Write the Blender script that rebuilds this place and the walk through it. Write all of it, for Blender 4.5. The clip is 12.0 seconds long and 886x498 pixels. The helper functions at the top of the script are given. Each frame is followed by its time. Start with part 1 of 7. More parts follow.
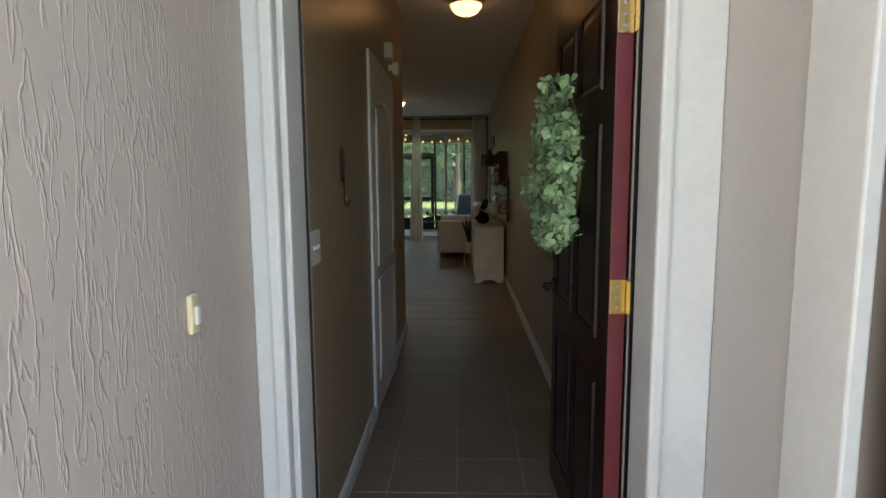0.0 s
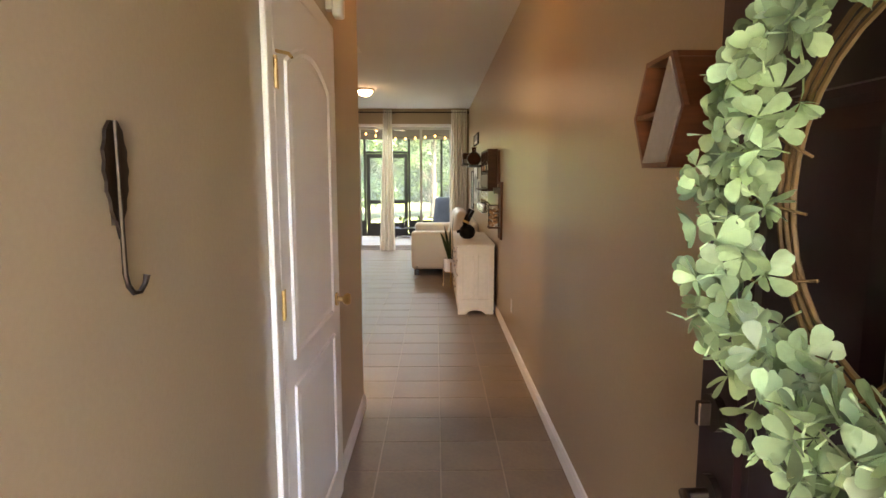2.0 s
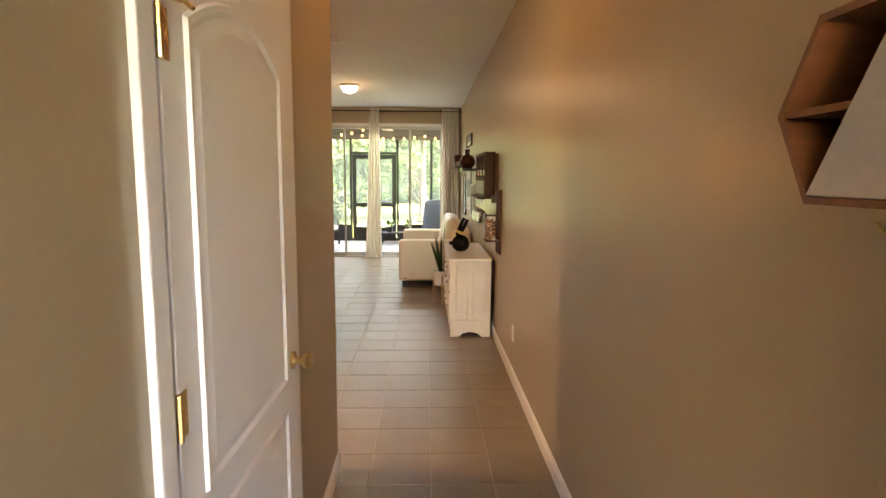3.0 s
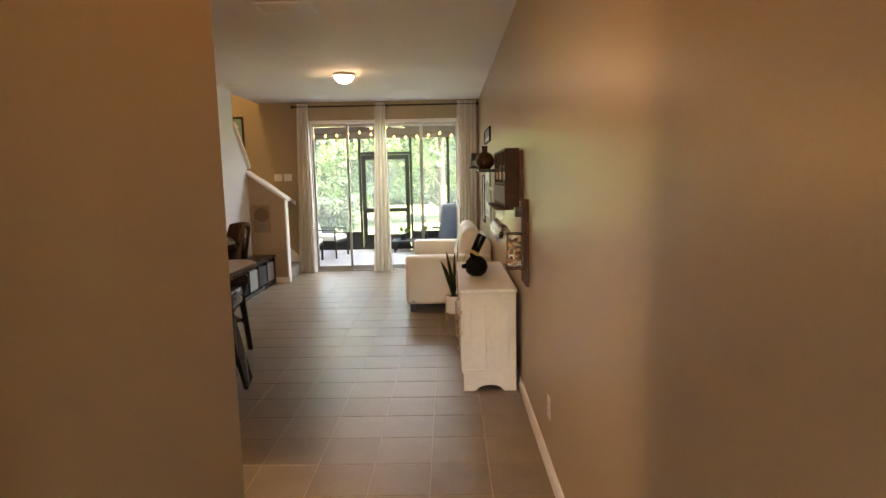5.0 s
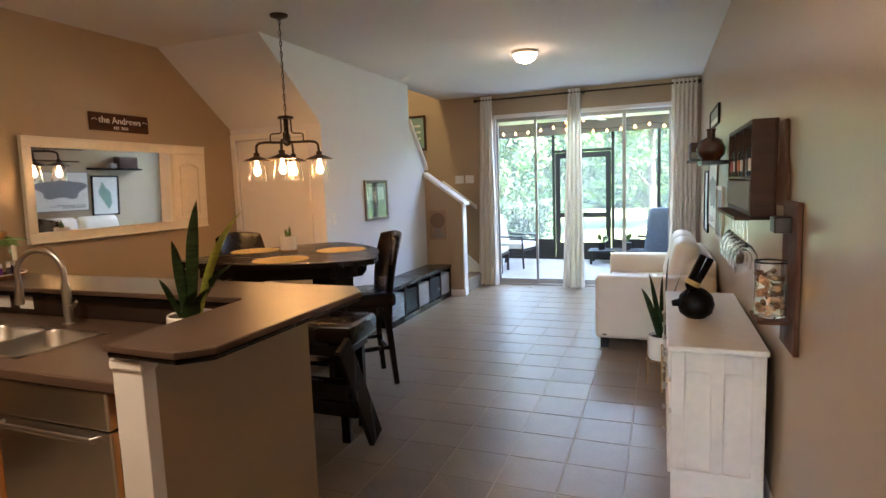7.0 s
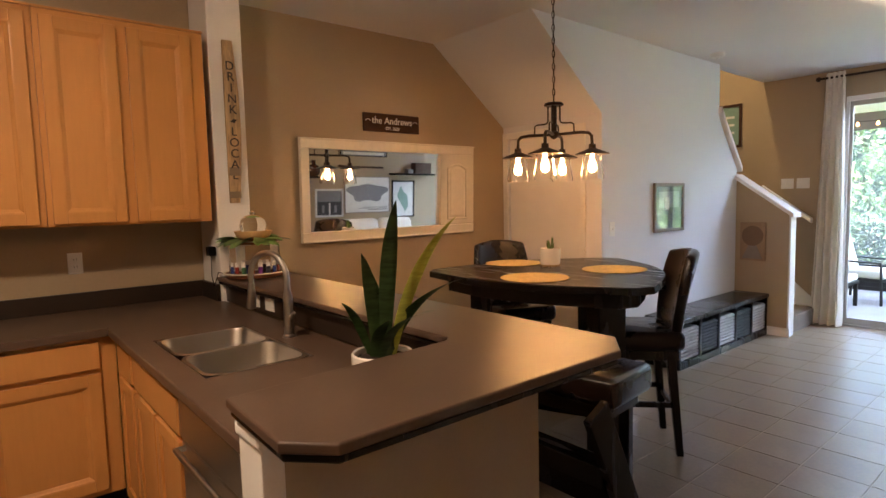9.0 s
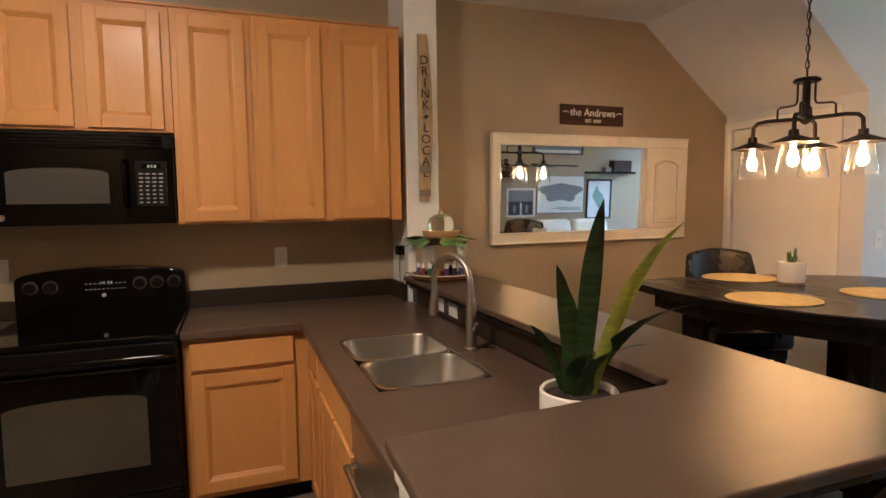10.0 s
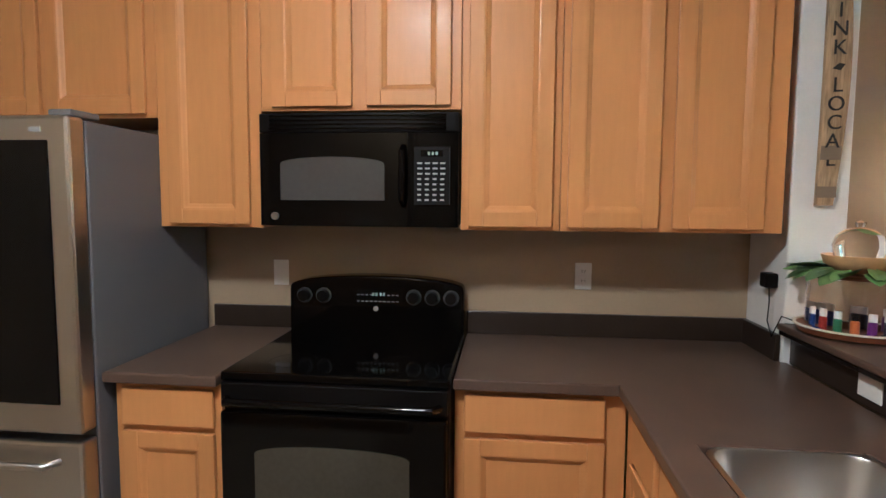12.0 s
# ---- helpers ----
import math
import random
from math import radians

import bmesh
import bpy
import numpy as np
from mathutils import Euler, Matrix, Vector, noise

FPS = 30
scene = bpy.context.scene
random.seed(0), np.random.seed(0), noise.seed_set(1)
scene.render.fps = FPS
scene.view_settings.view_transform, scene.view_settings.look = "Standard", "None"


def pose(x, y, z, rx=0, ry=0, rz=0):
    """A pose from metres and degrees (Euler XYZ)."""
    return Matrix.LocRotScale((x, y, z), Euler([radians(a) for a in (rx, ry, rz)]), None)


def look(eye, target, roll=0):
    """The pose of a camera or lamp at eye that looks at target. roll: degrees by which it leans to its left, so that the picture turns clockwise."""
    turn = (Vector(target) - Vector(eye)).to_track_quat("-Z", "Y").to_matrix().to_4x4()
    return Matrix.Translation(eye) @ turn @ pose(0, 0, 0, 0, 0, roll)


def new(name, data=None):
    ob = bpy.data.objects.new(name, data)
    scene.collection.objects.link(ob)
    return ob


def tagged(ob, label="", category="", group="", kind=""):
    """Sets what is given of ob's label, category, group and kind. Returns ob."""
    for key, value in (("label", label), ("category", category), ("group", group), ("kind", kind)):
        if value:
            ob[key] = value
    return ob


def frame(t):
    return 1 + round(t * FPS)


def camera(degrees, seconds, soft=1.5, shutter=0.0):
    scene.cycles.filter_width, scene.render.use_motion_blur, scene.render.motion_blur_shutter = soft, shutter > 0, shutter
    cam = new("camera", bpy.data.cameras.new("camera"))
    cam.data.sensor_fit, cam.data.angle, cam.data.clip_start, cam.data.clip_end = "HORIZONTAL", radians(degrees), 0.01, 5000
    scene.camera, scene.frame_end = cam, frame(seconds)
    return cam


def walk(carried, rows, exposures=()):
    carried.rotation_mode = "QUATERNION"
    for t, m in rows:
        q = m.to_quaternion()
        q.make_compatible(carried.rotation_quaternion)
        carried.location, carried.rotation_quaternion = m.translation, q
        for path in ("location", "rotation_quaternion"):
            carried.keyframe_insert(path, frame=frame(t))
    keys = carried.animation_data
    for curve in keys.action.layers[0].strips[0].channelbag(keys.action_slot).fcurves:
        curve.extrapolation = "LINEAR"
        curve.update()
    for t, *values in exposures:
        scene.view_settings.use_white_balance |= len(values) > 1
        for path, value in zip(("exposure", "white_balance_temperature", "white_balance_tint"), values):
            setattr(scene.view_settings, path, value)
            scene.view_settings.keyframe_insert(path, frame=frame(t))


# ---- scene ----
cam = camera(76.4, 12.0)
PATH = [
    (0, (0.157, 0.733, 1.373), (0.092, 2.717, 1.125), -0.4),
    (0.5, (0.153, 1.163, 1.381), (0.108, 3.147, 1.132), -0.4),
    (1, (0.097, 1.553, 1.398), (0.075, 3.537, 1.149), -0.3),
    (1.5, (0.095, 1.943, 1.399), (0.092, 3.927, 1.149), -0.2),
    (2, (0.111, 2.296, 1.429), (0.135, 4.28, 1.177), 0.0),
    (2.5, (0.105, 2.628, 1.423), (0.155, 4.612, 1.176), -0.0),
    (3, (0.098, 2.938, 1.485), (0.162, 4.921, 1.233), 0.4),
    (3.2, (0.114, 3.051, 1.494), (0.177, 5.033, 1.236), 0.7),
    (4.8, (0.246, 3.997, 1.558), (0.261, 5.98, 1.299), -1.0),
    (5, (0.251, 4.187, 1.541), (0.227, 6.17, 1.283), -1.1),
    (5.5, (0.311, 4.531, 1.493), (0.125, 6.508, 1.251), -1.5),
    (6, (0.323, 4.811, 1.477), (-0.058, 6.76, 1.242), -1.7),
    (6.5, (0.301, 5.131, 1.496), (-0.242, 7.043, 1.271), -1.6),
    (6.7, (0.293, 5.252, 1.494), (-0.315, 7.144, 1.271), -1.7),
    (8.3, (0.136, 5.975, 1.485), (-1.126, 7.514, 1.284), -2.3),
    (8.5, (0.031, 6.036, 1.47), (-1.299, 7.518, 1.288), -1.6),
    (9, (-0.073, 6.198, 1.46), (-1.604, 7.473, 1.29), -1.4),
    (9.2, (-0.101, 6.253, 1.461), (-1.715, 7.425, 1.313), -0.9),
    (9.5, (-0.18, 6.311, 1.477), (-1.907, 7.306, 1.312), -1.1),
    (10, (-0.346, 6.349, 1.458), (-2.212, 7.051, 1.301), -0.8),
    (10.5, (-0.564, 6.374, 1.475), (-2.511, 6.802, 1.313), -0.5),
    (11, (-0.764, 6.35, 1.479), (-2.748, 6.54, 1.316), -0.1),
    (11.5, (-1.028, 6.329, 1.483), (-3.022, 6.296, 1.321), 0.1),
    (12, (-1.277, 6.275, 1.48), (-3.258, 6.059, 1.315), 0.4),
]

EXPOSURES = [
    (0.0, 2.5, 7000, 15), (0.5, 2.85, 7000, 17), (1.0, 3.4, 7200, 20), (1.5, 4.5, 7700, 25), (2.0, 5.1, 8200, 28), (2.5, 5.35, 8600, 27), (3.2, 5.4, 8800, 26),
    (4.8, 5.3, 8400, 26), (5.0, 5.2, 8100, 26), (5.5, 5.25, 7200, 24), (6.5, 5.35, 5900, 22), (8.3, 5.4, 6250, 27), (9.5, 5.5, 5850, 22), (10.5, 5.7, 4680, 12), (12.0, 5.95, 4220, 10),
]
walk(cam, [(t, look(eye, target, roll)) for t, eye, target, roll in PATH], EXPOSURES)

# ---- world and sun ----
world = bpy.data.worlds.new("sky")
scene.world = world
world.use_nodes = True
wn = world.node_tree.nodes
sky = wn.new("ShaderNodeTexSky")
sky.sky_type = "NISHITA"
sky.sun_disc = False
sky.sun_elevation = radians(52)
sky.sun_rotation = radians(82)
world.node_tree.links.new(sky.outputs[0], wn["Background"].inputs[0])
wn["Background"].inputs[1].default_value = 0.15
sun_data = bpy.data.lights.new("sun", "SUN")
sun_data.energy = 5.0
sun_data.angle = radians(0.6)
sun_data.color = (1.0, 0.95, 0.86)
sky_data = bpy.data.lights.new("patio_sky_fill", "AREA")     # added fill lamp under the patio roof, standing in for the sky's light
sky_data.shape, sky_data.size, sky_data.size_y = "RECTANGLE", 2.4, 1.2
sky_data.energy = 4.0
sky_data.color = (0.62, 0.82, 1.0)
sky_lamp = new("patio_sky_fill", sky_data)
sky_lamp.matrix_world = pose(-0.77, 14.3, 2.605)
sun = new("sun", sun_data)
sun.matrix_world = look((0, 0, 30), (-25, 3.6, 0))

# ---- materials ----


def mat(name, color, rough=0.6, metal=0.0, var=0.12, scale=3.0, fine=60.0, bump=0.1, stretch=(1, 1, 1), dark=None,
        coat=0.0, emit=0.0, rand=0.0, spec=0.5, depth=0.004, rvar=0.1, wavy=0.0):
    """A two-scale procedural surface: broad tone drift, fine grain, relief and uneven gloss."""
    m = bpy.data.materials.new(name)
    m.use_nodes = True
    nt = m.node_tree
    n, ln = nt.nodes, nt.links
    p = n["Principled BSDF"]
    tc = n.new("ShaderNodeTexCoord")
    mp = n.new("ShaderNodeMapping")
    mp.inputs["Scale"].default_value = stretch
    ln.new(tc.outputs["Object"], mp.inputs["Vector"])
    big = n.new("ShaderNodeTexNoise")
    big.inputs["Scale"].default_value, big.inputs["Detail"].default_value = scale, 4
    small = n.new("ShaderNodeTexNoise")
    small.inputs["Scale"].default_value, small.inputs["Detail"].default_value = fine, 5
    small.inputs["Distortion"].default_value = wavy
    ln.new(mp.outputs[0], big.inputs["Vector"])
    ln.new(mp.outputs[0], small.inputs["Vector"])
    mixv = n.new("ShaderNodeMix")
    mixv.inputs["Factor"].default_value = 0.4
    ln.new(big.outputs["Fac"], mixv.inputs["A"])
    ln.new(small.outputs["Fac"], mixv.inputs["B"])
    value = mixv.outputs["Result"]
    if rand:
        info = n.new("ShaderNodeObjectInfo")
        ma = n.new("ShaderNodeMath")
        ma.operation = "MULTIPLY_ADD"
        ma.inputs[1].default_value, ma.inputs[2].default_value = rand, -rand / 2
        ln.new(info.outputs["Random"], ma.inputs[0])
        ad = n.new("ShaderNodeMath")
        ln.new(ma.outputs[0], ad.inputs[0])
        ln.new(value, ad.inputs[1])
        value = ad.outputs[0]
    ramp = n.new("ShaderNodeValToRGB")
    lo = dark or tuple(c * (1 - var * 1.6) for c in color)
    hi = tuple(min(1, c * (1 + var)) for c in color)
    ramp.color_ramp.elements[0].position, ramp.color_ramp.elements[1].position = 0.3, 0.7
    ramp.color_ramp.elements[0].color, ramp.color_ramp.elements[1].color = (*lo, 1), (*hi, 1)
    ln.new(value, ramp.inputs[0])
    ln.new(ramp.outputs[0], p.inputs["Base Color"])
    rm = n.new("ShaderNodeMapRange")
    rm.inputs["To Min"].default_value, rm.inputs["To Max"].default_value = max(0.02, rough - rvar), min(1, rough + rvar)
    ln.new(big.outputs["Fac"], rm.inputs["Value"])
    ln.new(rm.outputs[0], p.inputs["Roughness"])
    p.inputs["Metallic"].default_value = metal
    p.inputs["Specular IOR Level"].default_value = spec
    p.inputs["Coat Weight"].default_value = coat
    p.inputs["Coat Roughness"].default_value = 0.15
    if bump:
        b = n.new("ShaderNodeBump")
        b.inputs["Strength"].default_value, b.inputs["Distance"].default_value = bump, depth
        ln.new(small.outputs["Fac"], b.inputs["Height"])
        ln.new(b.outputs[0], p.inputs["Normal"])
    if emit:
        p.inputs["Emission Color"].default_value = (*color, 1)
        p.inputs["Emission Strength"].default_value = emit
    return m


def glass(name, tint=(1, 1, 1), rough=0.0, ior=1.45):
    m = bpy.data.materials.new(name)
    m.use_nodes = True
    p = m.node_tree.nodes["Principled BSDF"]
    p.inputs["Base Color"].default_value = (*tint, 1)
    p.inputs["Transmission Weight"].default_value = 1
    p.inputs["Roughness"].default_value = rough
    p.inputs["IOR"].default_value = ior
    return m


TAN = (0.37, 0.283, 0.18)
M_TAN = mat("tan_wall_paint", TAN, 0.32, var=0.04, scale=0.7, fine=90, bump=0.1, rvar=0.04)
M_WHITEWALL = mat("white_wall_paint", (0.69, 0.70, 0.74), 0.6, var=0.03, scale=0.8, fine=90, bump=0.15)
M_CEIL = mat("white_ceiling_paint", (0.74, 0.72, 0.71), 0.85, var=0.03, scale=1.0, fine=70, bump=0.35)
M_TRIM = mat("white_gloss_trim", (0.78, 0.77, 0.75), 0.35, var=0.03, scale=5, fine=120, bump=0.03)
M_TILE = mat("beige_floor_tile", (0.225, 0.171, 0.115), 0.34, var=0.14, scale=5, fine=45, bump=0.08, rand=0.2, depth=0.002)
M_GROUT = mat("pale_grout", (0.39, 0.32, 0.235), 0.9, var=0.12, scale=6, fine=150, bump=0.3)
M_MAPLE = mat("honey_maple", (0.53, 0.245, 0.068), 0.42, var=0.06, scale=1.6, fine=14, bump=0.02, stretch=(4, 4, 0.45), spec=0.35, coat=0.04, rand=0.16)
# worktop's laminate again, darkened to carry the shade on upright faces
M_UPSTAND = mat("shaded_brown_laminate", (0.026, 0.017, 0.012), 0.33, var=0.15, scale=8, fine=140, bump=0.0, rvar=0.02)
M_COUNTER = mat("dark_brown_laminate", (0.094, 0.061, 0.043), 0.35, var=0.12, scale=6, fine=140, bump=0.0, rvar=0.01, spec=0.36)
M_BLACKGLOSS = mat("gloss_black_enamel", (0.0015, 0.0015, 0.0015), 0.07, var=0.2, scale=3, fine=60, bump=0.0, rvar=0.03, spec=0.2)
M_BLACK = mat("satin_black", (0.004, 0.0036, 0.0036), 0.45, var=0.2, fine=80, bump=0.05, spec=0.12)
M_DARKGLASS = mat("dark_oven_glass", (0.003, 0.003, 0.003), 0.06, var=0.1, bump=0.0, rvar=0.02, spec=0.18)
M_STEEL = mat("brushed_steel", (0.55, 0.54, 0.52), 0.3, 1.0, var=0.02, scale=2, fine=150, bump=0.02, rvar=0.04)
M_FRIDGESIDE = mat("grey_painted_steel", (0.13, 0.13, 0.135), 0.5, 0.2, var=0.06, fine=200, bump=0.1)
M_BRASS = mat("polished_brass", (0.6, 0.43, 0.19), 0.28, 1.0, var=0.12, fine=60, bump=0.03)
M_BRONZE = mat("dark_bronze", (0.05, 0.035, 0.027), 0.42, 0.8, var=0.25, fine=70, bump=0.08)
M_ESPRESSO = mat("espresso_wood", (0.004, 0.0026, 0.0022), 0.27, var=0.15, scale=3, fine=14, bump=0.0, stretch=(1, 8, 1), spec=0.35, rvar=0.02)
M_LEATHER = mat("dark_brown_leather", (0.007, 0.0032, 0.0026), 0.27, var=0.3, scale=4, fine=90, bump=0.12, spec=0.4)
M_CREAMPAINT = mat("worn_cream_paint", (0.72, 0.66, 0.54), 0.45, var=0.07, scale=3, fine=25, bump=0.06)
M_WHITELEATHER = mat("cream_leather", (0.74, 0.68, 0.57), 0.42, var=0.05, scale=3, fine=120, bump=0.2)
M_CURTAIN = mat("white_linen_cloth", (0.88, 0.86, 0.8), 0.9, var=0.02, scale=3, fine=240, bump=0.1)
cm = M_CURTAIN.node_tree
ctl, cmix = cm.nodes.new("ShaderNodeBsdfTranslucent"), cm.nodes.new("ShaderNodeMixShader")
ctl.inputs["Color"].default_value = (0.92, 0.87, 0.76, 1)
cmix.inputs["Fac"].default_value = 0.32
cm.links.new(cm.nodes["Principled BSDF"].outputs[0], cmix.inputs[1])
cm.links.new(ctl.outputs[0], cmix.inputs[2])
cm.links.new(cmix.outputs[0], cm.nodes["Material Output"].inputs["Surface"])
M_DOORDARK = mat("dark_oxblood_door_paint", (0.014, 0.004, 0.005), 0.34, var=0.15, scale=4, fine=60, bump=0.04, spec=0.35)
M_DOORRED = mat("red_door_edge_paint", (0.16, 0.022, 0.03), 0.4, var=0.2, scale=8, fine=60, bump=0.12)


def wavy_siding():
    """Smooth painted board pressed with sparse, wandering upright ridges."""
    m = mat("embossed_grey_siding", (0.54, 0.465, 0.42), 0.62, var=0.05, scale=2, fine=90, bump=0.0)
    n, ln = m.node_tree.nodes, m.node_tree.links
    tc, mp, nz, ramp, bump = (n.new("ShaderNode" + k) for k in ("TexCoord", "Mapping", "TexNoise", "ValToRGB", "Bump"))
    mp.inputs["Scale"].default_value = (44, 44, 9)
    nz.inputs["Scale"].default_value, nz.inputs["Detail"].default_value = 1.0, 2.5
    nz.inputs["Distortion"].default_value = 0.25
    e = ramp.color_ramp.elements
    e[0].position, e[0].color = 0.505, (0, 0, 0, 1)
    e[1].position, e[1].color = 0.60, (0.1, 0.1, 0.1, 1)
    mid = e.new(0.545)
    mid.color = (1, 1, 1, 1)
    bump.inputs["Strength"].default_value, bump.inputs["Distance"].default_value = 0.5, 0.004
    ln.new(tc.outputs["Object"], mp.inputs["Vector"])
    ln.new(mp.outputs[0], nz.inputs["Vector"])
    ln.new(nz.outputs["Fac"], ramp.inputs[0])
    ln.new(ramp.outputs[0], bump.inputs["Height"])
    ln.new(bump.outputs[0], n["Principled BSDF"].inputs["Normal"])
    return m


M_SIDING = wavy_siding()
M_STUCCO = mat("pale_grey_panel", (0.55, 0.52, 0.49), 0.65, var=0.05, scale=2, fine=80, bump=0.1)
M_EXTTRIM = mat("white_exterior_trim", (0.65, 0.65, 0.63), 0.5, var=0.05, scale=5, fine=40, bump=0.08)
M_CONCRETE = mat("grey_concrete", (0.36, 0.35, 0.33), 0.8, var=0.12, scale=2, fine=60, bump=0.3)
M_IRON = mat("bronze_aluminium", (0.03, 0.027, 0.025), 0.5, 0.4, var=0.15, fine=80, bump=0.05)
M_ALU = mat("grey_aluminium", (0.42, 0.42, 0.41), 0.4, 0.5, var=0.08, fine=80, bump=0.03)
M_WHITEPLASTIC = mat("white_plastic", (0.78, 0.77, 0.74), 0.35, var=0.03, fine=60, bump=0.02)
M_IVORY = mat("ivory_plastic", (0.78, 0.68, 0.42), 0.4, var=0.05, fine=60, bump=0.02)
M_CERAMIC = mat("white_ceramic", (0.78, 0.76, 0.72), 0.22, var=0.04, fine=40, bump=0.02)
M_SOIL = mat("dark_potting_soil", (0.03, 0.02, 0.014), 0.95, var=0.5, scale=20, fine=160, bump=1.0, depth=0.01)
M_SNAKE = mat("banded_green_leaf", (0.048, 0.095, 0.03), 0.32, var=0.5, scale=14, fine=40, bump=0.03, stretch=(0.6, 0.6, 3))
M_SNAKELIGHT = mat("lime_green_leaf", (0.55, 0.6, 0.12), 0.32, var=0.25, scale=14, fine=40, bump=0.03, stretch=(0.6, 0.6, 3))
M_WREATH = mat("frosted_green_leaf", (0.27, 0.41, 0.21), 0.5, var=0.28, scale=14, fine=60, bump=0.05, rand=0.7)
M_TWIG = mat("ochre_twig", (0.16, 0.1, 0.035), 0.7, var=0.2, fine=60, bump=0.1)
M_WALNUT = mat("reddish_stained_wood", (0.17, 0.06, 0.022), 0.4, var=0.3, scale=3, fine=14, bump=0.06, stretch=(1, 6, 6))
M_DARKWOOD = mat("dark_brown_board", (0.06, 0.024, 0.012), 0.55, var=0.35, scale=3, fine=16, bump=0.1, stretch=(1, 1, 8), spec=0.2)
M_RACKWOOD = mat("rust_brown_board", (0.1, 0.042, 0.02), 0.6, spec=0.2, var=0.3, scale=3, fine=16, bump=0.1, stretch=(6, 6, 1))
M_STAVE = mat("weathered_oak_stave", (0.40, 0.28, 0.15), 0.7, var=0.45, scale=4, fine=20, bump=0.15, stretch=(8, 8, 0.7))
M_STRAW = mat("yellow_woven_straw", (0.6, 0.45, 0.17), 0.8, var=0.2, scale=30, fine=180, bump=0.5)
M_GRASS = mat("sunlit_lawn", (0.13, 0.19, 0.05), 0.9, var=0.35, scale=1.2, fine=40, bump=0.6, depth=0.03)
M_LEAF = mat("garden_leaf", (0.11, 0.2, 0.055), 0.5, var=0.5, scale=0.8, fine=6, bump=0.0)
M_LEAFDARK = mat("hedge_leaf", (0.035, 0.09, 0.025), 0.5, var=0.5, scale=1.2, fine=6, bump=0.0)
M_BARK = mat("grey_bark", (0.12, 0.09, 0.065), 0.9, var=0.35, scale=3, fine=30, bump=0.8, stretch=(3, 3, 0.6), depth=0.02)
M_CARPET = mat("grey_brown_carpet", (0.2, 0.16, 0.125), 0.95, var=0.2, scale=10, fine=220, bump=0.8)
M_GLASS = glass("clear_glass")
M_PANE = glass("window_glass", (0.97, 1.0, 0.98), ior=1.02)
M_MIRROR = mat("mirror_silver", (0.88, 0.9, 0.9), 0.02, 1.0, var=0.01, bump=0.0, rvar=0.0)
M_BULB = mat("glowing_filament_bulb", (1.0, 0.48, 0.14), 0.4, emit=2.9, var=0.0, bump=0)
M_DOME = mat("glowing_frosted_dome", (1.0, 0.72, 0.42), 0.4, emit=1.2, var=0.0, bump=0)
M_HALLDOME = mat("glowing_amber_dome", (1.0, 0.54, 0.2), 0.4, emit=0.75, var=0.0, bump=0)
M_STRING = mat("glowing_string_bulb", (1.0, 0.45, 0.12), 0.4, emit=0.35, var=0.0, bump=0)


def tone(name, color, rough=0.5, metal=0.0, emit=0.0):
    return mat(name, color, rough, metal, var=0.08, scale=12, fine=60, bump=0.04, emit=emit)


def insect_screen():
    m = bpy.data.materials.new("grey_insect_screen")
    m.use_nodes = True
    n, ln = m.node_tree.nodes, m.node_tree.links
    cloth, clear, mix = n.new("ShaderNodeBsdfDiffuse"), n.new("ShaderNodeBsdfTransparent"), n.new("ShaderNodeMixShader")
    cloth.inputs["Color"].default_value = (0.5, 0.52, 0.54, 1)
    mix.inputs["Fac"].default_value = 0.28
    ln.new(clear.outputs[0], mix.inputs[1])
    ln.new(cloth.outputs[0], mix.inputs[2])
    ln.new(mix.outputs[0], n["Material Output"].inputs["Surface"])
    return m


M_SCREEN = insect_screen()

# ---- shape helpers ----


def add_box(bm, x0, x1, y0, y1, z0, z1, bevel=0.0, seg=2):
    r = bmesh.ops.create_cube(bm, size=1.0)
    vs = r["verts"]
    for v in vs:
        v.co = ((x0 + x1) / 2 + v.co.x * (x1 - x0), (y0 + y1) / 2 + v.co.y * (y1 - y0), (z0 + z1) / 2 + v.co.z * (z1 - z0))
    if bevel:
        es = list({e for v in vs for e in v.link_edges})
        bmesh.ops.bevel(bm, geom=es, offset=bevel, segments=seg, affect="EDGES", profile=0.5)
    return bm


def box(x0, x1, y0, y1, z0, z1, bevel=0.0, seg=2):
    return add_box(bmesh.new(), x0, x1, y0, y1, z0, z1, bevel, seg)


def add_prism(bm, pts, lo, hi, axis="z"):
    """A polygon of plan points pushed from lo to hi along an axis."""
    def at(a, b, c):
        return {"z": (a, b, c), "x": (c, a, b), "y": (a, c, b)}[axis]
    low = [bm.verts.new(at(a, b, lo)) for a, b in pts]
    top = [bm.verts.new(at(a, b, hi)) for a, b in pts]
    bm.faces.new(low[::-1])
    bm.faces.new(top)
    k = len(pts)
    for i in range(k):
        bm.faces.new((low[i], low[(i + 1) % k], top[(i + 1) % k], top[i]))
    bmesh.ops.recalc_face_normals(bm, faces=bm.faces[:])
    return bm


def prism(pts, lo, hi, axis="z", bevel=0.0, seg=2):
    bm = add_prism(bmesh.new(), pts, lo, hi, axis)
    if bevel:
        bmesh.ops.bevel(bm, geom=bm.edges[:], offset=bevel, segments=seg, affect="EDGES", profile=0.5)
    return bm


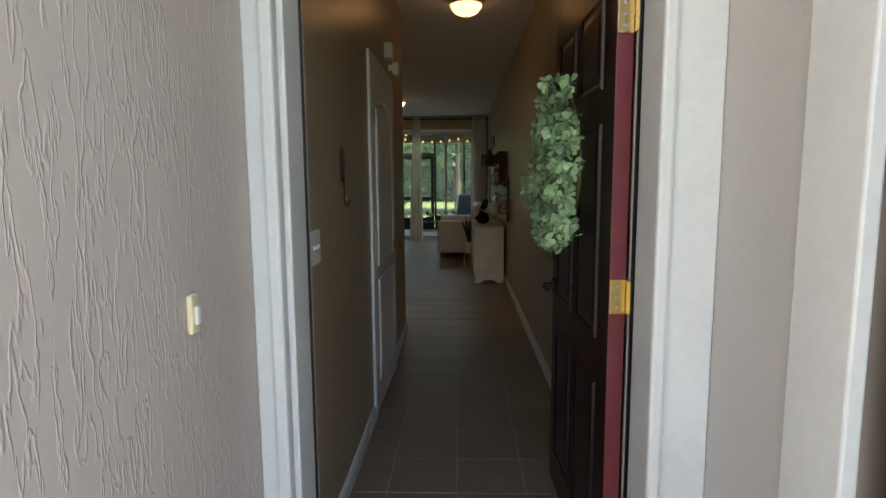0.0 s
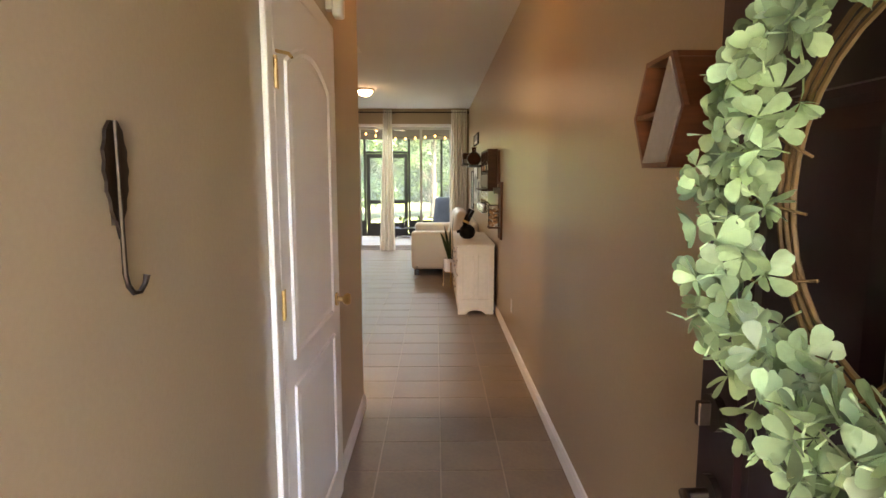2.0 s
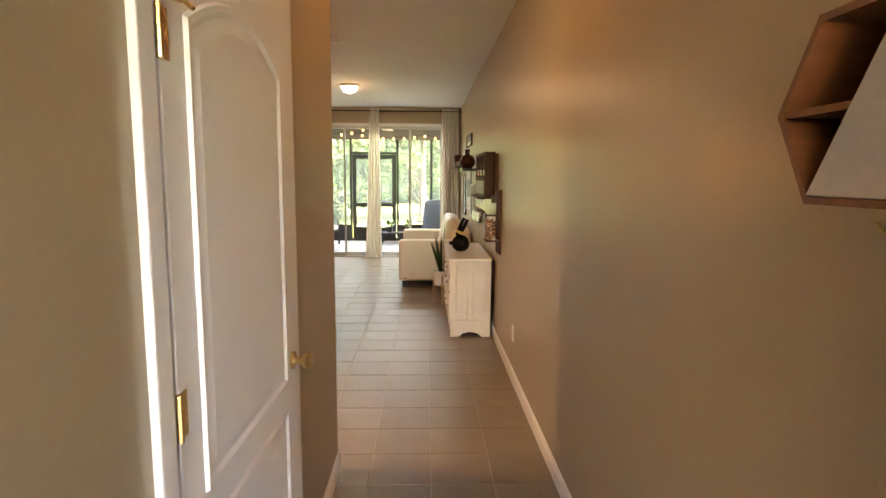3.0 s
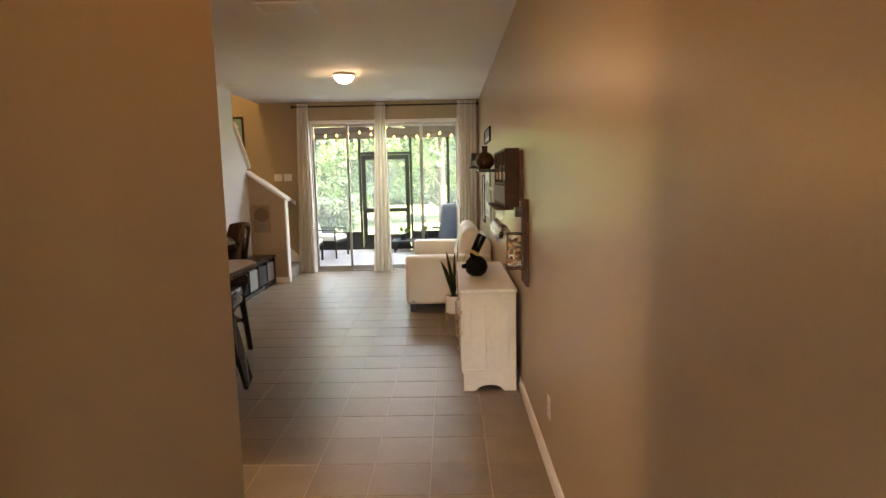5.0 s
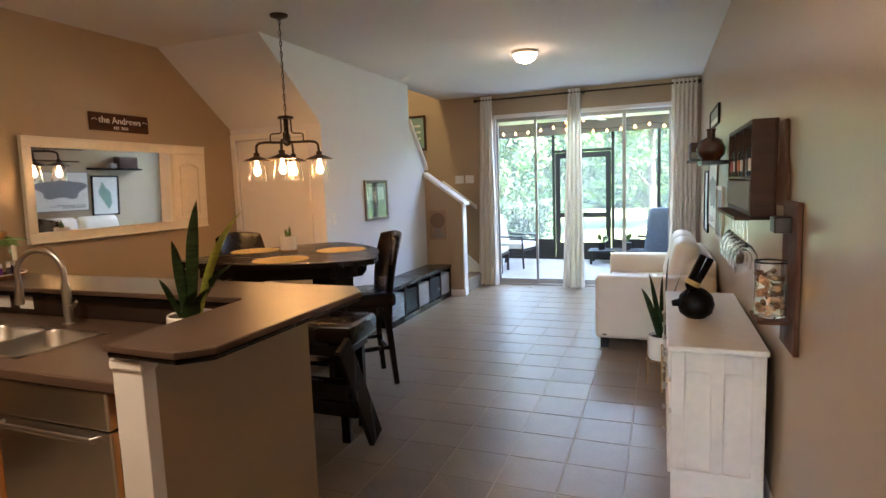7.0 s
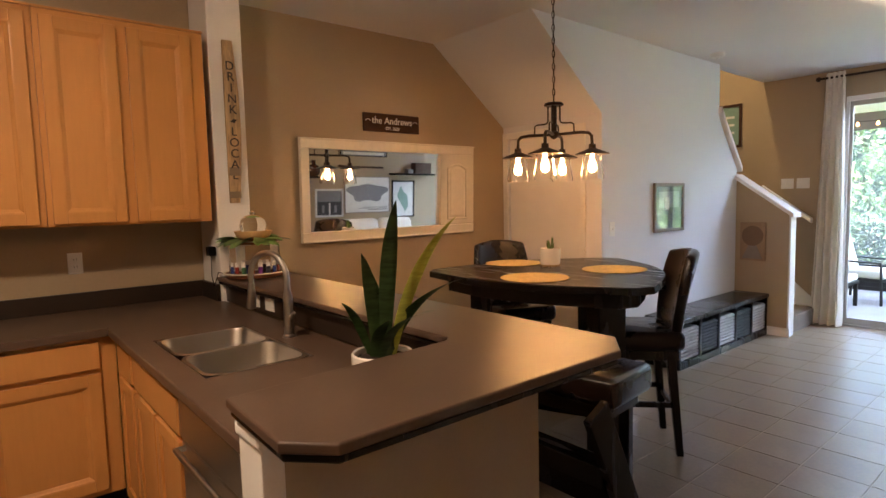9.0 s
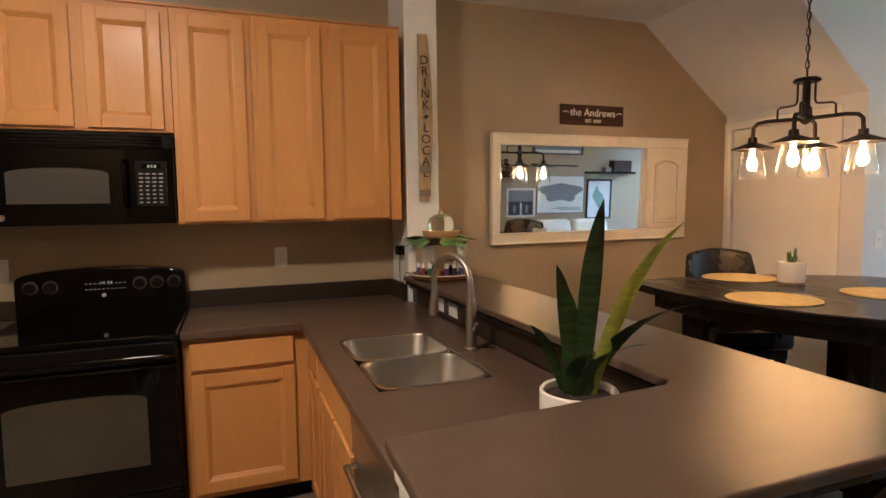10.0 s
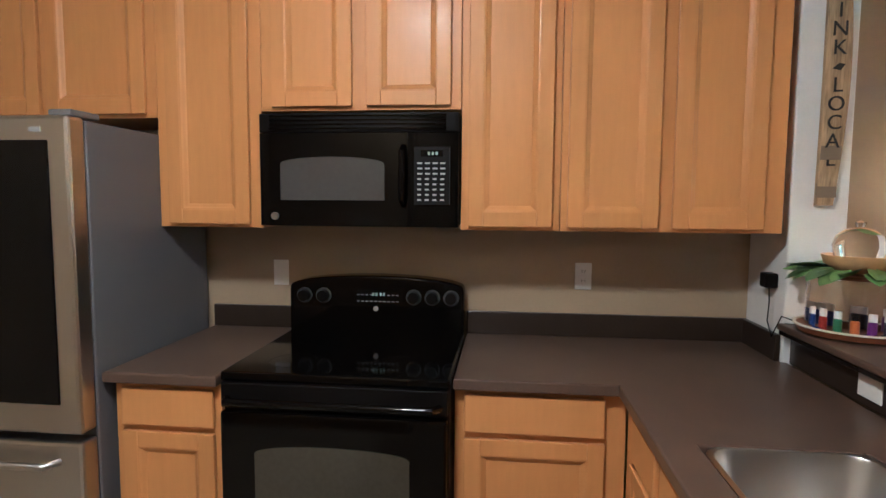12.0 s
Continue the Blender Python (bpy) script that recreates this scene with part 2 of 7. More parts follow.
def add_lathe(bm, profile, cx=0.0, cy=0.0, seg=24):
    """A turned body: (radius, height) pairs from bottom to top about a vertical axis."""
    rings = []
    for r, z in profile:
        if r < 1e-5:
            rings.append([bm.verts.new((cx, cy, z))])
        else:
            rings.append([bm.verts.new((cx + r * math.cos(2 * math.pi * i / seg), cy + r * math.sin(2 * math.pi * i / seg), z)) for i in range(seg)])
    for a, b in zip(rings, rings[1:]):
        for i in range(seg):
            j = (i + 1) % seg
            if len(a) == 1 and len(b) == 1:
                continue
            if len(a) == 1:
                bm.faces.new((a[0], b[j], b[i]))
            elif len(b) == 1:
                bm.faces.new((a[i], a[j], b[0]))
            else:
                bm.faces.new((a[i], a[j], b[j], b[i]))
    bmesh.ops.recalc_face_normals(bm, faces=bm.faces[:])
    return bm


def lathe(profile, cx=0.0, cy=0.0, seg=24):
    return add_lathe(bmesh.new(), profile, cx, cy, seg)


def add_tube(bm, pts, r, seg=8, closed_ends=True):
    """A round bar along a line of points; r is one radius or one a point."""
    pts = [Vector(p) for p in pts]
    rad = r if isinstance(r, (list, tuple)) else [r] * len(pts)
    rings, side = [], None
    for i, p in enumerate(pts):
        d = (pts[min(i + 1, len(pts) - 1)] - pts[max(i - 1, 0)]).normalized()
        if side is None or abs(side.dot(d)) > 0.95:
            side = d.orthogonal().normalized()
        side = (side - d * side.dot(d)).normalized()
        up = d.cross(side)
        rings.append([bm.verts.new(p + (side * math.cos(2 * math.pi * k / seg) + up * math.sin(2 * math.pi * k / seg)) * rad[i]) for k in range(seg)])
    for a, b in zip(rings, rings[1:]):
        for k in range(seg):
            bm.faces.new((a[k], a[(k + 1) % seg], b[(k + 1) % seg], b[k]))
    if closed_ends:
        bm.faces.new(rings[0][::-1])
        bm.faces.new(rings[-1])
    return bm


def tube(pts, r, seg=8):
    return add_tube(bmesh.new(), pts, r, seg)


def arc(cx, cy, r, a0, a1, k):
    return [(cx + r * math.cos(radians(a0 + (a1 - a0) * i / k)), cy + r * math.sin(radians(a0 + (a1 - a0) * i / k))) for i in range(k + 1)]


def mesh_of(name, bm, material, smooth=False):
    me = bpy.data.meshes.new(name)
    bm.to_mesh(me)
    bm.free()
    me.materials.append(material)
    if smooth:
        for p in me.polygons:
            p.use_smooth = True
        me.set_sharp_from_angle(angle=radians(40))
    return me


def structure(name, bm, material, label="", category="", smooth=False):
    ob = new(name, mesh_of(name, bm, material, smooth))
    return tagged(ob, label, category, kind="structure")


def thing(name, label, category, at=(0, 0, 0), group="", kind="", turn=0.0):
    ob = new(name)
    ob.matrix_world = pose(*at, 0, 0, turn)
    ob.empty_display_size = 0.05
    return tagged(ob, label, category, group, kind)


def part(name, bm, material, parent, label="", smooth=False, world_place=False):
    """One mesh under a thing or a part; world_place: its points are given in the room, not from the thing's base."""
    if world_place:
        root = parent.parent or parent
        inv = (root.matrix_basis @ parent.matrix_basis).inverted() if parent.parent else root.matrix_basis.inverted()
        bmesh.ops.transform(bm, matrix=inv, verts=bm.verts[:])
    ob = new(name, mesh_of(name, bm, material, smooth))
    ob.parent = parent
    return tagged(ob, label)


def solid(name, bm, material, label, category, group="", smooth=False, kind=""):
    """A thing of a single mesh, its origin at its base's centre."""
    xs = [v.co for v in bm.verts]
    c = Vector(((min(v.x for v in xs) + max(v.x for v in xs)) / 2, (min(v.y for v in xs) + max(v.y for v in xs)) / 2, min(v.z for v in xs)))
    bmesh.ops.translate(bm, vec=-c, verts=bm.verts[:])
    ob = new(name, mesh_of(name, bm, material, smooth))
    ob.location = c
    return tagged(ob, label, category, group, kind)


# ---- structure: floor, walls, ceilings ----
H = 2.743
WX0, WX1 = -3.74, 0.75          # west wall face, east wall face
HX = -0.345                     # hall's left wall face
FY, BY = 2.33, 13.40            # entry wall's inner face, back wall's inner face

floor = structure("floor", box(-3.9, 0.9, 2.13, 13.55, -0.12, -0.0022), M_GROUT, "beige ceramic tile floor with pale grout", "floor")
structure("wall_east", box(0.75, 0.9, 2.15, 13.55, 0, H + 0.2), M_TAN, "tan painted plaster wall", "wall")
structure("wall_west", box(-3.9, WX0, 3.8, 13.55, 0, H + 2.3), M_TAN, "tan painted plaster wall", "wall")

bm = bmesh.new()                # back wall with the sliding door's opening and the stairwell's upper part
add_box(bm, -3.74, -1.975, BY, 13.55, 0, H)
add_box(bm, -3.74, -2.69, BY, 13.55, H, H + 2.3)
add_box(bm, 0.435, 0.75, BY, 13.55, 0, H)
add_box(bm, -1.975, 0.435, BY, 13.55, 2.455, H)
structure("wall_north", bm, M_TAN, "tan painted wall round the sliding glass door", "wall")

bm = bmesh.new()                # hall's left wall with the closet door's opening
add_box(bm, HX - 0.12, HX, 2.33, 3.878, 0, H)
add_box(bm, HX - 0.12, HX, 4.735, 5.68, 0, H)
add_box(bm, HX - 0.12, HX, 3.878, 4.735, 2.0, H)
structure("wall_hall", bm, M_TAN, "tan painted hall wall", "wall")
structure("wall_closet_end", box(-1.25, HX - 0.12, 5.56, 5.68, 0, H), M_TAN, "tan painted end wall of the hall closet", "wall")
structure("wall_closet_back", box(-1.25, -1.13, 3.85, 5.56, 0, H), M_TAN, "tan painted kitchen wall behind the closet", "wall")
structure("wall_south", box(-3.74, HX - 0.12, 3.70, 3.85, 0, H), M_TAN, "tan painted kitchen wall", "wall")

bm = bmesh.new()                # entry wall with the front door's opening
add_box(bm, -0.9, -0.31, 2.15, FY, -0.1, H)
add_box(bm, 0.665, 0.75, 2.15, FY, -0.1, H)
add_box(bm, -0.31, 0.665, 2.15, FY, 2.10, H)
structure("wall_entry", bm, M_STUCCO, "pale grey exterior entry wall", "wall")

bm = bmesh.new()
add_box(bm, -3.74, 0.75, 2.15, 9.2, H, H + 0.15)
add_box(bm, -2.685, 0.75, 9.2, 13.4, H, H + 0.15)

structure("ceiling", bm, M_CEIL, "white textured plaster ceiling", "ceiling")
structure("upper_storey", box(-2.68, 0.9, 2.15, 13.55, H + 0.16, H + 2.6), M_STUCCO, "pale upper storey over the rooms", "wall")
structure("upper_storey_kitchen", box(-3.9, -2.68, 2.15, 9.19, H + 0.16, H + 2.6), M_STUCCO, "pale upper storey over the kitchen", "wall")
structure("ceiling_stairwell", box(-3.74, -2.69, 9.2, 13.54, H + 2.301, H + 2.5), M_CEIL, "white stairwell ceiling", "ceiling")

# stair bulkhead: sloping soffit, closet wall, side wall
structure("stair_soffit", prism([(9.2, H), (10.01, 2.11), (10.01, 2.25), (9.2, H + 0.15)], -3.74, -2.80, "x"), M_WHITEWALL, "white sloping underside of the stairs", "soffit")
bm = bmesh.new()
add_box(bm, -3.74, -3.685, 10.01, 10.12, 0, 2.11)
add_box(bm, -2.88, -2.685, 10.01, 10.12, 0, 2.11)
add_box(bm, -3.685, -2.88, 10.01, 10.12, 2.0, 2.11)
structure("wall_closet", bm, M_WHITEWALL, "cream painted wall round the stair closet door", "wall")
bm = bmesh.new()
add_prism(bm, [(10.12, 0), (12.45, 0), (12.45, 1.72), (12.02, 2.22), (12.02, H + 0.15), (9.2, H + 0.15), (9.2, H), (10.01, 2.11), (10.12, 2.11)], -2.80, -2.685, "x")
structure("wall_stair", bm, M_WHITEWALL, "white painted stair side wall", "wall")
structure("wall_stairwell_upper", box(-2.80, -2.687, 9.2, 13.4, H + 0.002, H + 2.3), M_WHITEWALL, "white upper stairwell wall", "wall")
structure("wall_stairwell_south", box(-3.74, -2.80, 9.2, 9.3, H + 0.15, H + 2.3), M_WHITEWALL, "white upper stairwell end wall", "wall")
# knee wall that the bench meets, its top sloping with the stairs
structure("wall_knee", prism([(-2.685, 0), (-2.17, 0), (-2.17, 1.25), (-2.685, 1.62)], 12.45, 12.57, "y"), M_TAN, "tan sloping knee wall beside the stairs", "wall")
structure("knee_wall_end", box(-2.168, -2.15, 12.44, 12.58, 0, 1.27, 0.004), M_TRIM, "white end board of the knee wall", "trim")
structure("knee_wall_cap", prism([(-2.70, 1.625), (-2.12, 1.21), (-2.12, 1.255), (-2.70, 1.67)], 12.40, 12.62, "y", 0.006), M_TRIM, "white sloping cap on the knee wall", "trim")
structure("stair_wall_cap", prism([(12.50, 1.69), (12.0, 2.27), (12.0, 2.33), (12.50, 1.75)], -2.84, -2.645, "x", 0.006), M_TRIM, "white sloping cap on the stair wall", "trim")
# pillar between kitchen and dining corner
structure("pillar", box(-3.74, -3.42, 7.29, 7.485, 0, H, 0.006), M_TRIM, "white painted wall stub", "pillar")

# bar's low wall
bm = bmesh.new()
add_box(bm, -3.42, -1.165, 7.33, 7.455, 0, 1.008)
structure("bar_wall", bm, M_TAN, "tan low wall under the bar", "wall")
structure("bar_wall_return", box(-1.271, -1.16, 6.66, 7.46, 0, 1.006), M_TAN, "tan low wall under the bar's end", "wall")
structure("bar_wall_post", box(-1.282, -1.157, 6.61, 6.66, 0, 1.004, 0.004), M_TRIM, "white end post of the bar wall", "trim")
structure("bar_post_capital", box(-1.288, -1.15, 6.602, 6.668, 0.965, 1.0025, 0.01), M_TRIM, "white moulded top of the bar post", "trim")


def baseboard(x0, y0, x1, y1, nx, ny):
    """A moulded skirting between two floor points; (nx, ny) points into the room."""
    d = Vector((x1 - x0, y1 - y0, 0))
    prof = [(0, 0), (0.014, 0), (0.014, 0.062), (0.010, 0.072), (0.007, 0.082), (0, 0.088)]
    bm = bmesh.new()
    a = [bm.verts.new((x0 + nx * u, y0 + ny * u, w)) for u, w in prof]
    b = [bm.verts.new((x1 + nx * u, y1 + ny * u, w)) for u, w in prof]
    bm.faces.new(a)
    bm.faces.new(b[::-1])
    for i in range(len(prof)):
        j = (i + 1) % len(prof)
        bm.faces.new((a[i], a[j], b[j], b[i]))
    bmesh.ops.recalc_face_normals(bm, faces=bm.faces[:])
    return structure("baseboard", bm, M_TRIM, "white moulded baseboard", "baseboard")


baseboard(WX1, FY, WX1, BY, -1, 0)
baseboard(HX, FY, HX, 3.813, 1, 0)
baseboard(HX, 4.812, HX, 5.69, 1, 0)
baseboard(HX, 5.68, -1.25, 5.68, 0, 1)
baseboard(-1.16, 6.66, -1.16, 7.475, 1, 0)
baseboard(-1.146, 7.46, -3.42, 7.46, 0, 1)
baseboard(WX0, 7.485, WX0, 10.01, 1, 0)
baseboard(-2.685, 10.01, -2.685, 12.45, 1, 0)
baseboard(-2.685, 12.45, -2.14, 12.45, 0, -1)
baseboard(-2.69, BY, -2.0, BY, 0, -1)
baseboard(0.46, BY, 0.75, BY, 0, -1)

# stairs: lower flight climbing west to a landing
stair = thing("staircase", "grey-brown carpeted stairs rising behind the knee wall", "stairs", (-2.45, 13.0, 0), kind="structure")
for i in range(4):
    x1 = -2.2 - i * 0.26
    part("step", box(x1 - 0.26 if i < 3 else -3.74, x1 + 0.02, 12.575, 13.385, 0 if i == 0 else 0.18 * i - 0.02, 0.18 * (i + 1), 0.012), M_CARPET, stair, world_place=True)
part("skirt_board", prism([(-2.15, 0), (-2.15, 0.2), (-3.0, 0.95), (-3.0, 0.6), (-2.3, 0)], 13.386, 13.398, "y"), M_TRIM, stair, "white skirt board", world_place=True)
rail_bm = prism([(-2.76, 1.50), (-2.24, 1.115), (-2.24, 1.17), (-2.76, 1.555)], 13.30, 13.36, "y", 0.01)
part("handrail", rail_bm, M_TRIM, stair, "white painted handrail on the wall", world_place=True)
for xx, zz in ((-2.66, 1.43), (-2.34, 1.19)):
    part("rail_bracket", box(xx - 0.01, xx + 0.01, 13.345, 13.40, zz - 0.02, zz + 0.03, 0.003), M_BRASS, stair, "brass bracket", world_place=True)
for i in range(9):
    y1 = 12.5 - i * 0.26
    part("upper_step", box(-3.735, -2.805, y1 - 0.26, y1 + 0.02, 0.72 + 0.18 * i, 0.72 + 0.18 * (i + 1), 0.01), M_CARPET, stair, world_place=True)

# ---- entry: porch, casings, front door ----
ground = structure("ground", box(-60, 60, -40, 90, -0.36, -0.16), M_GRASS, "sunlit green lawn reaching the trees", "ground")
structure("porch_floor", box(-1.2, 1.4, -1.6, 2.14, -0.155, -0.03), M_CONCRETE, "grey concrete entry porch", "porch")
structure("porch_wall_left", box(-0.52, -0.372, 0.5, 2.148, -0.15, H), M_SIDING, "grey embossed wood-grain siding wall", "wall")
bm = bmesh.new()
add_box(bm, 0.785, 0.95, 1.73, 2.148, -0.15, H)
add_box(bm, 0.785, 0.95, 0.5, 0.66, -0.15, H)
add_box(bm, 0.785, 0.95, 0.66, 1.73, 2.14, H)
structure("porch_wall_right", bm, M_STUCCO, "pale grey panelled porch wall", "wall")
structure("porch_ceiling", box(-0.9, 1.3, 1.1, 2.14, H, H + 0.12), M_EXTTRIM, "white porch ceiling", "ceiling")
structure("threshold", box(-0.309, 0.664, 2.13, 2.36, -0.02, 0.008, 0.004), M_ALU, "worn aluminium door threshold", "threshold")


def upright(name, x0, x1, y0, y1, z0, z1, m, label, bevel=0.005):
    return structure(name, box(x0, x1, y0, y1, z0, z1, bevel), m, label, "trim")


# white flat casing, stepped brick moulding and jamb on both sides of the door
upright("casing_left", -0.372, -0.324, 2.122, 2.149, -0.03, 2.20, M_EXTTRIM, "white exterior door casing")
upright("moulding_left", -0.326, -0.29, 2.10, 2.149, -0.03, 2.16, M_EXTTRIM, "white stepped brick moulding", 0.009)
upright("jamb_left", -0.3099, -0.276, 2.15, 2.335, -0.01, 2.10, M_EXTTRIM, "white door jamb")
upright("weatherstrip_left", -0.2758, -0.27, 2.284, 2.30, 0.0, 2.09, M_DOORDARK, "dark red weatherstrip", 0.003)
upright("casing_right", 0.66, 0.784, 2.122, 2.149, -0.03, 2.20, M_EXTTRIM, "white exterior door casing")
upright("moulding_right", 0.628, 0.664, 2.10, 2.149, -0.03, 2.16, M_EXTTRIM, "cream stepped brick moulding", 0.009)
upright("jamb_right", 0.633, 0.6649, 2.15, 2.335, -0.01, 2.10, M_EXTTRIM, "white door jamb")
upright("weatherstrip_right", 0.624, 0.6328, 2.27, 2.284, 0.0, 2.09, M_BLACK, "black rubber weatherstrip", 0.003)
upright("casing_top", -0.372, 0.784, 2.122, 2.149, 2.2002, 2.30, M_EXTTRIM, "white exterior head casing")
upright("jamb_top", -0.276, 0.633, 2.15, 2.335, 2.068, 2.0999, M_EXTTRIM, "white head jamb")
# neighbouring store door in the porch's right wall
upright("store_casing", 0.76, 0.79, 1.60, 1.765, -0.03, 2.22, M_EXTTRIM, "white casing of the porch store door")
upright("store_casing_far", 0.76, 0.79, 0.60, 0.72, -0.03, 2.22, M_EXTTRIM, "white casing of the porch store door")
upright("store_casing_top", 0.76, 0.79, 0.7202, 1.5998, 2.10, 2.22, M_EXTTRIM, "white head casing of the porch store door")


def panel_door(ob, w, h, t, m, panels, name="panel", arch=0.0, faces=(1,)):
    """Slab with raised panels; the door spans 0..w along local y, thickness along x centred, standing at z 0."""
    part("slab", box(-t / 2, t / 2, 0, w, 0, h, 0.003), m, ob)
    for y0, y1, z0, z1, arched in panels:
        for f in faces:
            x = f * t / 2
            pts = [(y0, z0), (y1, z0), (y1, z1)]
            if arched:
                c = (y0 + y1) / 2
                pts += [(c + (y1 - y0) / 2 * math.cos(a), z1 + arch * (0.5 - 0.5 * math.cos(2 * a))) for a in [math.pi * i / 12 for i in range(1, 12)]]
            pts += [(y0, z1)]
            cy, cz = sum(p[0] for p in pts) / len(pts), (z0 + z1) / 2
            bm = bmesh.new()

            def ring(k, dx):
                sy, sz = 1 - 2 * k / (y1 - y0), 1 - 2 * k / (z1 - z0)
                return [bm.verts.new((x + f * dx, cy + (a - (y0 + y1) / 2) * sy + ((y0 + y1) / 2 - cy), cz + (b - cz) * sz)) for a, b in pts]
            rings = [ring(0, 0.0005), ring(0.004, 0.009), ring(0.014, 0.009), ring(0.024, 0.002), ring(0.05, 0.007)]
            for a, b in zip(rings, rings[1:]):
                for i in range(len(pts)):
                    j = (i + 1) % len(pts)
                    bm.faces.new((a[i], a[j], b[j], b[i]))
            bm.faces.new(rings[-1])
            bmesh.ops.recalc_face_normals(bm, faces=bm.faces[:])
            part(name, bm, m, ob)


# front door, swung open against the hall's right wall; local y runs from the hinge to the free edge
front_door = thing("front_door", "dark oxblood six-panel front door standing open", "door", (0.605, 2.345, 0.012), turn=1.2)
W6 = 0.875
panel_door(front_door, W6, 2.03, 0.044, M_DOORDARK, [
    (0.12, 0.40, 1.62, 1.90, False), (0.48, 0.76, 1.62, 1.90, False),
    (0.12, 0.40, 0.86, 1.52, False), (0.48, 0.76, 0.86, 1.52, False),
    (0.12, 0.40, 0.16, 0.72, False), (0.48, 0.76, 0.16, 0.72, False)], faces=(-1,))
part("hinge_edge", box(-0.0235, 0.0235, -0.006, -0.0005, 0.0, 2.03, 0.002), M_DOORRED, front_door, "red painted hinge edge")
for z in (0.25, 1.02, 1.80):
    hinge = part("hinge", box(-0.022, 0.024, -0.0095, -0.0062, z - 0.05, z + 0.05, 0.001), M_BRASS, front_door, "worn brass hinge leaf")
    part("knuckle", lathe([(0.0, z - 0.052), (0.007, z - 0.05), (0.007, z + 0.05), (0.0, z + 0.052)], 0.028, -0.012, 10), M_BRASS, hinge)
    part("jamb_leaf", box(0.0225, 0.0272, -0.06, -0.014, z - 0.05, z + 0.05, 0.001), M_BRASS, hinge)
    for k in (-0.03, 0.0, 0.03):
        part("screw", box(-0.006, 0.004, -0.0108, -0.0094, z + k - 0.004, z + k + 0.004, 0.001), M_STEEL, hinge)
lock = part("lever_rose", add_tube(bmesh.new(), [(-0.0225, 0.815, 0.90), (-0.034, 0.815, 0.90)], 0.032, 20), M_BRONZE, front_door, "dark bronze lever set")
part("lever", tube([(-0.034, 0.815, 0.90), (-0.07, 0.815, 0.90), (-0.074, 0.79, 0.898), (-0.072, 0.71, 0.892)], [0.011, 0.011, 0.010, 0.008], 10), M_BRONZE, lock, smooth=True)
bolt = part("deadbolt_rose", add_tube(bmesh.new(), [(-0.0225, 0.815, 1.04), (-0.036, 0.815, 1.04)], 0.030, 20), M_BRONZE, front_door, "dark bronze deadbolt")
part("thumb_turn", box(-0.058, -0.036, 0.808, 0.822, 1.02, 1.06, 0.003), M_BRONZE, bolt)

# closet door, a little ajar, with arched upper panel
structure("closet_casing_near", box(HX, HX + 0.017, 3.815, 3.875, 0, 2.065, 0.005), M_TRIM, "white closet door casing", "trim")
structure("closet_casing_far", box(HX, HX + 0.017, 4.738, 4.81, 0, 2.065, 0.005), M_TRIM, "white closet door casing", "trim")
structure("closet_casing_top", box(HX, HX + 0.017, 3.875, 4.738, 2.0, 2.065, 0.005), M_TRIM, "white closet head casing", "trim")
structure("closet_jamb", box(HX - 0.12, HX, 3.8781, 3.89, 0, 2.0), M_TRIM, "white closet jamb", "trim")
closet_door = thing("door_closet", "white two-panel closet door with arched top panel, slightly ajar", "door", (HX - 0.006, 3.898, 0.012), turn=-1.4)
panel_door(closet_door, 0.82, 1.98, 0.035, M_TRIM, [(0.09, 0.68, 0.855, 1.755, True), (0.09, 0.68, 0.16, 0.775, False)], arch=0.085)
for z in (0.23, 1.05, 1.705):
    hinge = part("hinge", lathe([(0, z - 0.045), (0.006, z - 0.043), (0.006, z + 0.043), (0, z + 0.045)], 0.022, -0.006, 8), M_BRASS, closet_door, "brass hinge")
    part("leaf", box(0.0178, 0.0195, 0.0, 0.03, z - 0.042, z + 0.042), M_BRASS, hinge)
part("hinge_stop", tube([(0.026, -0.006, 1.76), (0.05, 0.03, 1.76), (0.052, 0.055, 1.755)], 0.005, 8), M_BRASS, closet_door, "brass hinge-pin door stop")
knob = part("knob_rose", add_tube(bmesh.new(), [(0.0178, 0.75, 0.905), (0.026, 0.75, 0.905)], 0.028, 18), M_BRASS, closet_door, "polished brass knob")
bm = lathe([(0.0, 0.0), (0.011, 0.0), (0.011, 0.025), (0.02, 0.03), (0.027, 0.045), (0.02, 0.058), (0, 0.06)], 0, 0, 18)
bmesh.ops.transform(bm, matrix=Matrix.Translation((0.022, 0.75, 0.905)) @ pose(0, 0, 0, 0, 90, 0), verts=bm.verts[:])
part("knob", bm, M_BRASS, knob, smooth=True)

# stair closet door
stair_door = thing("door_stair_closet", "cream painted panel door under the stairs", "door", (-3.675, 10.045, 0.01), turn=-90)
panel_door(stair_door, 0.785, 1.985, 0.035, M_TRIM, [(0.11, 0.675, 0.98, 1.80, True), (0.11, 0.675, 0.16, 0.82, False)], arch=0.06, faces=(-1,))
part("hinge", box(-0.03, -0.0178, 0.01, 0.05, 1.50, 1.59, 0.003), M_BRASS, stair_door, "brass hinge")
structure("stair_closet_casing_left", box(-3.738, -3.682, 9.993, 10.009, 0, 2.055, 0.004), M_TRIM, "white closet casing", "trim")
structure("stair_closet_casing_right", box(-2.883, -2.83, 9.993, 10.009, 0, 2.055, 0.004), M_TRIM, "white closet casing", "trim")
structure("stair_closet_casing_top", box(-3.682, -2.883, 9.993, 10.009, 1.998, 2.055, 0.004), M_TRIM, "white closet head casing", "trim")

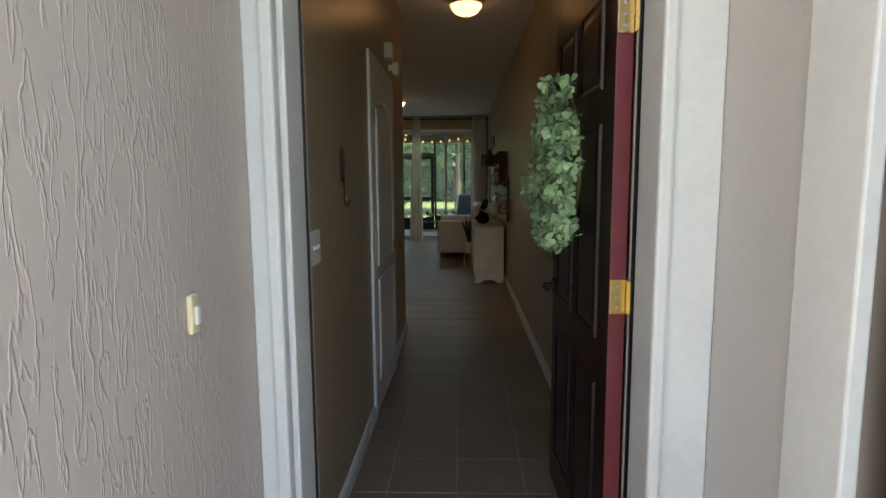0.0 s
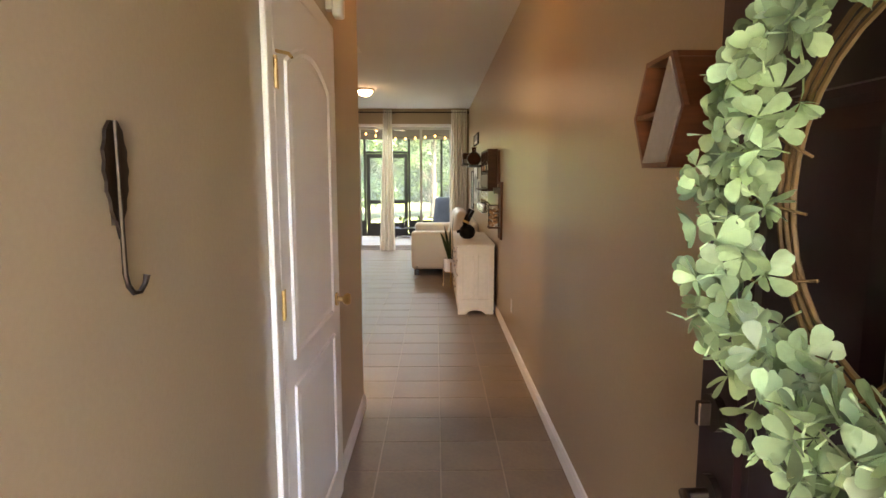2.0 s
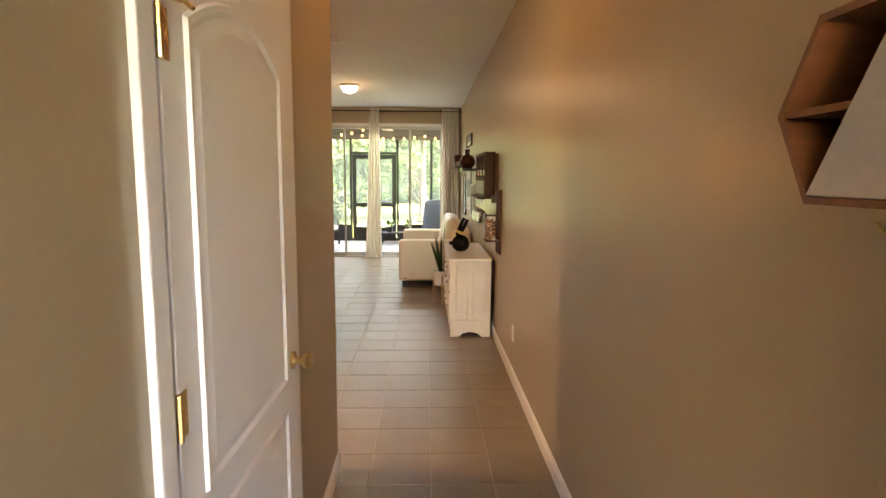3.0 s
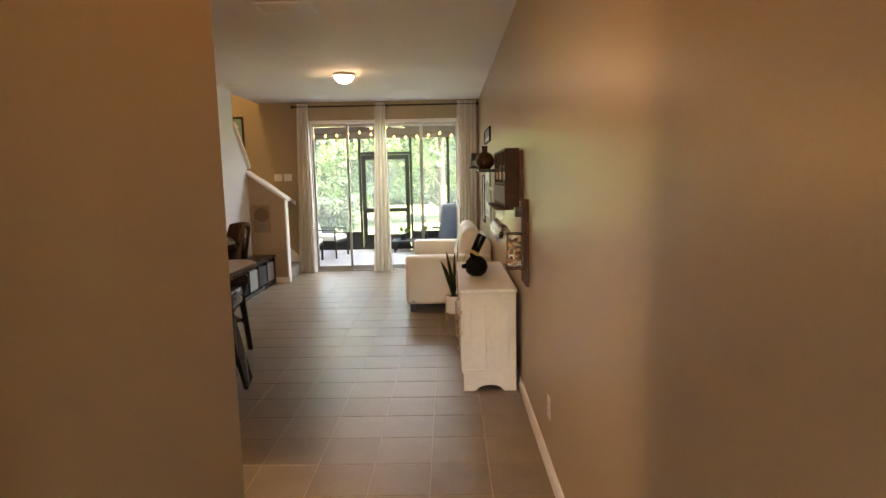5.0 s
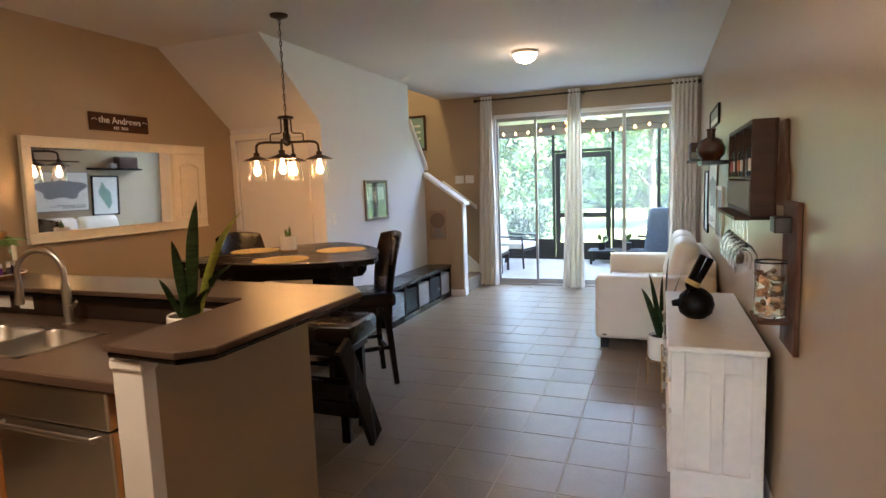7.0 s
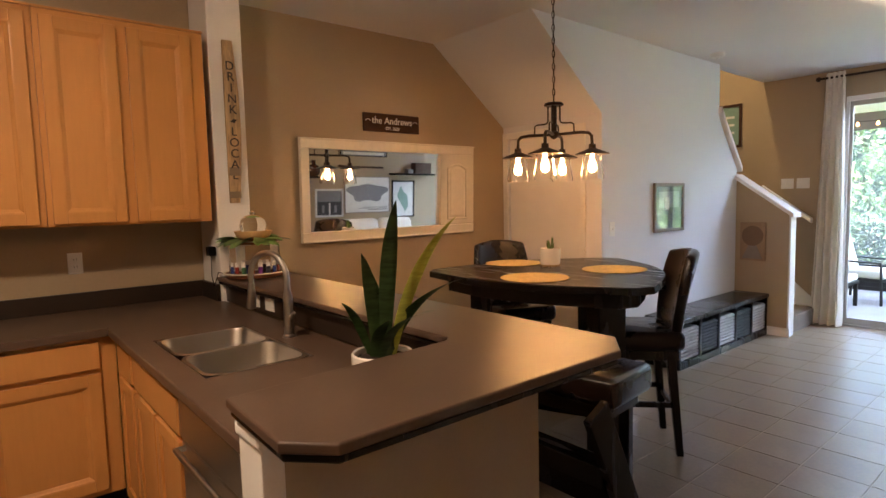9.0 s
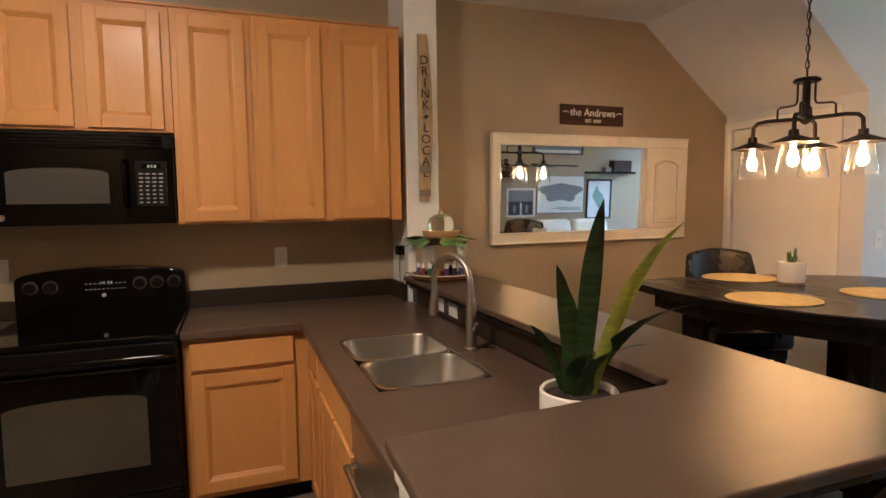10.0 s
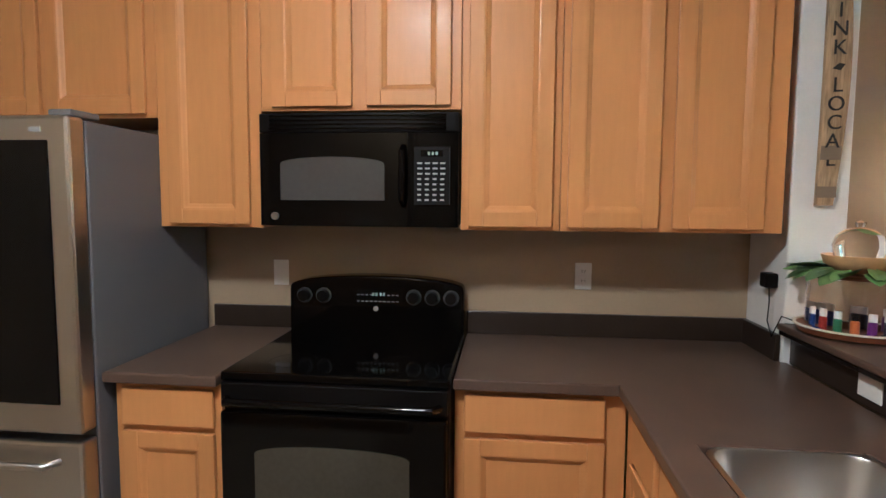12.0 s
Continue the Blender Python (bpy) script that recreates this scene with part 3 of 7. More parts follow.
# store door on the porch
store_door = thing("door_porch_store", "dark oxblood panelled store door on the porch", "door", (0.855, 0.70, -0.02))
panel_door(store_door, 0.99, 2.13, 0.044, M_DOORDARK, [(0.14, 0.44, 1.3, 2.0, False), (0.55, 0.85, 1.3, 2.0, False), (0.14, 0.44, 0.2, 1.15, False), (0.55, 0.85, 0.2, 1.15, False)], faces=(-1,))

# ---- sliding glass door and curtains ----
slider = thing("door_sliding_glass", "white-framed sliding glass patio door", "door", (-0.77, 13.44, 0), kind="structure")
for nm, b in (("head", (-1.975, 0.435, 13.39, 13.54, 2.405, 2.4549)), ("jamb", (-1.975, -1.945, 13.39, 13.54, 0.02, 2.405)), ("jamb", (0.405, 0.435, 13.39, 13.54, 0.02, 2.405)), ("sill", (-1.975, 0.435, 13.39, 13.56, -0.003, 0.02))):
    part(nm, box(*b, 0.003), M_TRIM if nm != "sill" else M_ALU, slider, world_place=True)
for x0, x1, yy, wide in ((-1.945, -1.36, 13.42, 0.03), (-1.40, -0.16, 13.46, 0.035), (-0.21, 0.405, 13.50, 0.03)):
    sash = part("sash", box(x0, x0 + wide, yy, yy + 0.035, 0.02, 2.405, 0.003), M_ALU, slider, "grey aluminium sash", world_place=True)
    part("stile", box(x1 - wide, x1, yy, yy + 0.035, 0.02, 2.405, 0.003), M_ALU, sash, world_place=True)
    part("bottom_rail", box(x0 + wide, x1 - wide, yy, yy + 0.035, 0.02, 0.09, 0.003), M_ALU, sash, world_place=True)
    part("top_rail", box(x0 + wide, x1 - wide, yy, yy + 0.035, 2.355, 2.405, 0.003), M_ALU, sash, world_place=True)
    pane = part("pane", box(x0 + wide, x1 - wide, yy + 0.015, yy + 0.019, 0.09, 2.355), M_PANE, sash, "clear glass pane", world_place=True)
    pane.visible_shadow = False

rod = thing("curtain_rod", "dark bronze curtain rod over the glass door", "curtain rod", (-0.75, 13.32, 2.655))
part("pole", tube([(-2.2, 13.31, 2.665), (0.735, 13.31, 2.665)], 0.012, 10), M_BRONZE, rod, smooth=True, world_place=True)
for xx in (-2.215, 0.742):
    bm = bmesh.new()
    bmesh.ops.create_uvsphere(bm, u_segments=12, v_segments=8, radius=0.026)
    bmesh.ops.translate(bm, vec=(max(xx, -2.22) if xx < 0 else 0.722, 13.31, 2.665), verts=bm.verts[:])
    part("finial", bm, M_BRONZE, rod, smooth=True, world_place=True)
for xx in (-2.12, -0.70, 0.70):
    part("bracket", box(xx - 0.01, xx + 0.01, 13.315, 13.399, 2.64, 2.66, 0.002), M_BRONZE, rod, world_place=True)


def curtain(x0t, x1t, x0b, x1b, folds, label):
    """A gathered cloth with grommet folds, puddling slightly on the floor."""
    bm = bmesh.new()
    nu, nv = folds * 8, 14
    grid = []
    for j in range(nv + 1):
        v = j / nv
        z = 2.715 * (1 - v) + 0.006 * v
        row = []
        for i in range(nu + 1):
            u = i / nu
            sag = 0.25 * math.sin(v * math.pi) * noise.noise((u * 5, v * 2, x0t))
            x = (x0t + (x1t - x0t) * u) * (1 - v) + (x0b + (x1b - x0b) * u) * v + 0.04 * sag
            y = 13.31 + (0.022 + 0.02 * v) * math.sin(u * folds * 2 * math.pi + 0.8 * v + 0.7 * sag) + 0.012 * noise.noise((u * 7, v * 3, 4.0))
            if v > 0.985:
                y -= 0.03 * random.random()
            row.append(bm.verts.new((x, y, z)))
        grid.append(row)
    for a, b in zip(grid, grid[1:]):
        for i in range(nu):
            bm.faces.new((a[i], a[i + 1], b[i + 1], b[i]))
    bmesh.ops.recalc_face_normals(bm, faces=bm.faces[:])
    bmesh.ops.solidify(bm, geom=bm.faces[:], thickness=0.004)
    return solid("curtain", bm, M_CURTAIN, label, "curtain", "curtains at the glass door", smooth=True)


curtain(-2.14, -1.97, -2.24, -1.93, 4, "white linen curtain gathered beside the glass door")
curtain(-0.90, -0.74, -1.0, -0.70, 4, "white linen curtain hanging before the middle of the glass door")
curtain(0.40, 0.70, 0.38, 0.70, 6, "cream linen curtain bunched at the glass door's end")

# ---- kitchen ----
M_BURNER = mat("faint_grey_print", (0.007, 0.007, 0.007), 0.25, var=0.1, bump=0.0, spec=0.2)
CF = -3.37                      # faces of the upper cabinets' frames
TOP = 2.41


def cab_door(parent, y0, y1, z0, z1, x, name="door"):
    """A recessed-panel maple door on the plane x, facing +x."""
    t, s = 0.02, 0.055
    d = part(name, box(x, x + t, y0, y0 + s, z0, z1, 0.003), M_MAPLE, parent)
    part("stile", box(x, x + t, y1 - s, y1, z0, z1, 0.003), M_MAPLE, d)
    part("rail", box(x, x + t, y0 + s, y1 - s, z0, z0 + s, 0.003), M_MAPLE, d)
    part("rail", box(x, x + t, y0 + s, y1 - s, z1 - s, z1, 0.003), M_MAPLE, d)
    bm = bmesh.new()
    iy0, iy1, iz0, iz1 = y0 + s, y1 - s, z0 + s, z1 - s

    def ring(k, dx):
        return [bm.verts.new((x + dx, a, b)) for a, b in ((iy0 + k, iz0 + k), (iy1 - k, iz0 + k), (iy1 - k, iz1 - k), (iy0 + k, iz1 - k))]
    rs = [ring(-0.001, 0.019), ring(0.004, 0.018), ring(0.010, 0.0125), ring(0.019, 0.007), ring(0.022, 0.004)]
    for a, b in zip(rs, rs[1:]):
        for i in range(4):
            bm.faces.new((a[i], a[(i + 1) % 4], b[(i + 1) % 4], b[i]))
    bm.faces.new(rs[-1])
    bmesh.ops.recalc_face_normals(bm, faces=bm.faces[:])
    part("panel", bm, M_MAPLE, d)
    return d


def upper_cabinet(y0, y1, z0, doors, label, depth=0.37):
    c = thing("upper_cabinet", label, "cabinet", (WX0 + 0.18, (y0 + y1) / 2, z0), group="honey maple wall cabinets")
    off = Vector(c.location)

    def L(bm):
        bmesh.ops.translate(bm, vec=-off, verts=bm.verts[:])
        return bm
    part("body", L(box(WX0 + 0.002, CF, y0 + 0.001, y1 - 0.001, z0, TOP, 0.002)), M_MAPLE, c)
    part("crown", L(box(WX0 + 0.002, CF + 0.012, y0 + 0.001, y1 - 0.001, TOP, TOP + 0.012, 0.002)), M_MAPLE, c)
    for a, b in doors:
        cab_door_local(c, off, a, b, z0 + 0.014, TOP - 0.03, CF + 0.001)
    return c


def cab_door_local(c, off, y0, y1, z0, z1, x):
    cab_door(c, y0 - off.y, y1 - off.y, z0 - off.z, z1 - off.z, x - off.x)


upper_cabinet(6.112, 6.475, 1.378, [(6.14, 6.446)], "honey maple single-door wall cabinet beside the microwave")
upper_cabinet(6.475, 7.245, 1.378, [(6.50, 6.818), (6.866, 7.173)], "honey maple double-door wall cabinet beside the pillar")
upper_cabinet(5.348, 6.112, 1.82, [(5.395, 5.704), (5.758, 6.074)], "short honey maple wall cabinet over the microwave")
upper_cabinet(4.925, 5.348, 1.378, [(4.972, 5.30)], "tall honey maple wall cabinet beside the refrigerator")
upper_cabinet(4.0, 4.925, 1.80, [(4.04, 4.443), (4.472, 4.886)], "honey maple wall cabinet above the refrigerator")

CT = 0.905                      # worktop height
BF = -3.115                     # faces of the lower cabinets


def base_cabinet(y0, y1, label, door_spans, face=BF):
    c = thing("base_cabinet", label, "cabinet", (-3.43, (y0 + y1) / 2, 0), group="honey maple base cabinets")
    off = Vector(c.location)
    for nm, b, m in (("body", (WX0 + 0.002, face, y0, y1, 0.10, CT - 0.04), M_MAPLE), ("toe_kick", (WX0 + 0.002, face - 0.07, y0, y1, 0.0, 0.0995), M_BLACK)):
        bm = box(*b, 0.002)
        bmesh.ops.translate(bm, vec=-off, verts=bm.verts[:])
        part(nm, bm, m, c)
    for a, b in door_spans:
        cab_door_local(c, off, a, b, 0.13, 0.695, face + 0.001)
        bm = box(face + 0.001, face + 0.021, a, b, 0.715, 0.845, 0.006)
        bmesh.ops.translate(bm, vec=-off, verts=bm.verts[:])
        part("drawer_front", bm, M_MAPLE, c)
    return c


base_cabinet(4.955, 5.338, "honey maple base cabinet beside the refrigerator", [(4.985, 5.315)], -3.035)
base_cabinet(6.118, 6.68, "honey maple corner base cabinet beside the stove", [(6.15, 6.61)])

# peninsula cabinets face south; built along x and turned
pen = thing("sink_cabinet", "honey maple sink base cabinet with two doors", "cabinet", (-2.5, 7.0, 0), group="honey maple base cabinets")
part("body", box(-3.1, -1.985, 6.682, 7.31, 0.10, CT - 0.22, 0.002), M_MAPLE, pen, world_place=True)
part("face_frame", box(-3.1, -1.985, 6.682, 6.70, CT - 0.219, CT - 0.041, 0.002), M_MAPLE, pen, world_place=True)
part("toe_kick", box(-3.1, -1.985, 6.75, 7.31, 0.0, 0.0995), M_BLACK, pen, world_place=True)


def south_door(parent, x0, x1, z0, z1, y):
    t, s = 0.02, 0.05
    d = part("door", box(x0, x0 + s, y - t, y, z0, z1, 0.003), M_MAPLE, parent, world_place=True)
    part("stile", box(x1 - s, x1, y - t, y, z0, z1, 0.003), M_MAPLE, d, world_place=True)
    part("rail", box(x0 + s, x1 - s, y - t, y, z0, z0 + s, 0.003), M_MAPLE, d, world_place=True)
    part("rail", box(x0 + s, x1 - s, y - t, y, z1 - s, z1, 0.003), M_MAPLE, d, world_place=True)
    part("panel", box(x0 + s, x1 - s, y - 0.010, y, z0 + s, z1 - s), M_MAPLE, d, world_place=True)


for a, b in ((-2.98, -2.71), (-2.66, -2.335), (-2.315, -2.0)):
    south_door(pen, a, b, 0.13, 0.695, 6.681)
part("drawer_front", box(-2.98, -2.71, 6.661, 6.681, 0.715, 0.845, 0.006), M_MAPLE, pen, world_place=True)
part("false_front", box(-2.66, -2.0, 6.661, 6.681, 0.715, 0.845, 0.006), M_MAPLE, pen, world_place=True)

dishwasher = thing("dishwasher", "black and stainless dishwasher built into the peninsula", "dishwasher", (-1.68, 6.98, 0))
part("tub", box(-1.98, -1.385, 6.70, 7.30, 0.02, CT - 0.045), M_BLACK, dishwasher, world_place=True)
part("door_panel", box(-1.975, -1.39, 6.665, 6.699, 0.12, 0.72, 0.008), M_STEEL, dishwasher, "stainless door panel", world_place=True)
part("control_panel", box(-1.975, -1.39, 6.66, 6.699, 0.725, 0.858, 0.008), M_STEEL, dishwasher, "brushed steel control strip", world_place=True)
part("handle", tube([(-1.93, 6.664, 0.70), (-1.93, 6.635, 0.70), (-1.44, 6.635, 0.70), (-1.44, 6.664, 0.70)], 0.01, 8), M_STEEL, dishwasher, world_place=True, smooth=True)
part("filler", box(-1.384, -1.29, 6.70, 7.30, 0, CT - 0.045), M_MAPLE, dishwasher, "maple filler strip", world_place=True)


def slab_edge(pts, z0, z1, r=0.008):
    bm = add_prism(bmesh.new(), pts, z0, z1)
    es = [e for e in bm.edges if abs(e.verts[0].co.z - e.verts[1].co.z) < 1e-5]
    bmesh.ops.bevel(bm, geom=es, offset=r, segments=3, affect="EDGES", profile=0.5)
    for co, no in ((pts[1], (1, 0)), (pts[2], (0, 1)), (pts[4], (1, 0)), (pts[6] if len(pts) > 6 else pts[0], (0, 1))) if len(pts) > 5 else ():
        bmesh.ops.bisect_plane(bm, geom=bm.verts[:] + bm.edges[:] + bm.faces[:], dist=0.0004, plane_co=(co[0] + 0.013, co[1] + 0.013, 0), plane_no=(no[0], no[1], 0))
    bmesh.ops.triangulate(bm, faces=[f for f in bm.faces if len(f.verts) > 4], ngon_method="EAR_CLIP")
    return bm


SX0, SX1, SY0, SY1 = -2.64, -1.95, 6.745, 7.125   # sink cut-out
worktop = thing("worktop", "dark brown laminate worktop with upstand", "countertop", (-3.0, 6.9, CT))
part("left_top", slab_edge([(WX0 + 0.002, 4.94), (-2.99, 4.94), (-2.99, 5.340), (WX0 + 0.002, 5.340)], CT - 0.038, CT), M_COUNTER, worktop, world_place=True)
# corner and peninsula top in one sheet, left open round the sink
xs, ys = [WX0 + 0.002, -3.07, SX0, SX1, -1.288], [6.116, 6.645, SY0, SY1, 7.31]
bm = bmesh.new()
gv = [[bm.verts.new((x, y, CT)) for y in ys] for x in xs]
for i in range(4):
    for j in range(4):
        if (i == 0 or j > 0) and not (i == 2 and j == 2):
            bm.faces.new((gv[i][j], gv[i + 1][j], gv[i + 1][j + 1], gv[i][j + 1]))
bmesh.ops.delete(bm, geom=[v for v in bm.verts if not v.link_faces], context="VERTS")
ext = bmesh.ops.extrude_face_region(bm, geom=bm.faces[:])
bmesh.ops.translate(bm, vec=(0, 0, -0.038), verts=[g for g in ext["geom"] if isinstance(g, bmesh.types.BMVert)])
bmesh.ops.recalc_face_normals(bm, faces=bm.faces[:])
es = [e for e in bm.edges if abs(e.verts[0].co.z - e.verts[1].co.z) < 1e-5 and len(e.link_faces) == 2 and abs(e.calc_face_angle(0)) > 1]
bmesh.ops.bevel(bm, geom=es, offset=0.006, segments=3, affect="EDGES", profile=0.5)
part("main_top", bm, M_COUNTER, worktop, world_place=True)
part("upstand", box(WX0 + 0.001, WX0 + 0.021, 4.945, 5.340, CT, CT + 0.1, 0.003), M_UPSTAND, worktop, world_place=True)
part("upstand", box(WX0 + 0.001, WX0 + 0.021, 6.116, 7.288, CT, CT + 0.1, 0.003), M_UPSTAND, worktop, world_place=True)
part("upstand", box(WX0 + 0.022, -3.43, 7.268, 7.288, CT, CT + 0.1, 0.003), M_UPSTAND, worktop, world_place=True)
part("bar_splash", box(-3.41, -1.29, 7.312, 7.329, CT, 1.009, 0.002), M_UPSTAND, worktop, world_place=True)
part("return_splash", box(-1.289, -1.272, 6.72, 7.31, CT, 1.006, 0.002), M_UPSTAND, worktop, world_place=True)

bar_pts = [(-3.415, 7.265), (-1.345, 7.265), (-1.325, 7.245), (-1.275, 6.585), (-0.985, 6.575), (-0.905, 6.65), (-0.905, 7.50), (-1.0, 7.62), (-3.415, 7.66)]
bar_top = thing("bar_top", "dark brown laminate raised bar top with clipped corners", "countertop", (-2.0, 7.4, 1.01))
part("top_sheet", slab_edge(bar_pts, 1.028, 1.052, 0.006), M_COUNTER, bar_top, world_place=True)
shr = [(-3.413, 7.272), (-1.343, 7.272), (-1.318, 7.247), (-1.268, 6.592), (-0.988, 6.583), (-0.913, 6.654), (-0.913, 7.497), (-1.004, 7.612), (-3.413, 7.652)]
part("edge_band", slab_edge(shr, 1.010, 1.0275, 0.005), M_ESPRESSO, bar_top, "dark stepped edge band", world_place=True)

# double-bowl sink: bowls made of walls and floors
sink = thing("kitchen_sink", "double-bowl stainless steel undermount sink", "sink", (-2.3, 6.93, 0.70))


def bowl(x0, x1, y0, y1, z0, z1, r):
    bm = bmesh.new()
    def loop(k, z, rr):
        pts = []
        for cx, cy, a in ((x1 - k - rr, y1 - k - rr, 0), (x0 + k + rr, y1 - k - rr, 90), (x0 + k + rr, y0 + k + rr, 180), (x1 - k - rr, y0 + k + rr, 270)):
            pts += arc(cx, cy, rr, a, a + 90, 5)
        return [bm.verts.new((a, b, z)) for a, b in pts]
    ls = [loop(-0.012, z1, r), loop(0.0, z1 + 0.002, r), loop(0.004, z1 - 0.008, r), loop(0.012, z0 + 0.03, r), loop(0.04, z0, r * 0.6)]
    for a, b in zip(ls, ls[1:]):
        for i in range(len(a)):
            j = (i + 1) % len(a)
            bm.faces.new((a[i], a[j], b[j], b[i]))
    bm.faces.new(ls[-1])
    bmesh.ops.recalc_face_normals(bm, faces=bm.faces[:])
    for f in bm.faces:
        f.normal_flip()
    return bm


for x0, x1 in ((SX0 + 0.012, -2.30), (-2.276, SX1 - 0.012)):
    b = part("bowl", bowl(x0, x1, SY0 + 0.012, SY1 - 0.012, 0.73, CT - 0.001, 0.06), M_STEEL, sink, world_place=True, smooth=True)
    part("drain", lathe([(0.0, 0.731), (0.04, 0.733), (0.045, 0.7315)], (x0 + x1) / 2, 6.94, 16), M_STEEL, b, world_place=True)
part("divider", box(-2.30 + 0.002, -2.278, SY0 + 0.02, SY1 - 0.02, 0.76, CT - 0.003, 0.006), M_STEEL, sink, world_place=True)
part("rim", box(SX0 + 0.0005, SX1 - 0.0005, SY1 - 0.012, SY1 - 0.0005, CT - 0.03, CT + 0.001, 0.002), M_STEEL, sink, world_place=True)

faucet = thing("kitchen_faucet", "brushed nickel gooseneck faucet with pull-down spout", "faucet", (-2.29, 7.19, CT), turn=0)
part("base", lathe([(0.0, 0), (0.028, 0), (0.028, 0.008), (0.021, 0.014), (0.02, 0.17), (0.014, 0.2), (0, 0.2)], 0, 0, 20), M_STEEL, faucet, smooth=True)
neck = [(0, 0, 0.19), (0, 0, 0.243)] + [(-0.114 * (1 - math.cos(radians(a))) * 0.95, -0.114 * (1 - math.cos(radians(a))) * 0.31, 0.243 + 0.110 * math.sin(radians(a))) for a in range(15, 200, 15)]
part("gooseneck", tube(neck, 0.0125, 14), M_STEEL, faucet, smooth=True)
e = Vector(neck[-1])
part("spray_head", tube([e, e + Vector((-0.002, -0.001, -0.04)), e + Vector((-0.006, -0.003, -0.10)), e + Vector((-0.007, -0.0035, -0.113))], [0.013, 0.017, 0.021, 0.019], 14), M_STEEL, faucet, smooth=True)
part("lever", tube([(0.018, 0, 0.085), (0.045, -0.005, 0.09), (0.075, -0.01, 0.115)], [0.011, 0.009, 0.007], 10), M_STEEL, faucet, smooth=True)

# stove
stove = thing("stove", "gloss black electric range with glass cooktop", "stove", (-3.4, 5.73, 0))
SY = (5.347, 6.109)
part("body", box(WX0 + 0.02, -3.03, *SY, 0.03, 0.885, 0.004), M_BLACK, stove, world_place=True)
part("cooktop", box(WX0 + 0.09, -3.01, SY[0] - 0.002, SY[1] + 0.002, 0.886, 0.918, 0.008), M_BLACKGLOSS, stove, "glossy black glass cooktop", world_place=True)
for yy, xx, rr in ((5.54, -3.165, 0.085), (5.92, -3.165, 0.1), (5.54, -3.48, 0.1), (5.92, -3.48, 0.075)):
    bm = lathe([(rr - 0.002, 0.9183), (rr - 0.001, 0.9187), (rr, 0.9183)], xx, yy, 32)
    part("burner_ring", bm, M_BURNER, stove, "thin grey burner ring", world_place=True)
od = part("oven_door", box(-3.029, -2.99, SY[0] + 0.004, SY[1] - 0.004, 0.24, 0.79, 0.01), M_BLACKGLOSS, stove, "gloss black oven door", world_place=True)
wpts = [(5.47, 0.36), (5.985, 0.36)] + [(5.7275 + 0.2575 * math.cos(a), 0.655 + 0.03 * math.sin(a)) for a in [math.pi * i / 12 for i in range(13)]]
part("oven_window", prism(wpts, -2.9898, -2.987, "x"), mat("brown_oven_glass", (0.05, 0.045, 0.032), 0.08, var=0.15, bump=0, rvar=0.02), od, "brown tinted oven window", world_place=True)
part("door_handle", tube([(-2.99, SY[0] + 0.03, 0.832), (-2.945, SY[0] + 0.045, 0.838), (-2.937, 5.73, 0.842), (-2.945, SY[1] - 0.045, 0.838), (-2.99, SY[1] - 0.03, 0.832)], 0.013, 10), M_BLACKGLOSS, od, world_place=True, smooth=True)
part("vent_strip", box(-3.029, -3.0, SY[0] + 0.004, SY[1] - 0.004, 0.8, 0.884, 0.004), M_BLACK, stove, world_place=True)
part("drawer", box(-3.029, -2.995, SY[0] + 0.004, SY[1] - 0.004, 0.06, 0.235, 0.008), M_BLACKGLOSS, stove, world_place=True)
cpts = [(SY[0], 0.90), (SY[1], 0.90), (SY[1], 1.105)] + [(5.728 + 0.381 * math.cos(a), 1.115 + 0.05 * math.sin(a)) for a in [math.pi * i / 16 for i in range(1, 16)]] + [(SY[0], 1.105)]
console = part("console", prism(cpts, WX0 + 0.02, -3.625, "x", 0.01, 3), M_BLACKGLOSS, stove, "curved black control console", world_place=True)
KNR = tone("dark_grey_dial", (0.045, 0.045, 0.045))
KN = tone("knob_print_grey", (0.35, 0.35, 0.35))
for yy in (5.415, 5.50, 5.895, 5.975, 6.055):
    part("dial_ring", tube([(-3.6262, yy, 1.075), (-3.622, yy, 1.075)], 0.034, 18), KNR, console, "grey dial print", world_place=True)
    k = part("knob", tube([(-3.626, yy, 1.075), (-3.60, yy, 1.075)], [0.028, 0.024], 18), M_BLACK, console, world_place=True)
    part("pointer", box(-3.6005, -3.592, yy - 0.003, yy + 0.003, 1.055, 1.098, 0.001), M_BLACKGLOSS, k, world_place=True)
part("display", box(-3.6248, -3.6235, 5.64, 5.84, 1.045, 1.105), M_DARKGLASS, console, world_place=True)
GREEN = tone("pale_digits", (0.3, 0.42, 0.36))
for i in range(4):
    part("digit", box(-3.6236, -3.623, 5.715 + i * 0.014 + (0.004 if i > 1 else 0), 5.724 + i * 0.014 + (0.004 if i > 1 else 0), 1.078, 1.092), GREEN, console, "pale clock digit", world_place=True)
for i in range(10):
    for j in range(2):
        yy = 5.648 + i * 0.019
        if not (0.06 < yy - 5.648 < 0.13 and j == 1):
            part("button_mark", box(-3.6236, -3.6231, yy, yy + 0.011, 1.052 + 0.028 * j, 1.056 + 0.028 * j), KN, console, world_place=True)
part("badge", add_tube(bmesh.new(), [(-3.6249, 5.73, 1.022), (-3.622, 5.73, 1.022)], 0.011, 16), KN, console, "small round badge", world_place=True)

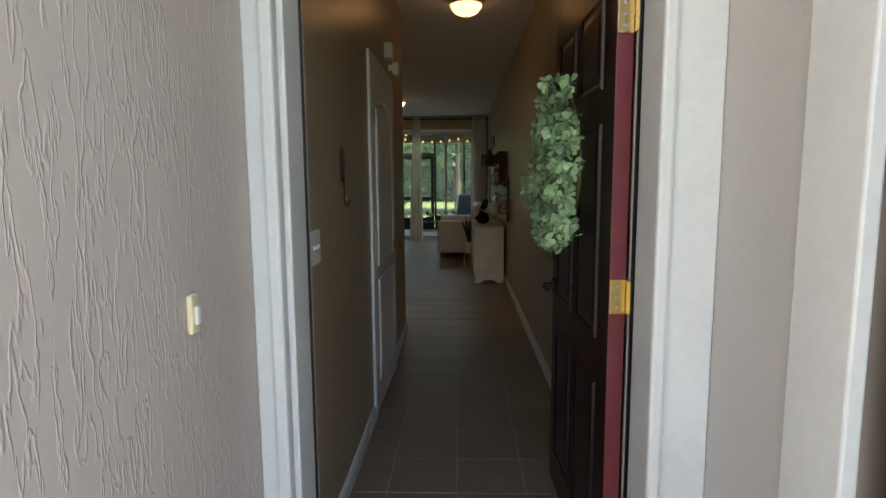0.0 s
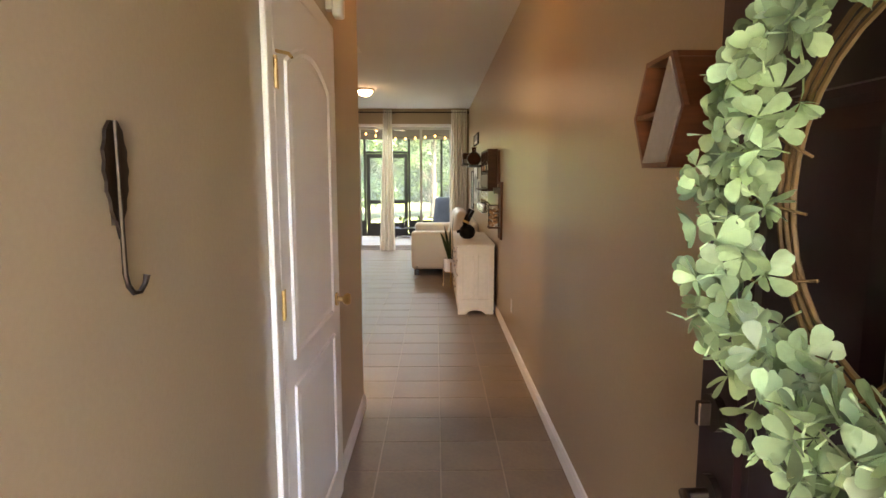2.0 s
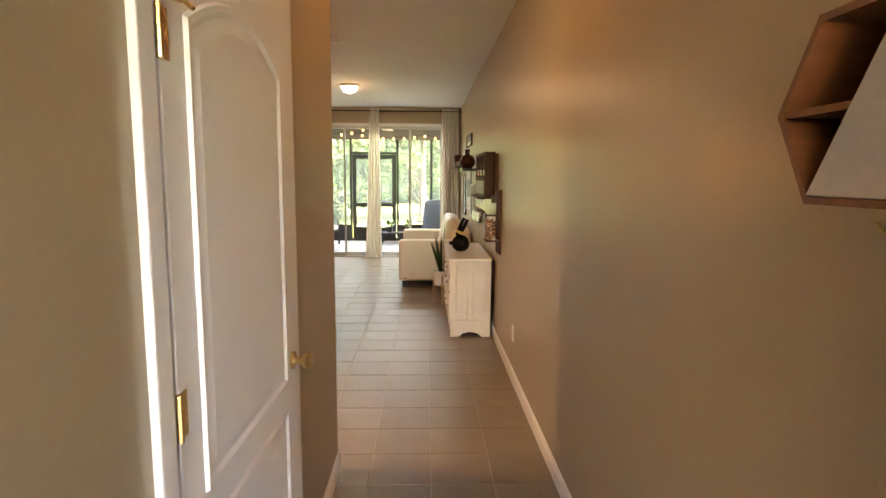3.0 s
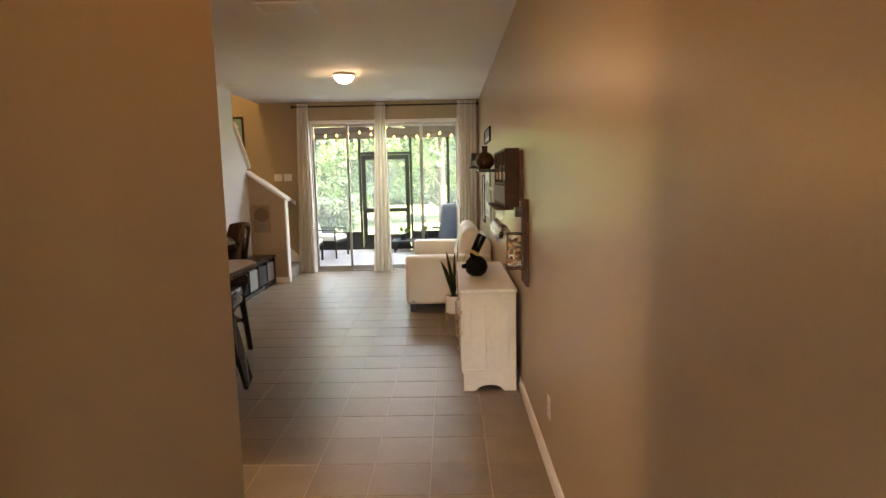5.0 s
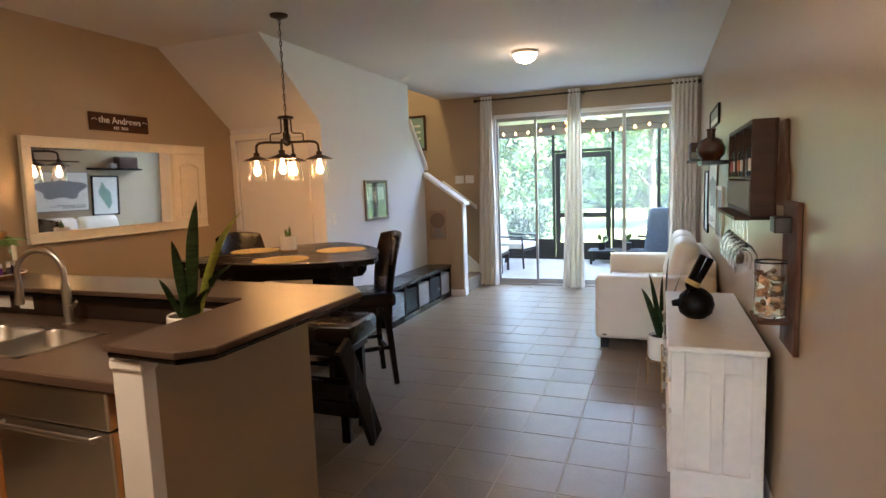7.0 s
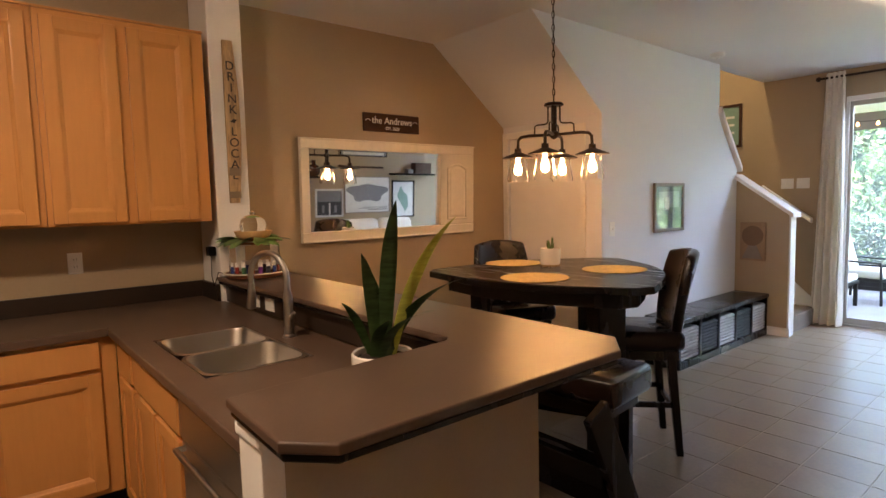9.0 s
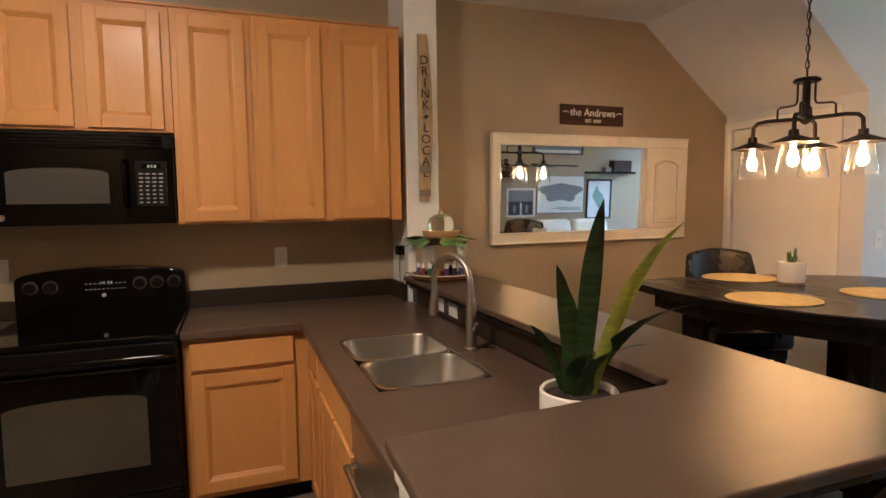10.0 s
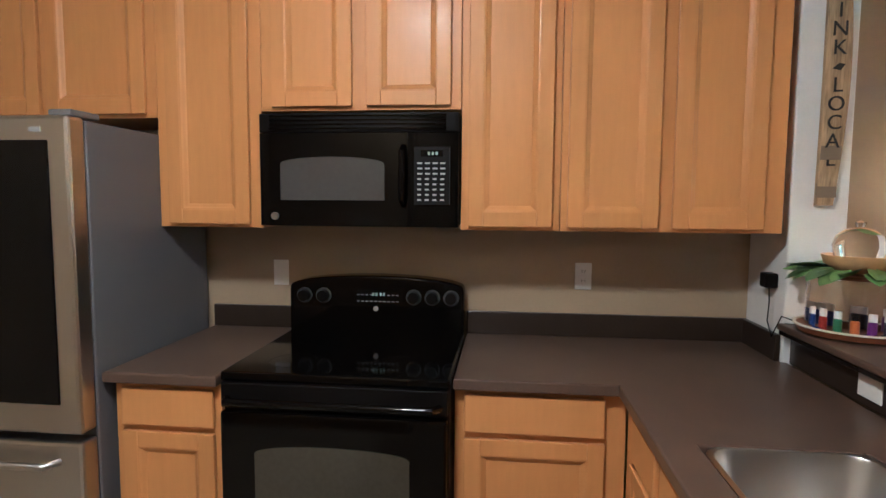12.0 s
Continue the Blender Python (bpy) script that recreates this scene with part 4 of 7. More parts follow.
# microwave
mw = thing("microwave", "gloss black over-the-range microwave", "microwave", (-3.5, 5.73, 1.385))
part("body", box(WX0 + 0.002, -3.36, 5.352, 6.106, 1.395, 1.808, 0.004), M_BLACK, mw, world_place=True)
fp = [(5.352, -3.36), (6.106, -3.36)] + [(5.729 + 0.377 * math.cos(a), -3.335 + 0.018 * math.sin(a)) for a in [math.pi * i / 12 for i in range(13)]]
front = part("front_panel", prism([(b, a) for a, b in fp], 1.388, 1.735, "z", 0.003), M_BLACKGLOSS, mw, world_place=True)
part("grille", prism([(b, a) for a, b in fp], 1.737, 1.806, "z", 0.003), M_BLACK, mw, world_place=True)
for i in range(4):
    part("louvre", box(-3.335, -3.312, 5.40, 6.06, 1.745 + i * 0.015, 1.752 + i * 0.015, 0.002), M_BLACKGLOSS, mw, world_place=True)
MWG = mat("grey_microwave_screen", (0.055, 0.052, 0.05), 0.16, var=0.08, bump=0, rvar=0.03)
mp = [(5.44, 1.485), (5.835, 1.485), (5.835, 1.62)] + [(5.6375 + 0.1975 * math.cos(a), 1.62 + 0.025 * math.sin(a)) for a in [math.pi * i / 10 for i in range(1, 10)]] + [(5.44, 1.62)]
part("window", prism(mp, -3.3185, -3.314, "x"), MWG, front, "grey mesh window", world_place=True)
part("door_handle", tube([(-3.32, 5.905, 1.47), (-3.285, 5.905, 1.49), (-3.28, 5.905, 1.57), (-3.285, 5.905, 1.66), (-3.32, 5.905, 1.68)], 0.012, 10), M_BLACKGLOSS, front, world_place=True, smooth=True)
part("keypad", box(-3.335, -3.3155, 5.945, 6.075, 1.47, 1.68), M_BLACK, front, world_place=True)
for j in range(8):
    for i in range(4):
        w = 0.018 if j > 4 else 0.014
        part("key", box(-3.3156, -3.3145, 5.957 + i * 0.028, 5.957 + i * 0.028 + w, 1.485 + j * 0.019, 1.491 + j * 0.019), KN, front, world_place=True)
part("display", box(-3.3156, -3.3145, 5.97, 6.05, 1.645, 1.668), M_DARKGLASS, front, world_place=True)
for i in range(3):
    part("digit", box(-3.3146, -3.314, 5.995 + i * 0.014, 6.004 + i * 0.014, 1.65, 1.662), GREEN, front, "pale clock digit", world_place=True)
part("badge", add_tube(bmesh.new(), [(-3.33, 5.415, 1.425), (-3.3155, 5.415, 1.425)], 0.014, 16), M_STEEL, front, "small round steel badge", world_place=True)

# refrigerator
fridge = thing("refrigerator", "stainless french-door refrigerator with dark glass door panel", "refrigerator", (-3.3, 4.47, 0))
FX = -2.90
part("cabinet", box(WX0 + 0.03, -2.985, 4.02, 4.925, 0.02, 1.735, 0.006), M_FRIDGESIDE, fridge, "grey painted steel sides", world_place=True)
d = part("door_right", box(-2.975, FX, 4.48, 4.93, 0.72, 1.742, 0.012), M_STEEL, fridge, "brushed steel door", world_place=True)
part("glass_panel", box(FX - 0.002, FX + 0.004, 4.535, 4.862, 0.82, 1.665, 0.004), M_DARKGLASS, d, "dark glass panel", world_place=True)
part("door_left", box(-2.975, FX, 4.02, 4.474, 0.72, 1.742, 0.012), M_STEEL, fridge, "brushed steel door", world_place=True)
dr = part("freezer_drawer", box(-2.975, FX, 4.02, 4.93, 0.06, 0.694, 0.012), M_STEEL, fridge, "brushed steel freezer drawer", world_place=True)
part("drawer_handle", tube([(FX, 4.1, 0.63), (FX + 0.045, 4.12, 0.63), (FX + 0.045, 4.83, 0.63), (FX, 4.85, 0.63)], 0.012, 10), M_STEEL, dr, world_place=True, smooth=True)
part("hinge_cover", box(-3.06, -2.93, 4.84, 4.92, 1.743, 1.765, 0.006), M_FRIDGESIDE, fridge, world_place=True)
part("badge", box(FX, FX + 0.002, 4.80, 4.84, 1.69, 1.705), KN, fridge, "small grey badge", world_place=True)


def plate(name, x, y, z, n, label, toggles=0, sockets=0, w=0.07, h=0.115):
    """A wall plate at (x, y, z); n: the wall's outward normal, 'x+', 'x-', 'y+' or 'y-'."""
    rot = {"x+": 0, "y+": 90, "x-": 180, "y-": -90}[n]
    ob = thing(name, label, "wall plate", (x, y, z), turn=rot)
    part("plate", box(0.0005, 0.006, -w / 2, w / 2, -h / 2, h / 2, 0.002), M_WHITEPLASTIC, ob)
    for k in range(toggles):
        yy = (k - (toggles - 1) / 2) * 0.046
        part("toggle", prism([(0.006, -0.01), (0.016, 0.002), (0.016, 0.008), (0.006, 0.008)], yy - 0.005, yy + 0.005, "y"), M_WHITEPLASTIC, ob)
    for k in range(sockets):
        zz = (k - (sockets - 1) / 2) * 0.04
        s = part("socket", box(0.006, 0.0075, -0.017, 0.017, zz - 0.015, zz + 0.015, 0.0007), M_WHITEPLASTIC, ob)
        for yy in (-0.007, 0.006):
            part("slot", box(0.0075, 0.0079, yy, yy + 0.002, zz - 0.004, zz + 0.007), M_BLACK, s)
    return ob


plate("wall_outlet", WX0, 6.615, 1.167, "x+", "white double outlet above the worktop", sockets=2)
plate("wall_outlet", WX0, 5.265, 1.157, "x+", "white wall plate beside the stove")
plate("wall_outlet", -2.95, 7.311, 0.965, "y-", "white outlet in the bar's splash", w=0.105, h=0.065)
plate("wall_outlet", -2.77, 7.311, 0.965, "y-", "white outlet in the bar's splash", w=0.105, h=0.065)

# plug and cable on the pillar's kitchen face
adapter = thing("power_adapter", "small black plug-in adapter with a thin cable", "adapter", (-3.50, 7.27, 1.20))
part("body", box(-3.53, -3.47, 7.245, 7.289, 1.17, 1.225, 0.006), M_BLACK, adapter, world_place=True)
part("cable", tube([(-3.48, 7.26, 1.175), (-3.45, 7.25, 1.12), (-3.47, 7.255, 1.05), (-3.42, 7.25, 1.0), (-3.395, 7.27, 1.08), (-3.38, 7.33, 1.06)], 0.0025, 6), M_BLACK, adapter, world_place=True)

# two-tier tray on the bar
M_BOWL = mat("pale_turned_maple", (0.62, 0.38, 0.17), 0.45, var=0.15, scale=6, fine=40, bump=0.03)
tray = thing("tiered_tray", "two-tier tray with small bottles, greenery and a glass dome", "tray", (-3.255, 7.432, 1.052))
part("plate_lower", lathe([(0, 0.012), (0.15, 0.014), (0.165, 0.026), (0.17, 0.026), (0.16, 0.006), (0.10, 0.001), (0, 0.001)], 0, 0, 32), M_WALNUT, tray, "reddish wood plate with pale rim", smooth=True)
part("rim", lathe([(0.166, 0.0265), (0.174, 0.0265), (0.174, 0.032), (0.166, 0.032)], 0, 0, 32), M_CREAMPAINT, tray)
jar = part("glass_cylinder", lathe([(0.136, 0.03), (0.14, 0.03), (0.14, 0.19), (0.136, 0.19)], 0, 0, 32), M_GLASS, tray, "clear glass cylinder", smooth=True)
jar.visible_shadow = False
part("plate_upper", lathe([(0, 0.192), (0.13, 0.192), (0.14, 0.205), (0.132, 0.205), (0.12, 0.2), (0, 0.2)], 0, 0, 32), M_WALNUT, tray)
part("wooden_bowl", lathe([(0, 0.207), (0.06, 0.208), (0.095, 0.235), (0.105, 0.265), (0.098, 0.265), (0.085, 0.235), (0, 0.225)], 0, 0, 28), M_BOWL, tray, "pale turned wooden bowl", smooth=True)
dome = part("glass_dome", lathe([(0.068, 0.262), (0.076, 0.295), (0.066, 0.33), (0.04, 0.35), (0.012, 0.357), (0.016, 0.372), (0.0, 0.38)], 0, 0, 28), M_GLASS, tray, "clear glass dome", smooth=True)
dome.visible_shadow = False
colors = [(0.02, 0.05, 0.25), (0.3, 0.03, 0.02), (0.03, 0.14, 0.06), (0.45, 0.12, 0.02), (0.12, 0.02, 0.18), (0.03, 0.03, 0.04)]
caps = [tone("bottle_label", c, 0.35) for c in colors]
for i in range(13):
    a = radians(-95 + i * 22)
    rr = 0.112
    bx, by = rr * math.cos(a), rr * math.sin(a)
    b = part("bottle", lathe([(0, 0.016), (0.0125, 0.016), (0.0125, 0.062), (0.006, 0.068), (0, 0.068)], bx, by, 10), caps[i % 6], tray, "small dark labelled bottle", smooth=True)
    part("cap", lathe([(0, 0.0665), (0.0115, 0.0665), (0.0115, 0.09), (0, 0.09)], bx, by, 10), M_BLACK if i % 6 == 3 else M_WHITEPLASTIC, b)


def leaf_blade(length, width, curl=0.3, fold=0.12, seg=6, tip=0.06):
    """A pointed leaf along +y, folded on its midrib."""
    bm = bmesh.new()
    rows = []
    for i in range(seg + 1):
        t = i / seg
        w = width * math.sin(math.pi * min(0.98, 0.1 + 0.9 * t)) ** 0.7 * (1 if t < 0.97 else tip)
        z = curl * length * t * t
        y = length * t
        rows.append([bm.verts.new((-w, y, z + fold * w)), bm.verts.new((0, y, z)), bm.verts.new((w, y, z + fold * w))])
    for a, b in zip(rows, rows[1:]):
        bm.faces.new((a[0], a[1], b[1], b[0]))
        bm.faces.new((a[1], a[2], b[2], b[1]))
    return bm


LEAFM = mat("fresh_green_leaf", (0.17, 0.3, 0.08), 0.4, var=0.3, scale=10, fine=40, bump=0.03, rand=0.5)
leaf_mesh = mesh_of("leaf", leaf_blade(0.12, 0.03, -0.15), LEAFM, True)
for i in range(36):
    a = random.uniform(0, 2 * math.pi)
    ob = new("leaf", leaf_mesh)
    ob.parent = tray
    ob.matrix_basis = pose(0.10 * math.cos(a), 0.10 * math.sin(a), 0.212 + random.uniform(0, 0.014), random.uniform(-14, 12), random.uniform(-20, 20), math.degrees(a) - 90 + random.uniform(-40, 40))


def snake_plant(at, tips, pot_r, pot_h, label, name="snake_plant"):
    ob = thing(name, label, "plant", at)
    part("pot", lathe([(0, 0), (pot_r * 0.93, 0), (pot_r, 0.01), (pot_r, pot_h - 0.004), (pot_r - 0.004, pot_h), (pot_r - 0.009, pot_h - 0.004), (pot_r - 0.009, pot_h - 0.025), (0, pot_h - 0.025)], 0, 0, 36), M_CERAMIC, ob, "white ceramic pot", smooth=True)
    part("soil", lathe([(0, pot_h - 0.012), (pot_r * 0.5, pot_h - 0.012), (pot_r - 0.0095, pot_h - 0.02)], 0, 0, 20), M_SOIL, ob)
    for bx, by, tx, ty, tz, w, m, bend in tips:
        bm = bmesh.new()
        b, t = Vector((bx, by, pot_h - 0.02)), Vector((tx, ty, tz))
        a = radians(53 + random.uniform(-28, 28))
        side = Vector((math.cos(a), math.sin(a), 0))
        nrm = (t - b).cross(side).normalized()
        rows = []
        for i in range(11):
            u = i / 10
            k = Vector((b.x * 0.7 + t.x * 0.3, b.y * 0.7 + t.y * 0.3, b.z + (t.z - b.z) * 0.72))
            c = b * (1 - u) ** 2 + k * (2 * u * (1 - u)) + t * u * u + nrm * bend * math.sin(u * math.pi) * 0.5
            wd = 0.8 * w * (0.42 + 0.55 * math.sin(min(1, u * 1.6) * math.pi / 2)) * (1 - u ** 3.2) + 0.0008
            tw = side * math.cos(u * 0.5) + nrm * math.sin(u * 0.5)
            rows.append([bm.verts.new(c - tw * wd + nrm * 0.2 * wd), bm.verts.new(c), bm.verts.new(c + tw * wd + nrm * 0.2 * wd)])
        for p, q in zip(rows, rows[1:]):
            bm.faces.new((p[0], p[1], q[1], q[0]))
            bm.faces.new((p[1], p[2], q[2], q[1]))
        bmesh.ops.solidify(bm, geom=bm.faces[:], thickness=0.003)
        part("leaf", bm, m, ob, smooth=True)
    return ob


snake_plant((-1.455, 7.105, CT), [
    (0, 0.01, 0.033, 0.043, 0.56, 0.036, M_SNAKE, 0.01),
    (0.02, 0.02, 0.109, 0.21, 0.51, 0.03, M_SNAKELIGHT, -0.02),
    (-0.02, -0.01, -0.014, -0.052, 0.41, 0.028, M_SNAKE, 0.03),
    (-0.01, 0.02, -0.062, 0.0, 0.36, 0.018, M_SNAKE, 0),
    (0.02, 0, 0.166, 0.185, 0.33, 0.035, M_SNAKE, 0.05),
    (-0.03, -0.02, -0.034, -0.111, 0.27, 0.022, M_SNAKE, 0.05),
    (0.02, -0.02, 0.128, 0.102, 0.24, 0.032, M_SNAKE, 0.04),
    (0, -0.03, 0.065, -0.012, 0.22, 0.03, M_SNAKE, 0.02),
], 0.092, 0.115,
    "snake plant in a white pot on the worktop")

# kitchen ceiling fixture
kl = thing("ceiling_light", "round flush ceiling light with frosted diffuser", "ceiling light", (-1.55, 5.75, H))
part("base", lathe([(0, 0), (0.145, 0), (0.145, -0.03), (0.138, -0.04), (0, -0.04)], 0, 0, 32), M_WHITEPLASTIC, kl)
part("diffuser", lathe([(0.13, -0.041), (0.12, -0.07), (0.08, -0.09), (0, -0.098)], 0, 0, 32), mat("glowing_kitchen_diffuser", (1.0, 0.76, 0.46), 0.4, emit=6.8, var=0, bump=0), kl, "glowing frosted diffuser", smooth=True)

# ---- dining corner ----
mirror = thing("wall_mirror", "large mirror in a wide white wooden frame", "mirror", (WX0 + 0.004, 8.765, 1.187))
mirror.matrix_world = pose(WX0 + 0.004, 8.765, 1.187, 0, 1.9, 0)
mw2, mh = 0.81, 0.735
fw = 0.075
part("backing", box(0.0, 0.012, -mw2, mw2, 0, mh), M_CREAMPAINT, mirror)
GL0, GL1 = -mw2 + 0.065, 0.435                 # the glass, and the wooden panel beyond it
part("mirror_glass", box(0.0125, 0.016, GL0 - 0.008, GL1 + 0.008, fw - 0.008, mh - fw + 0.008), M_MIRROR, mirror, "silvered mirror glass")
for a, b, c, d in ((-mw2, mw2, 0, fw), (-mw2, mw2, mh - fw, mh)):
    part("rail", box(0.0125, 0.034, a, b, c, d, 0.006), M_CREAMPAINT, mirror)
    z = d - 0.012 if c else c
    part("outer_bead", box(0.0345, 0.044, a, b, z, z + 0.012, 0.003), M_CREAMPAINT, mirror)
    zi = c + 0.001 if c else d - 0.011
    part("inner_bead", box(0.0345, 0.038, GL0, GL1, zi, zi + 0.010, 0.003), M_CREAMPAINT, mirror)
part("stile", box(0.0125, 0.0335, -mw2, GL0, fw, mh - fw, 0.006), M_CREAMPAINT, mirror)
part("panel_board", box(0.0125, 0.0335, GL1, mw2, fw, mh - fw, 0.006), M_CREAMPAINT, mirror, "white wooden panel beside the glass")
bm = bmesh.new()
PC, PW, PZ0, PZ1 = (0.50 + 0.735) / 2, 0.11, 0.115, 0.55


def arch_ring(k, dx):
    pts = [(PC - PW + k, PZ0 + k), (PC + PW - k, PZ0 + k), (PC + PW - k, PZ1 - k)]
    pts += [(PC + (PW - k) * math.cos(a), PZ1 - k + 0.035 * math.sin(a) ** 2) for a in [math.pi * i / 10 for i in range(1, 10)]]
    pts += [(PC - PW + k, PZ1 - k)]
    return [bm.verts.new((0.0335 + dx, a, b)) for a, b in pts]


rings = [arch_ring(0, 0.0004), arch_ring(0.004, 0.008), arch_ring(0.012, 0.008), arch_ring(0.02, 0.002), arch_ring(0.04, 0.007)]
for a, b in zip(rings, rings[1:]):
    for i in range(len(a)):
        bm.faces.new((a[i], a[(i + 1) % len(a)], b[(i + 1) % len(a)], b[i]))
bm.faces.new(rings[-1])
bmesh.ops.recalc_face_normals(bm, faces=bm.faces[:])
part("raised_panel", bm, M_CREAMPAINT, mirror, "arched raised panel")


def text_mesh(txt, size, m, depth=0.0015, align="CENTER"):
    cu = bpy.data.curves.new("lettering", "FONT")
    cu.body, cu.size, cu.extrude = txt, size, depth
    cu.align_x, cu.align_y = align, "CENTER"
    tmp = bpy.data.objects.new("tmp", cu)
    scene.collection.objects.link(tmp)
    me = bpy.data.meshes.new_from_object(tmp.evaluated_get(bpy.context.evaluated_depsgraph_get()))
    bpy.data.objects.remove(tmp)
    me.materials.clear()
    me.materials.append(m)
    return me


LETTERW = tone("white_lettering", (0.75, 0.72, 0.68))
LETTERB = tone("black_lettering", (0.012, 0.011, 0.01))


def lettering(parent, txt, size, m, place, rot):
    ob = new("lettering", text_mesh(txt, size, m))
    ob.parent = parent
    ob.matrix_basis = pose(*place, *rot)
    return ob


sign = thing("wooden_sign", "dark brown wooden plank sign with white lettering", "sign", (WX0 + 0.002, 8.755, 2.0))
part("plank", box(0, 0.018, -0.26, 0.26, 0, 0.137, 0.003), M_DARKWOOD, sign)
lettering(sign, "the Andrews", 0.072, LETTERW, (0.0195, 0, 0.082), (90, 0, 90))
lettering(sign, "EST. 2020", 0.032, LETTERW, (0.0195, 0, 0.026), (90, 0, 90))
part("flourish", tube([(0.019, -0.245, 0.08), (0.019, -0.22, 0.092), (0.019, -0.2, 0.078)], 0.002, 6), LETTERW, sign)
part("flourish", tube([(0.019, 0.2, 0.078), (0.019, 0.22, 0.092), (0.019, 0.245, 0.08)], 0.002, 6), LETTERW, sign)

stave = thing("barrel_stave_sign", "curved oak barrel stave with black vertical lettering", "sign", (-3.418, 7.392, 1.478))
bm = bmesh.new()
rows = []
for i in range(17):
    u = i / 16
    w = 0.028 + 0.014 * math.sin(math.pi * u)
    xx = 0.004 + 0.035 * math.sin(math.pi * u)
    rows.append([bm.verts.new((xx, -w, 0.93 * u)), bm.verts.new((xx, w, 0.93 * u)), bm.verts.new((xx + 0.016, w, 0.93 * u)), bm.verts.new((xx + 0.016, -w, 0.93 * u))])
for a, b in zip(rows, rows[1:]):
    for i in range(4):
        bm.faces.new((a[i], a[(i + 1) % 4], b[(i + 1) % 4], b[i]))
bm.faces.new(rows[0])
bm.faces.new(rows[-1])
bmesh.ops.recalc_face_normals(bm, faces=bm.faces[:])
part("stave", bm, M_STAVE, stave)
for i, ch in enumerate("DRINK LOCAL"):
    u = 0.84 - i * 0.067
    if ch != " ":
        lettering(stave, ch, 0.07, LETTERB, (0.0225 + 0.035 * math.sin(math.pi * u), 0, 0.93 * u), (90, 0, 90))
    else:
        part("bottle_mark", prism([(-0.02, 0.93 * u - 0.006), (0.006, 0.93 * u - 0.012), (0.02, 0.93 * u + 0.008), (0.0, 0.93 * u + 0.012)], 0.054, 0.058, "x"), LETTERB, stave, "small black mark")
grey_band = tone("grey_stave_band", (0.2, 0.15, 0.1), 0.6)
for u in (0.03, 0.17):
    part("band", box(0.02 + 0.035 * math.sin(math.pi * u), 0.0225 + 0.035 * math.sin(math.pi * u) + 0.002, -0.033, 0.033, 0.93 * u, 0.93 * u + 0.05), grey_band, stave, "grey hoop mark")

# chandelier
chand = thing("chandelier", "bronze four-arm chandelier with clear glass shades", "chandelier", (-2.28, 8.93, H), turn=26)
part("canopy", lathe([(0, 0), (0.065, 0), (0.062, -0.012), (0.03, -0.026), (0, -0.028)], 0, 0, 24), M_BRONZE, chand, smooth=True)
n_links = 18
for i in range(n_links):
    z = -0.03 - i * 0.0375
    bm = bmesh.new()
    loop = [(0.008 * math.cos(a), 0, z - 0.019 + 0.022 * math.sin(a)) for a in [2 * math.pi * k / 10 for k in range(11)]]
    if i % 2:
        loop = [(0, x, zz) for x, _, zz in loop]
    add_tube(bm, loop, 0.0028, 6)
    part("chain_link", bm, M_BRONZE, chand)
part("cord", tube([(0.002, 0.002, -0.028), (0.003, -0.002, -0.70)], 0.002, 6), M_BRONZE, chand)
ZT = 2.012 - H
part("top_disc", lathe([(0, ZT), (0.055, ZT), (0.06, ZT + 0.008), (0.05, ZT + 0.018), (0.012, ZT + 0.024), (0, ZT + 0.024)], 0, 0, 24), M_BRONZE, chand, smooth=True)
ZA = 1.842 - H
part("stem", lathe([(0, ZA - 0.03), (0.016, ZA - 0.022), (0.032, ZA - 0.005), (0.032, ZA + 0.012), (0.017, ZA + 0.022), (0.017, ZT), (0, ZT)], 0, 0, 20), M_BRONZE, chand, smooth=True)
for k in range(4):
    ca, sa = math.cos(math.pi / 2 * k), math.sin(math.pi / 2 * k)

    def P(r, z):
        return (r * ca, r * sa, z)
    arm = part("arm", tube([P(0.02, ZA), P(0.16, ZA + 0.004), P(0.205, ZA - 0.002), P(0.222, ZA - 0.02), P(0.226, ZA - 0.075)], 0.0095, 10), M_BRONZE, chand, smooth=True)
    part("scroll_rod", tube([P(0.036, ZT + 0.002), P(0.036, ZA + 0.085), P(0.042, ZA + 0.07), P(0.055, ZA + 0.066), P(0.105, ZA + 0.064), P(0.118, ZA + 0.055), P(0.12, ZA + 0.004)], 0.005, 8), M_BRONZE, arm, smooth=True)
    cx, cy = 0.226 * ca, 0.226 * sa
    cap = part("shade_cap", lathe([(0.0, ZA - 0.07), (0.02, ZA - 0.07), (0.022, ZA - 0.095), (0.04, ZA - 0.102), (0.096, ZA - 0.124), (0.099, ZA - 0.13), (0.0, ZA - 0.128)], cx, cy, 24), M_BRONZE, chand, "flared bronze shade cap", smooth=True)
    sh = part("glass_shade", lathe([(0.048, ZA - 0.131), (0.058, ZA - 0.20), (0.068, ZA - 0.255), (0.066, ZA - 0.275), (0.062, ZA - 0.275), (0.064, ZA - 0.255), (0.054, ZA - 0.20), (0.045, ZA - 0.131)], cx, cy, 24), M_GLASS, chand, "clear glass shade", smooth=True)
    sh.visible_shadow = False
    part("bulb", lathe([(0, ZA - 0.235), (0.012, ZA - 0.232), (0.023, ZA - 0.217), (0.025, ZA - 0.2), (0.018, ZA - 0.175), (0.011, ZA - 0.158), (0.011, ZA - 0.13), (0, ZA - 0.13)], cx, cy, 14), M_BULB, cap, "glowing amber filament bulb", smooth=True)

# three-sided table
TZ = 1.02
TC = (-2.27, 8.95)
table = thing("dining_table", "espresso three-sided counter-height dining table with curved edges", "table", (*TC, 0))


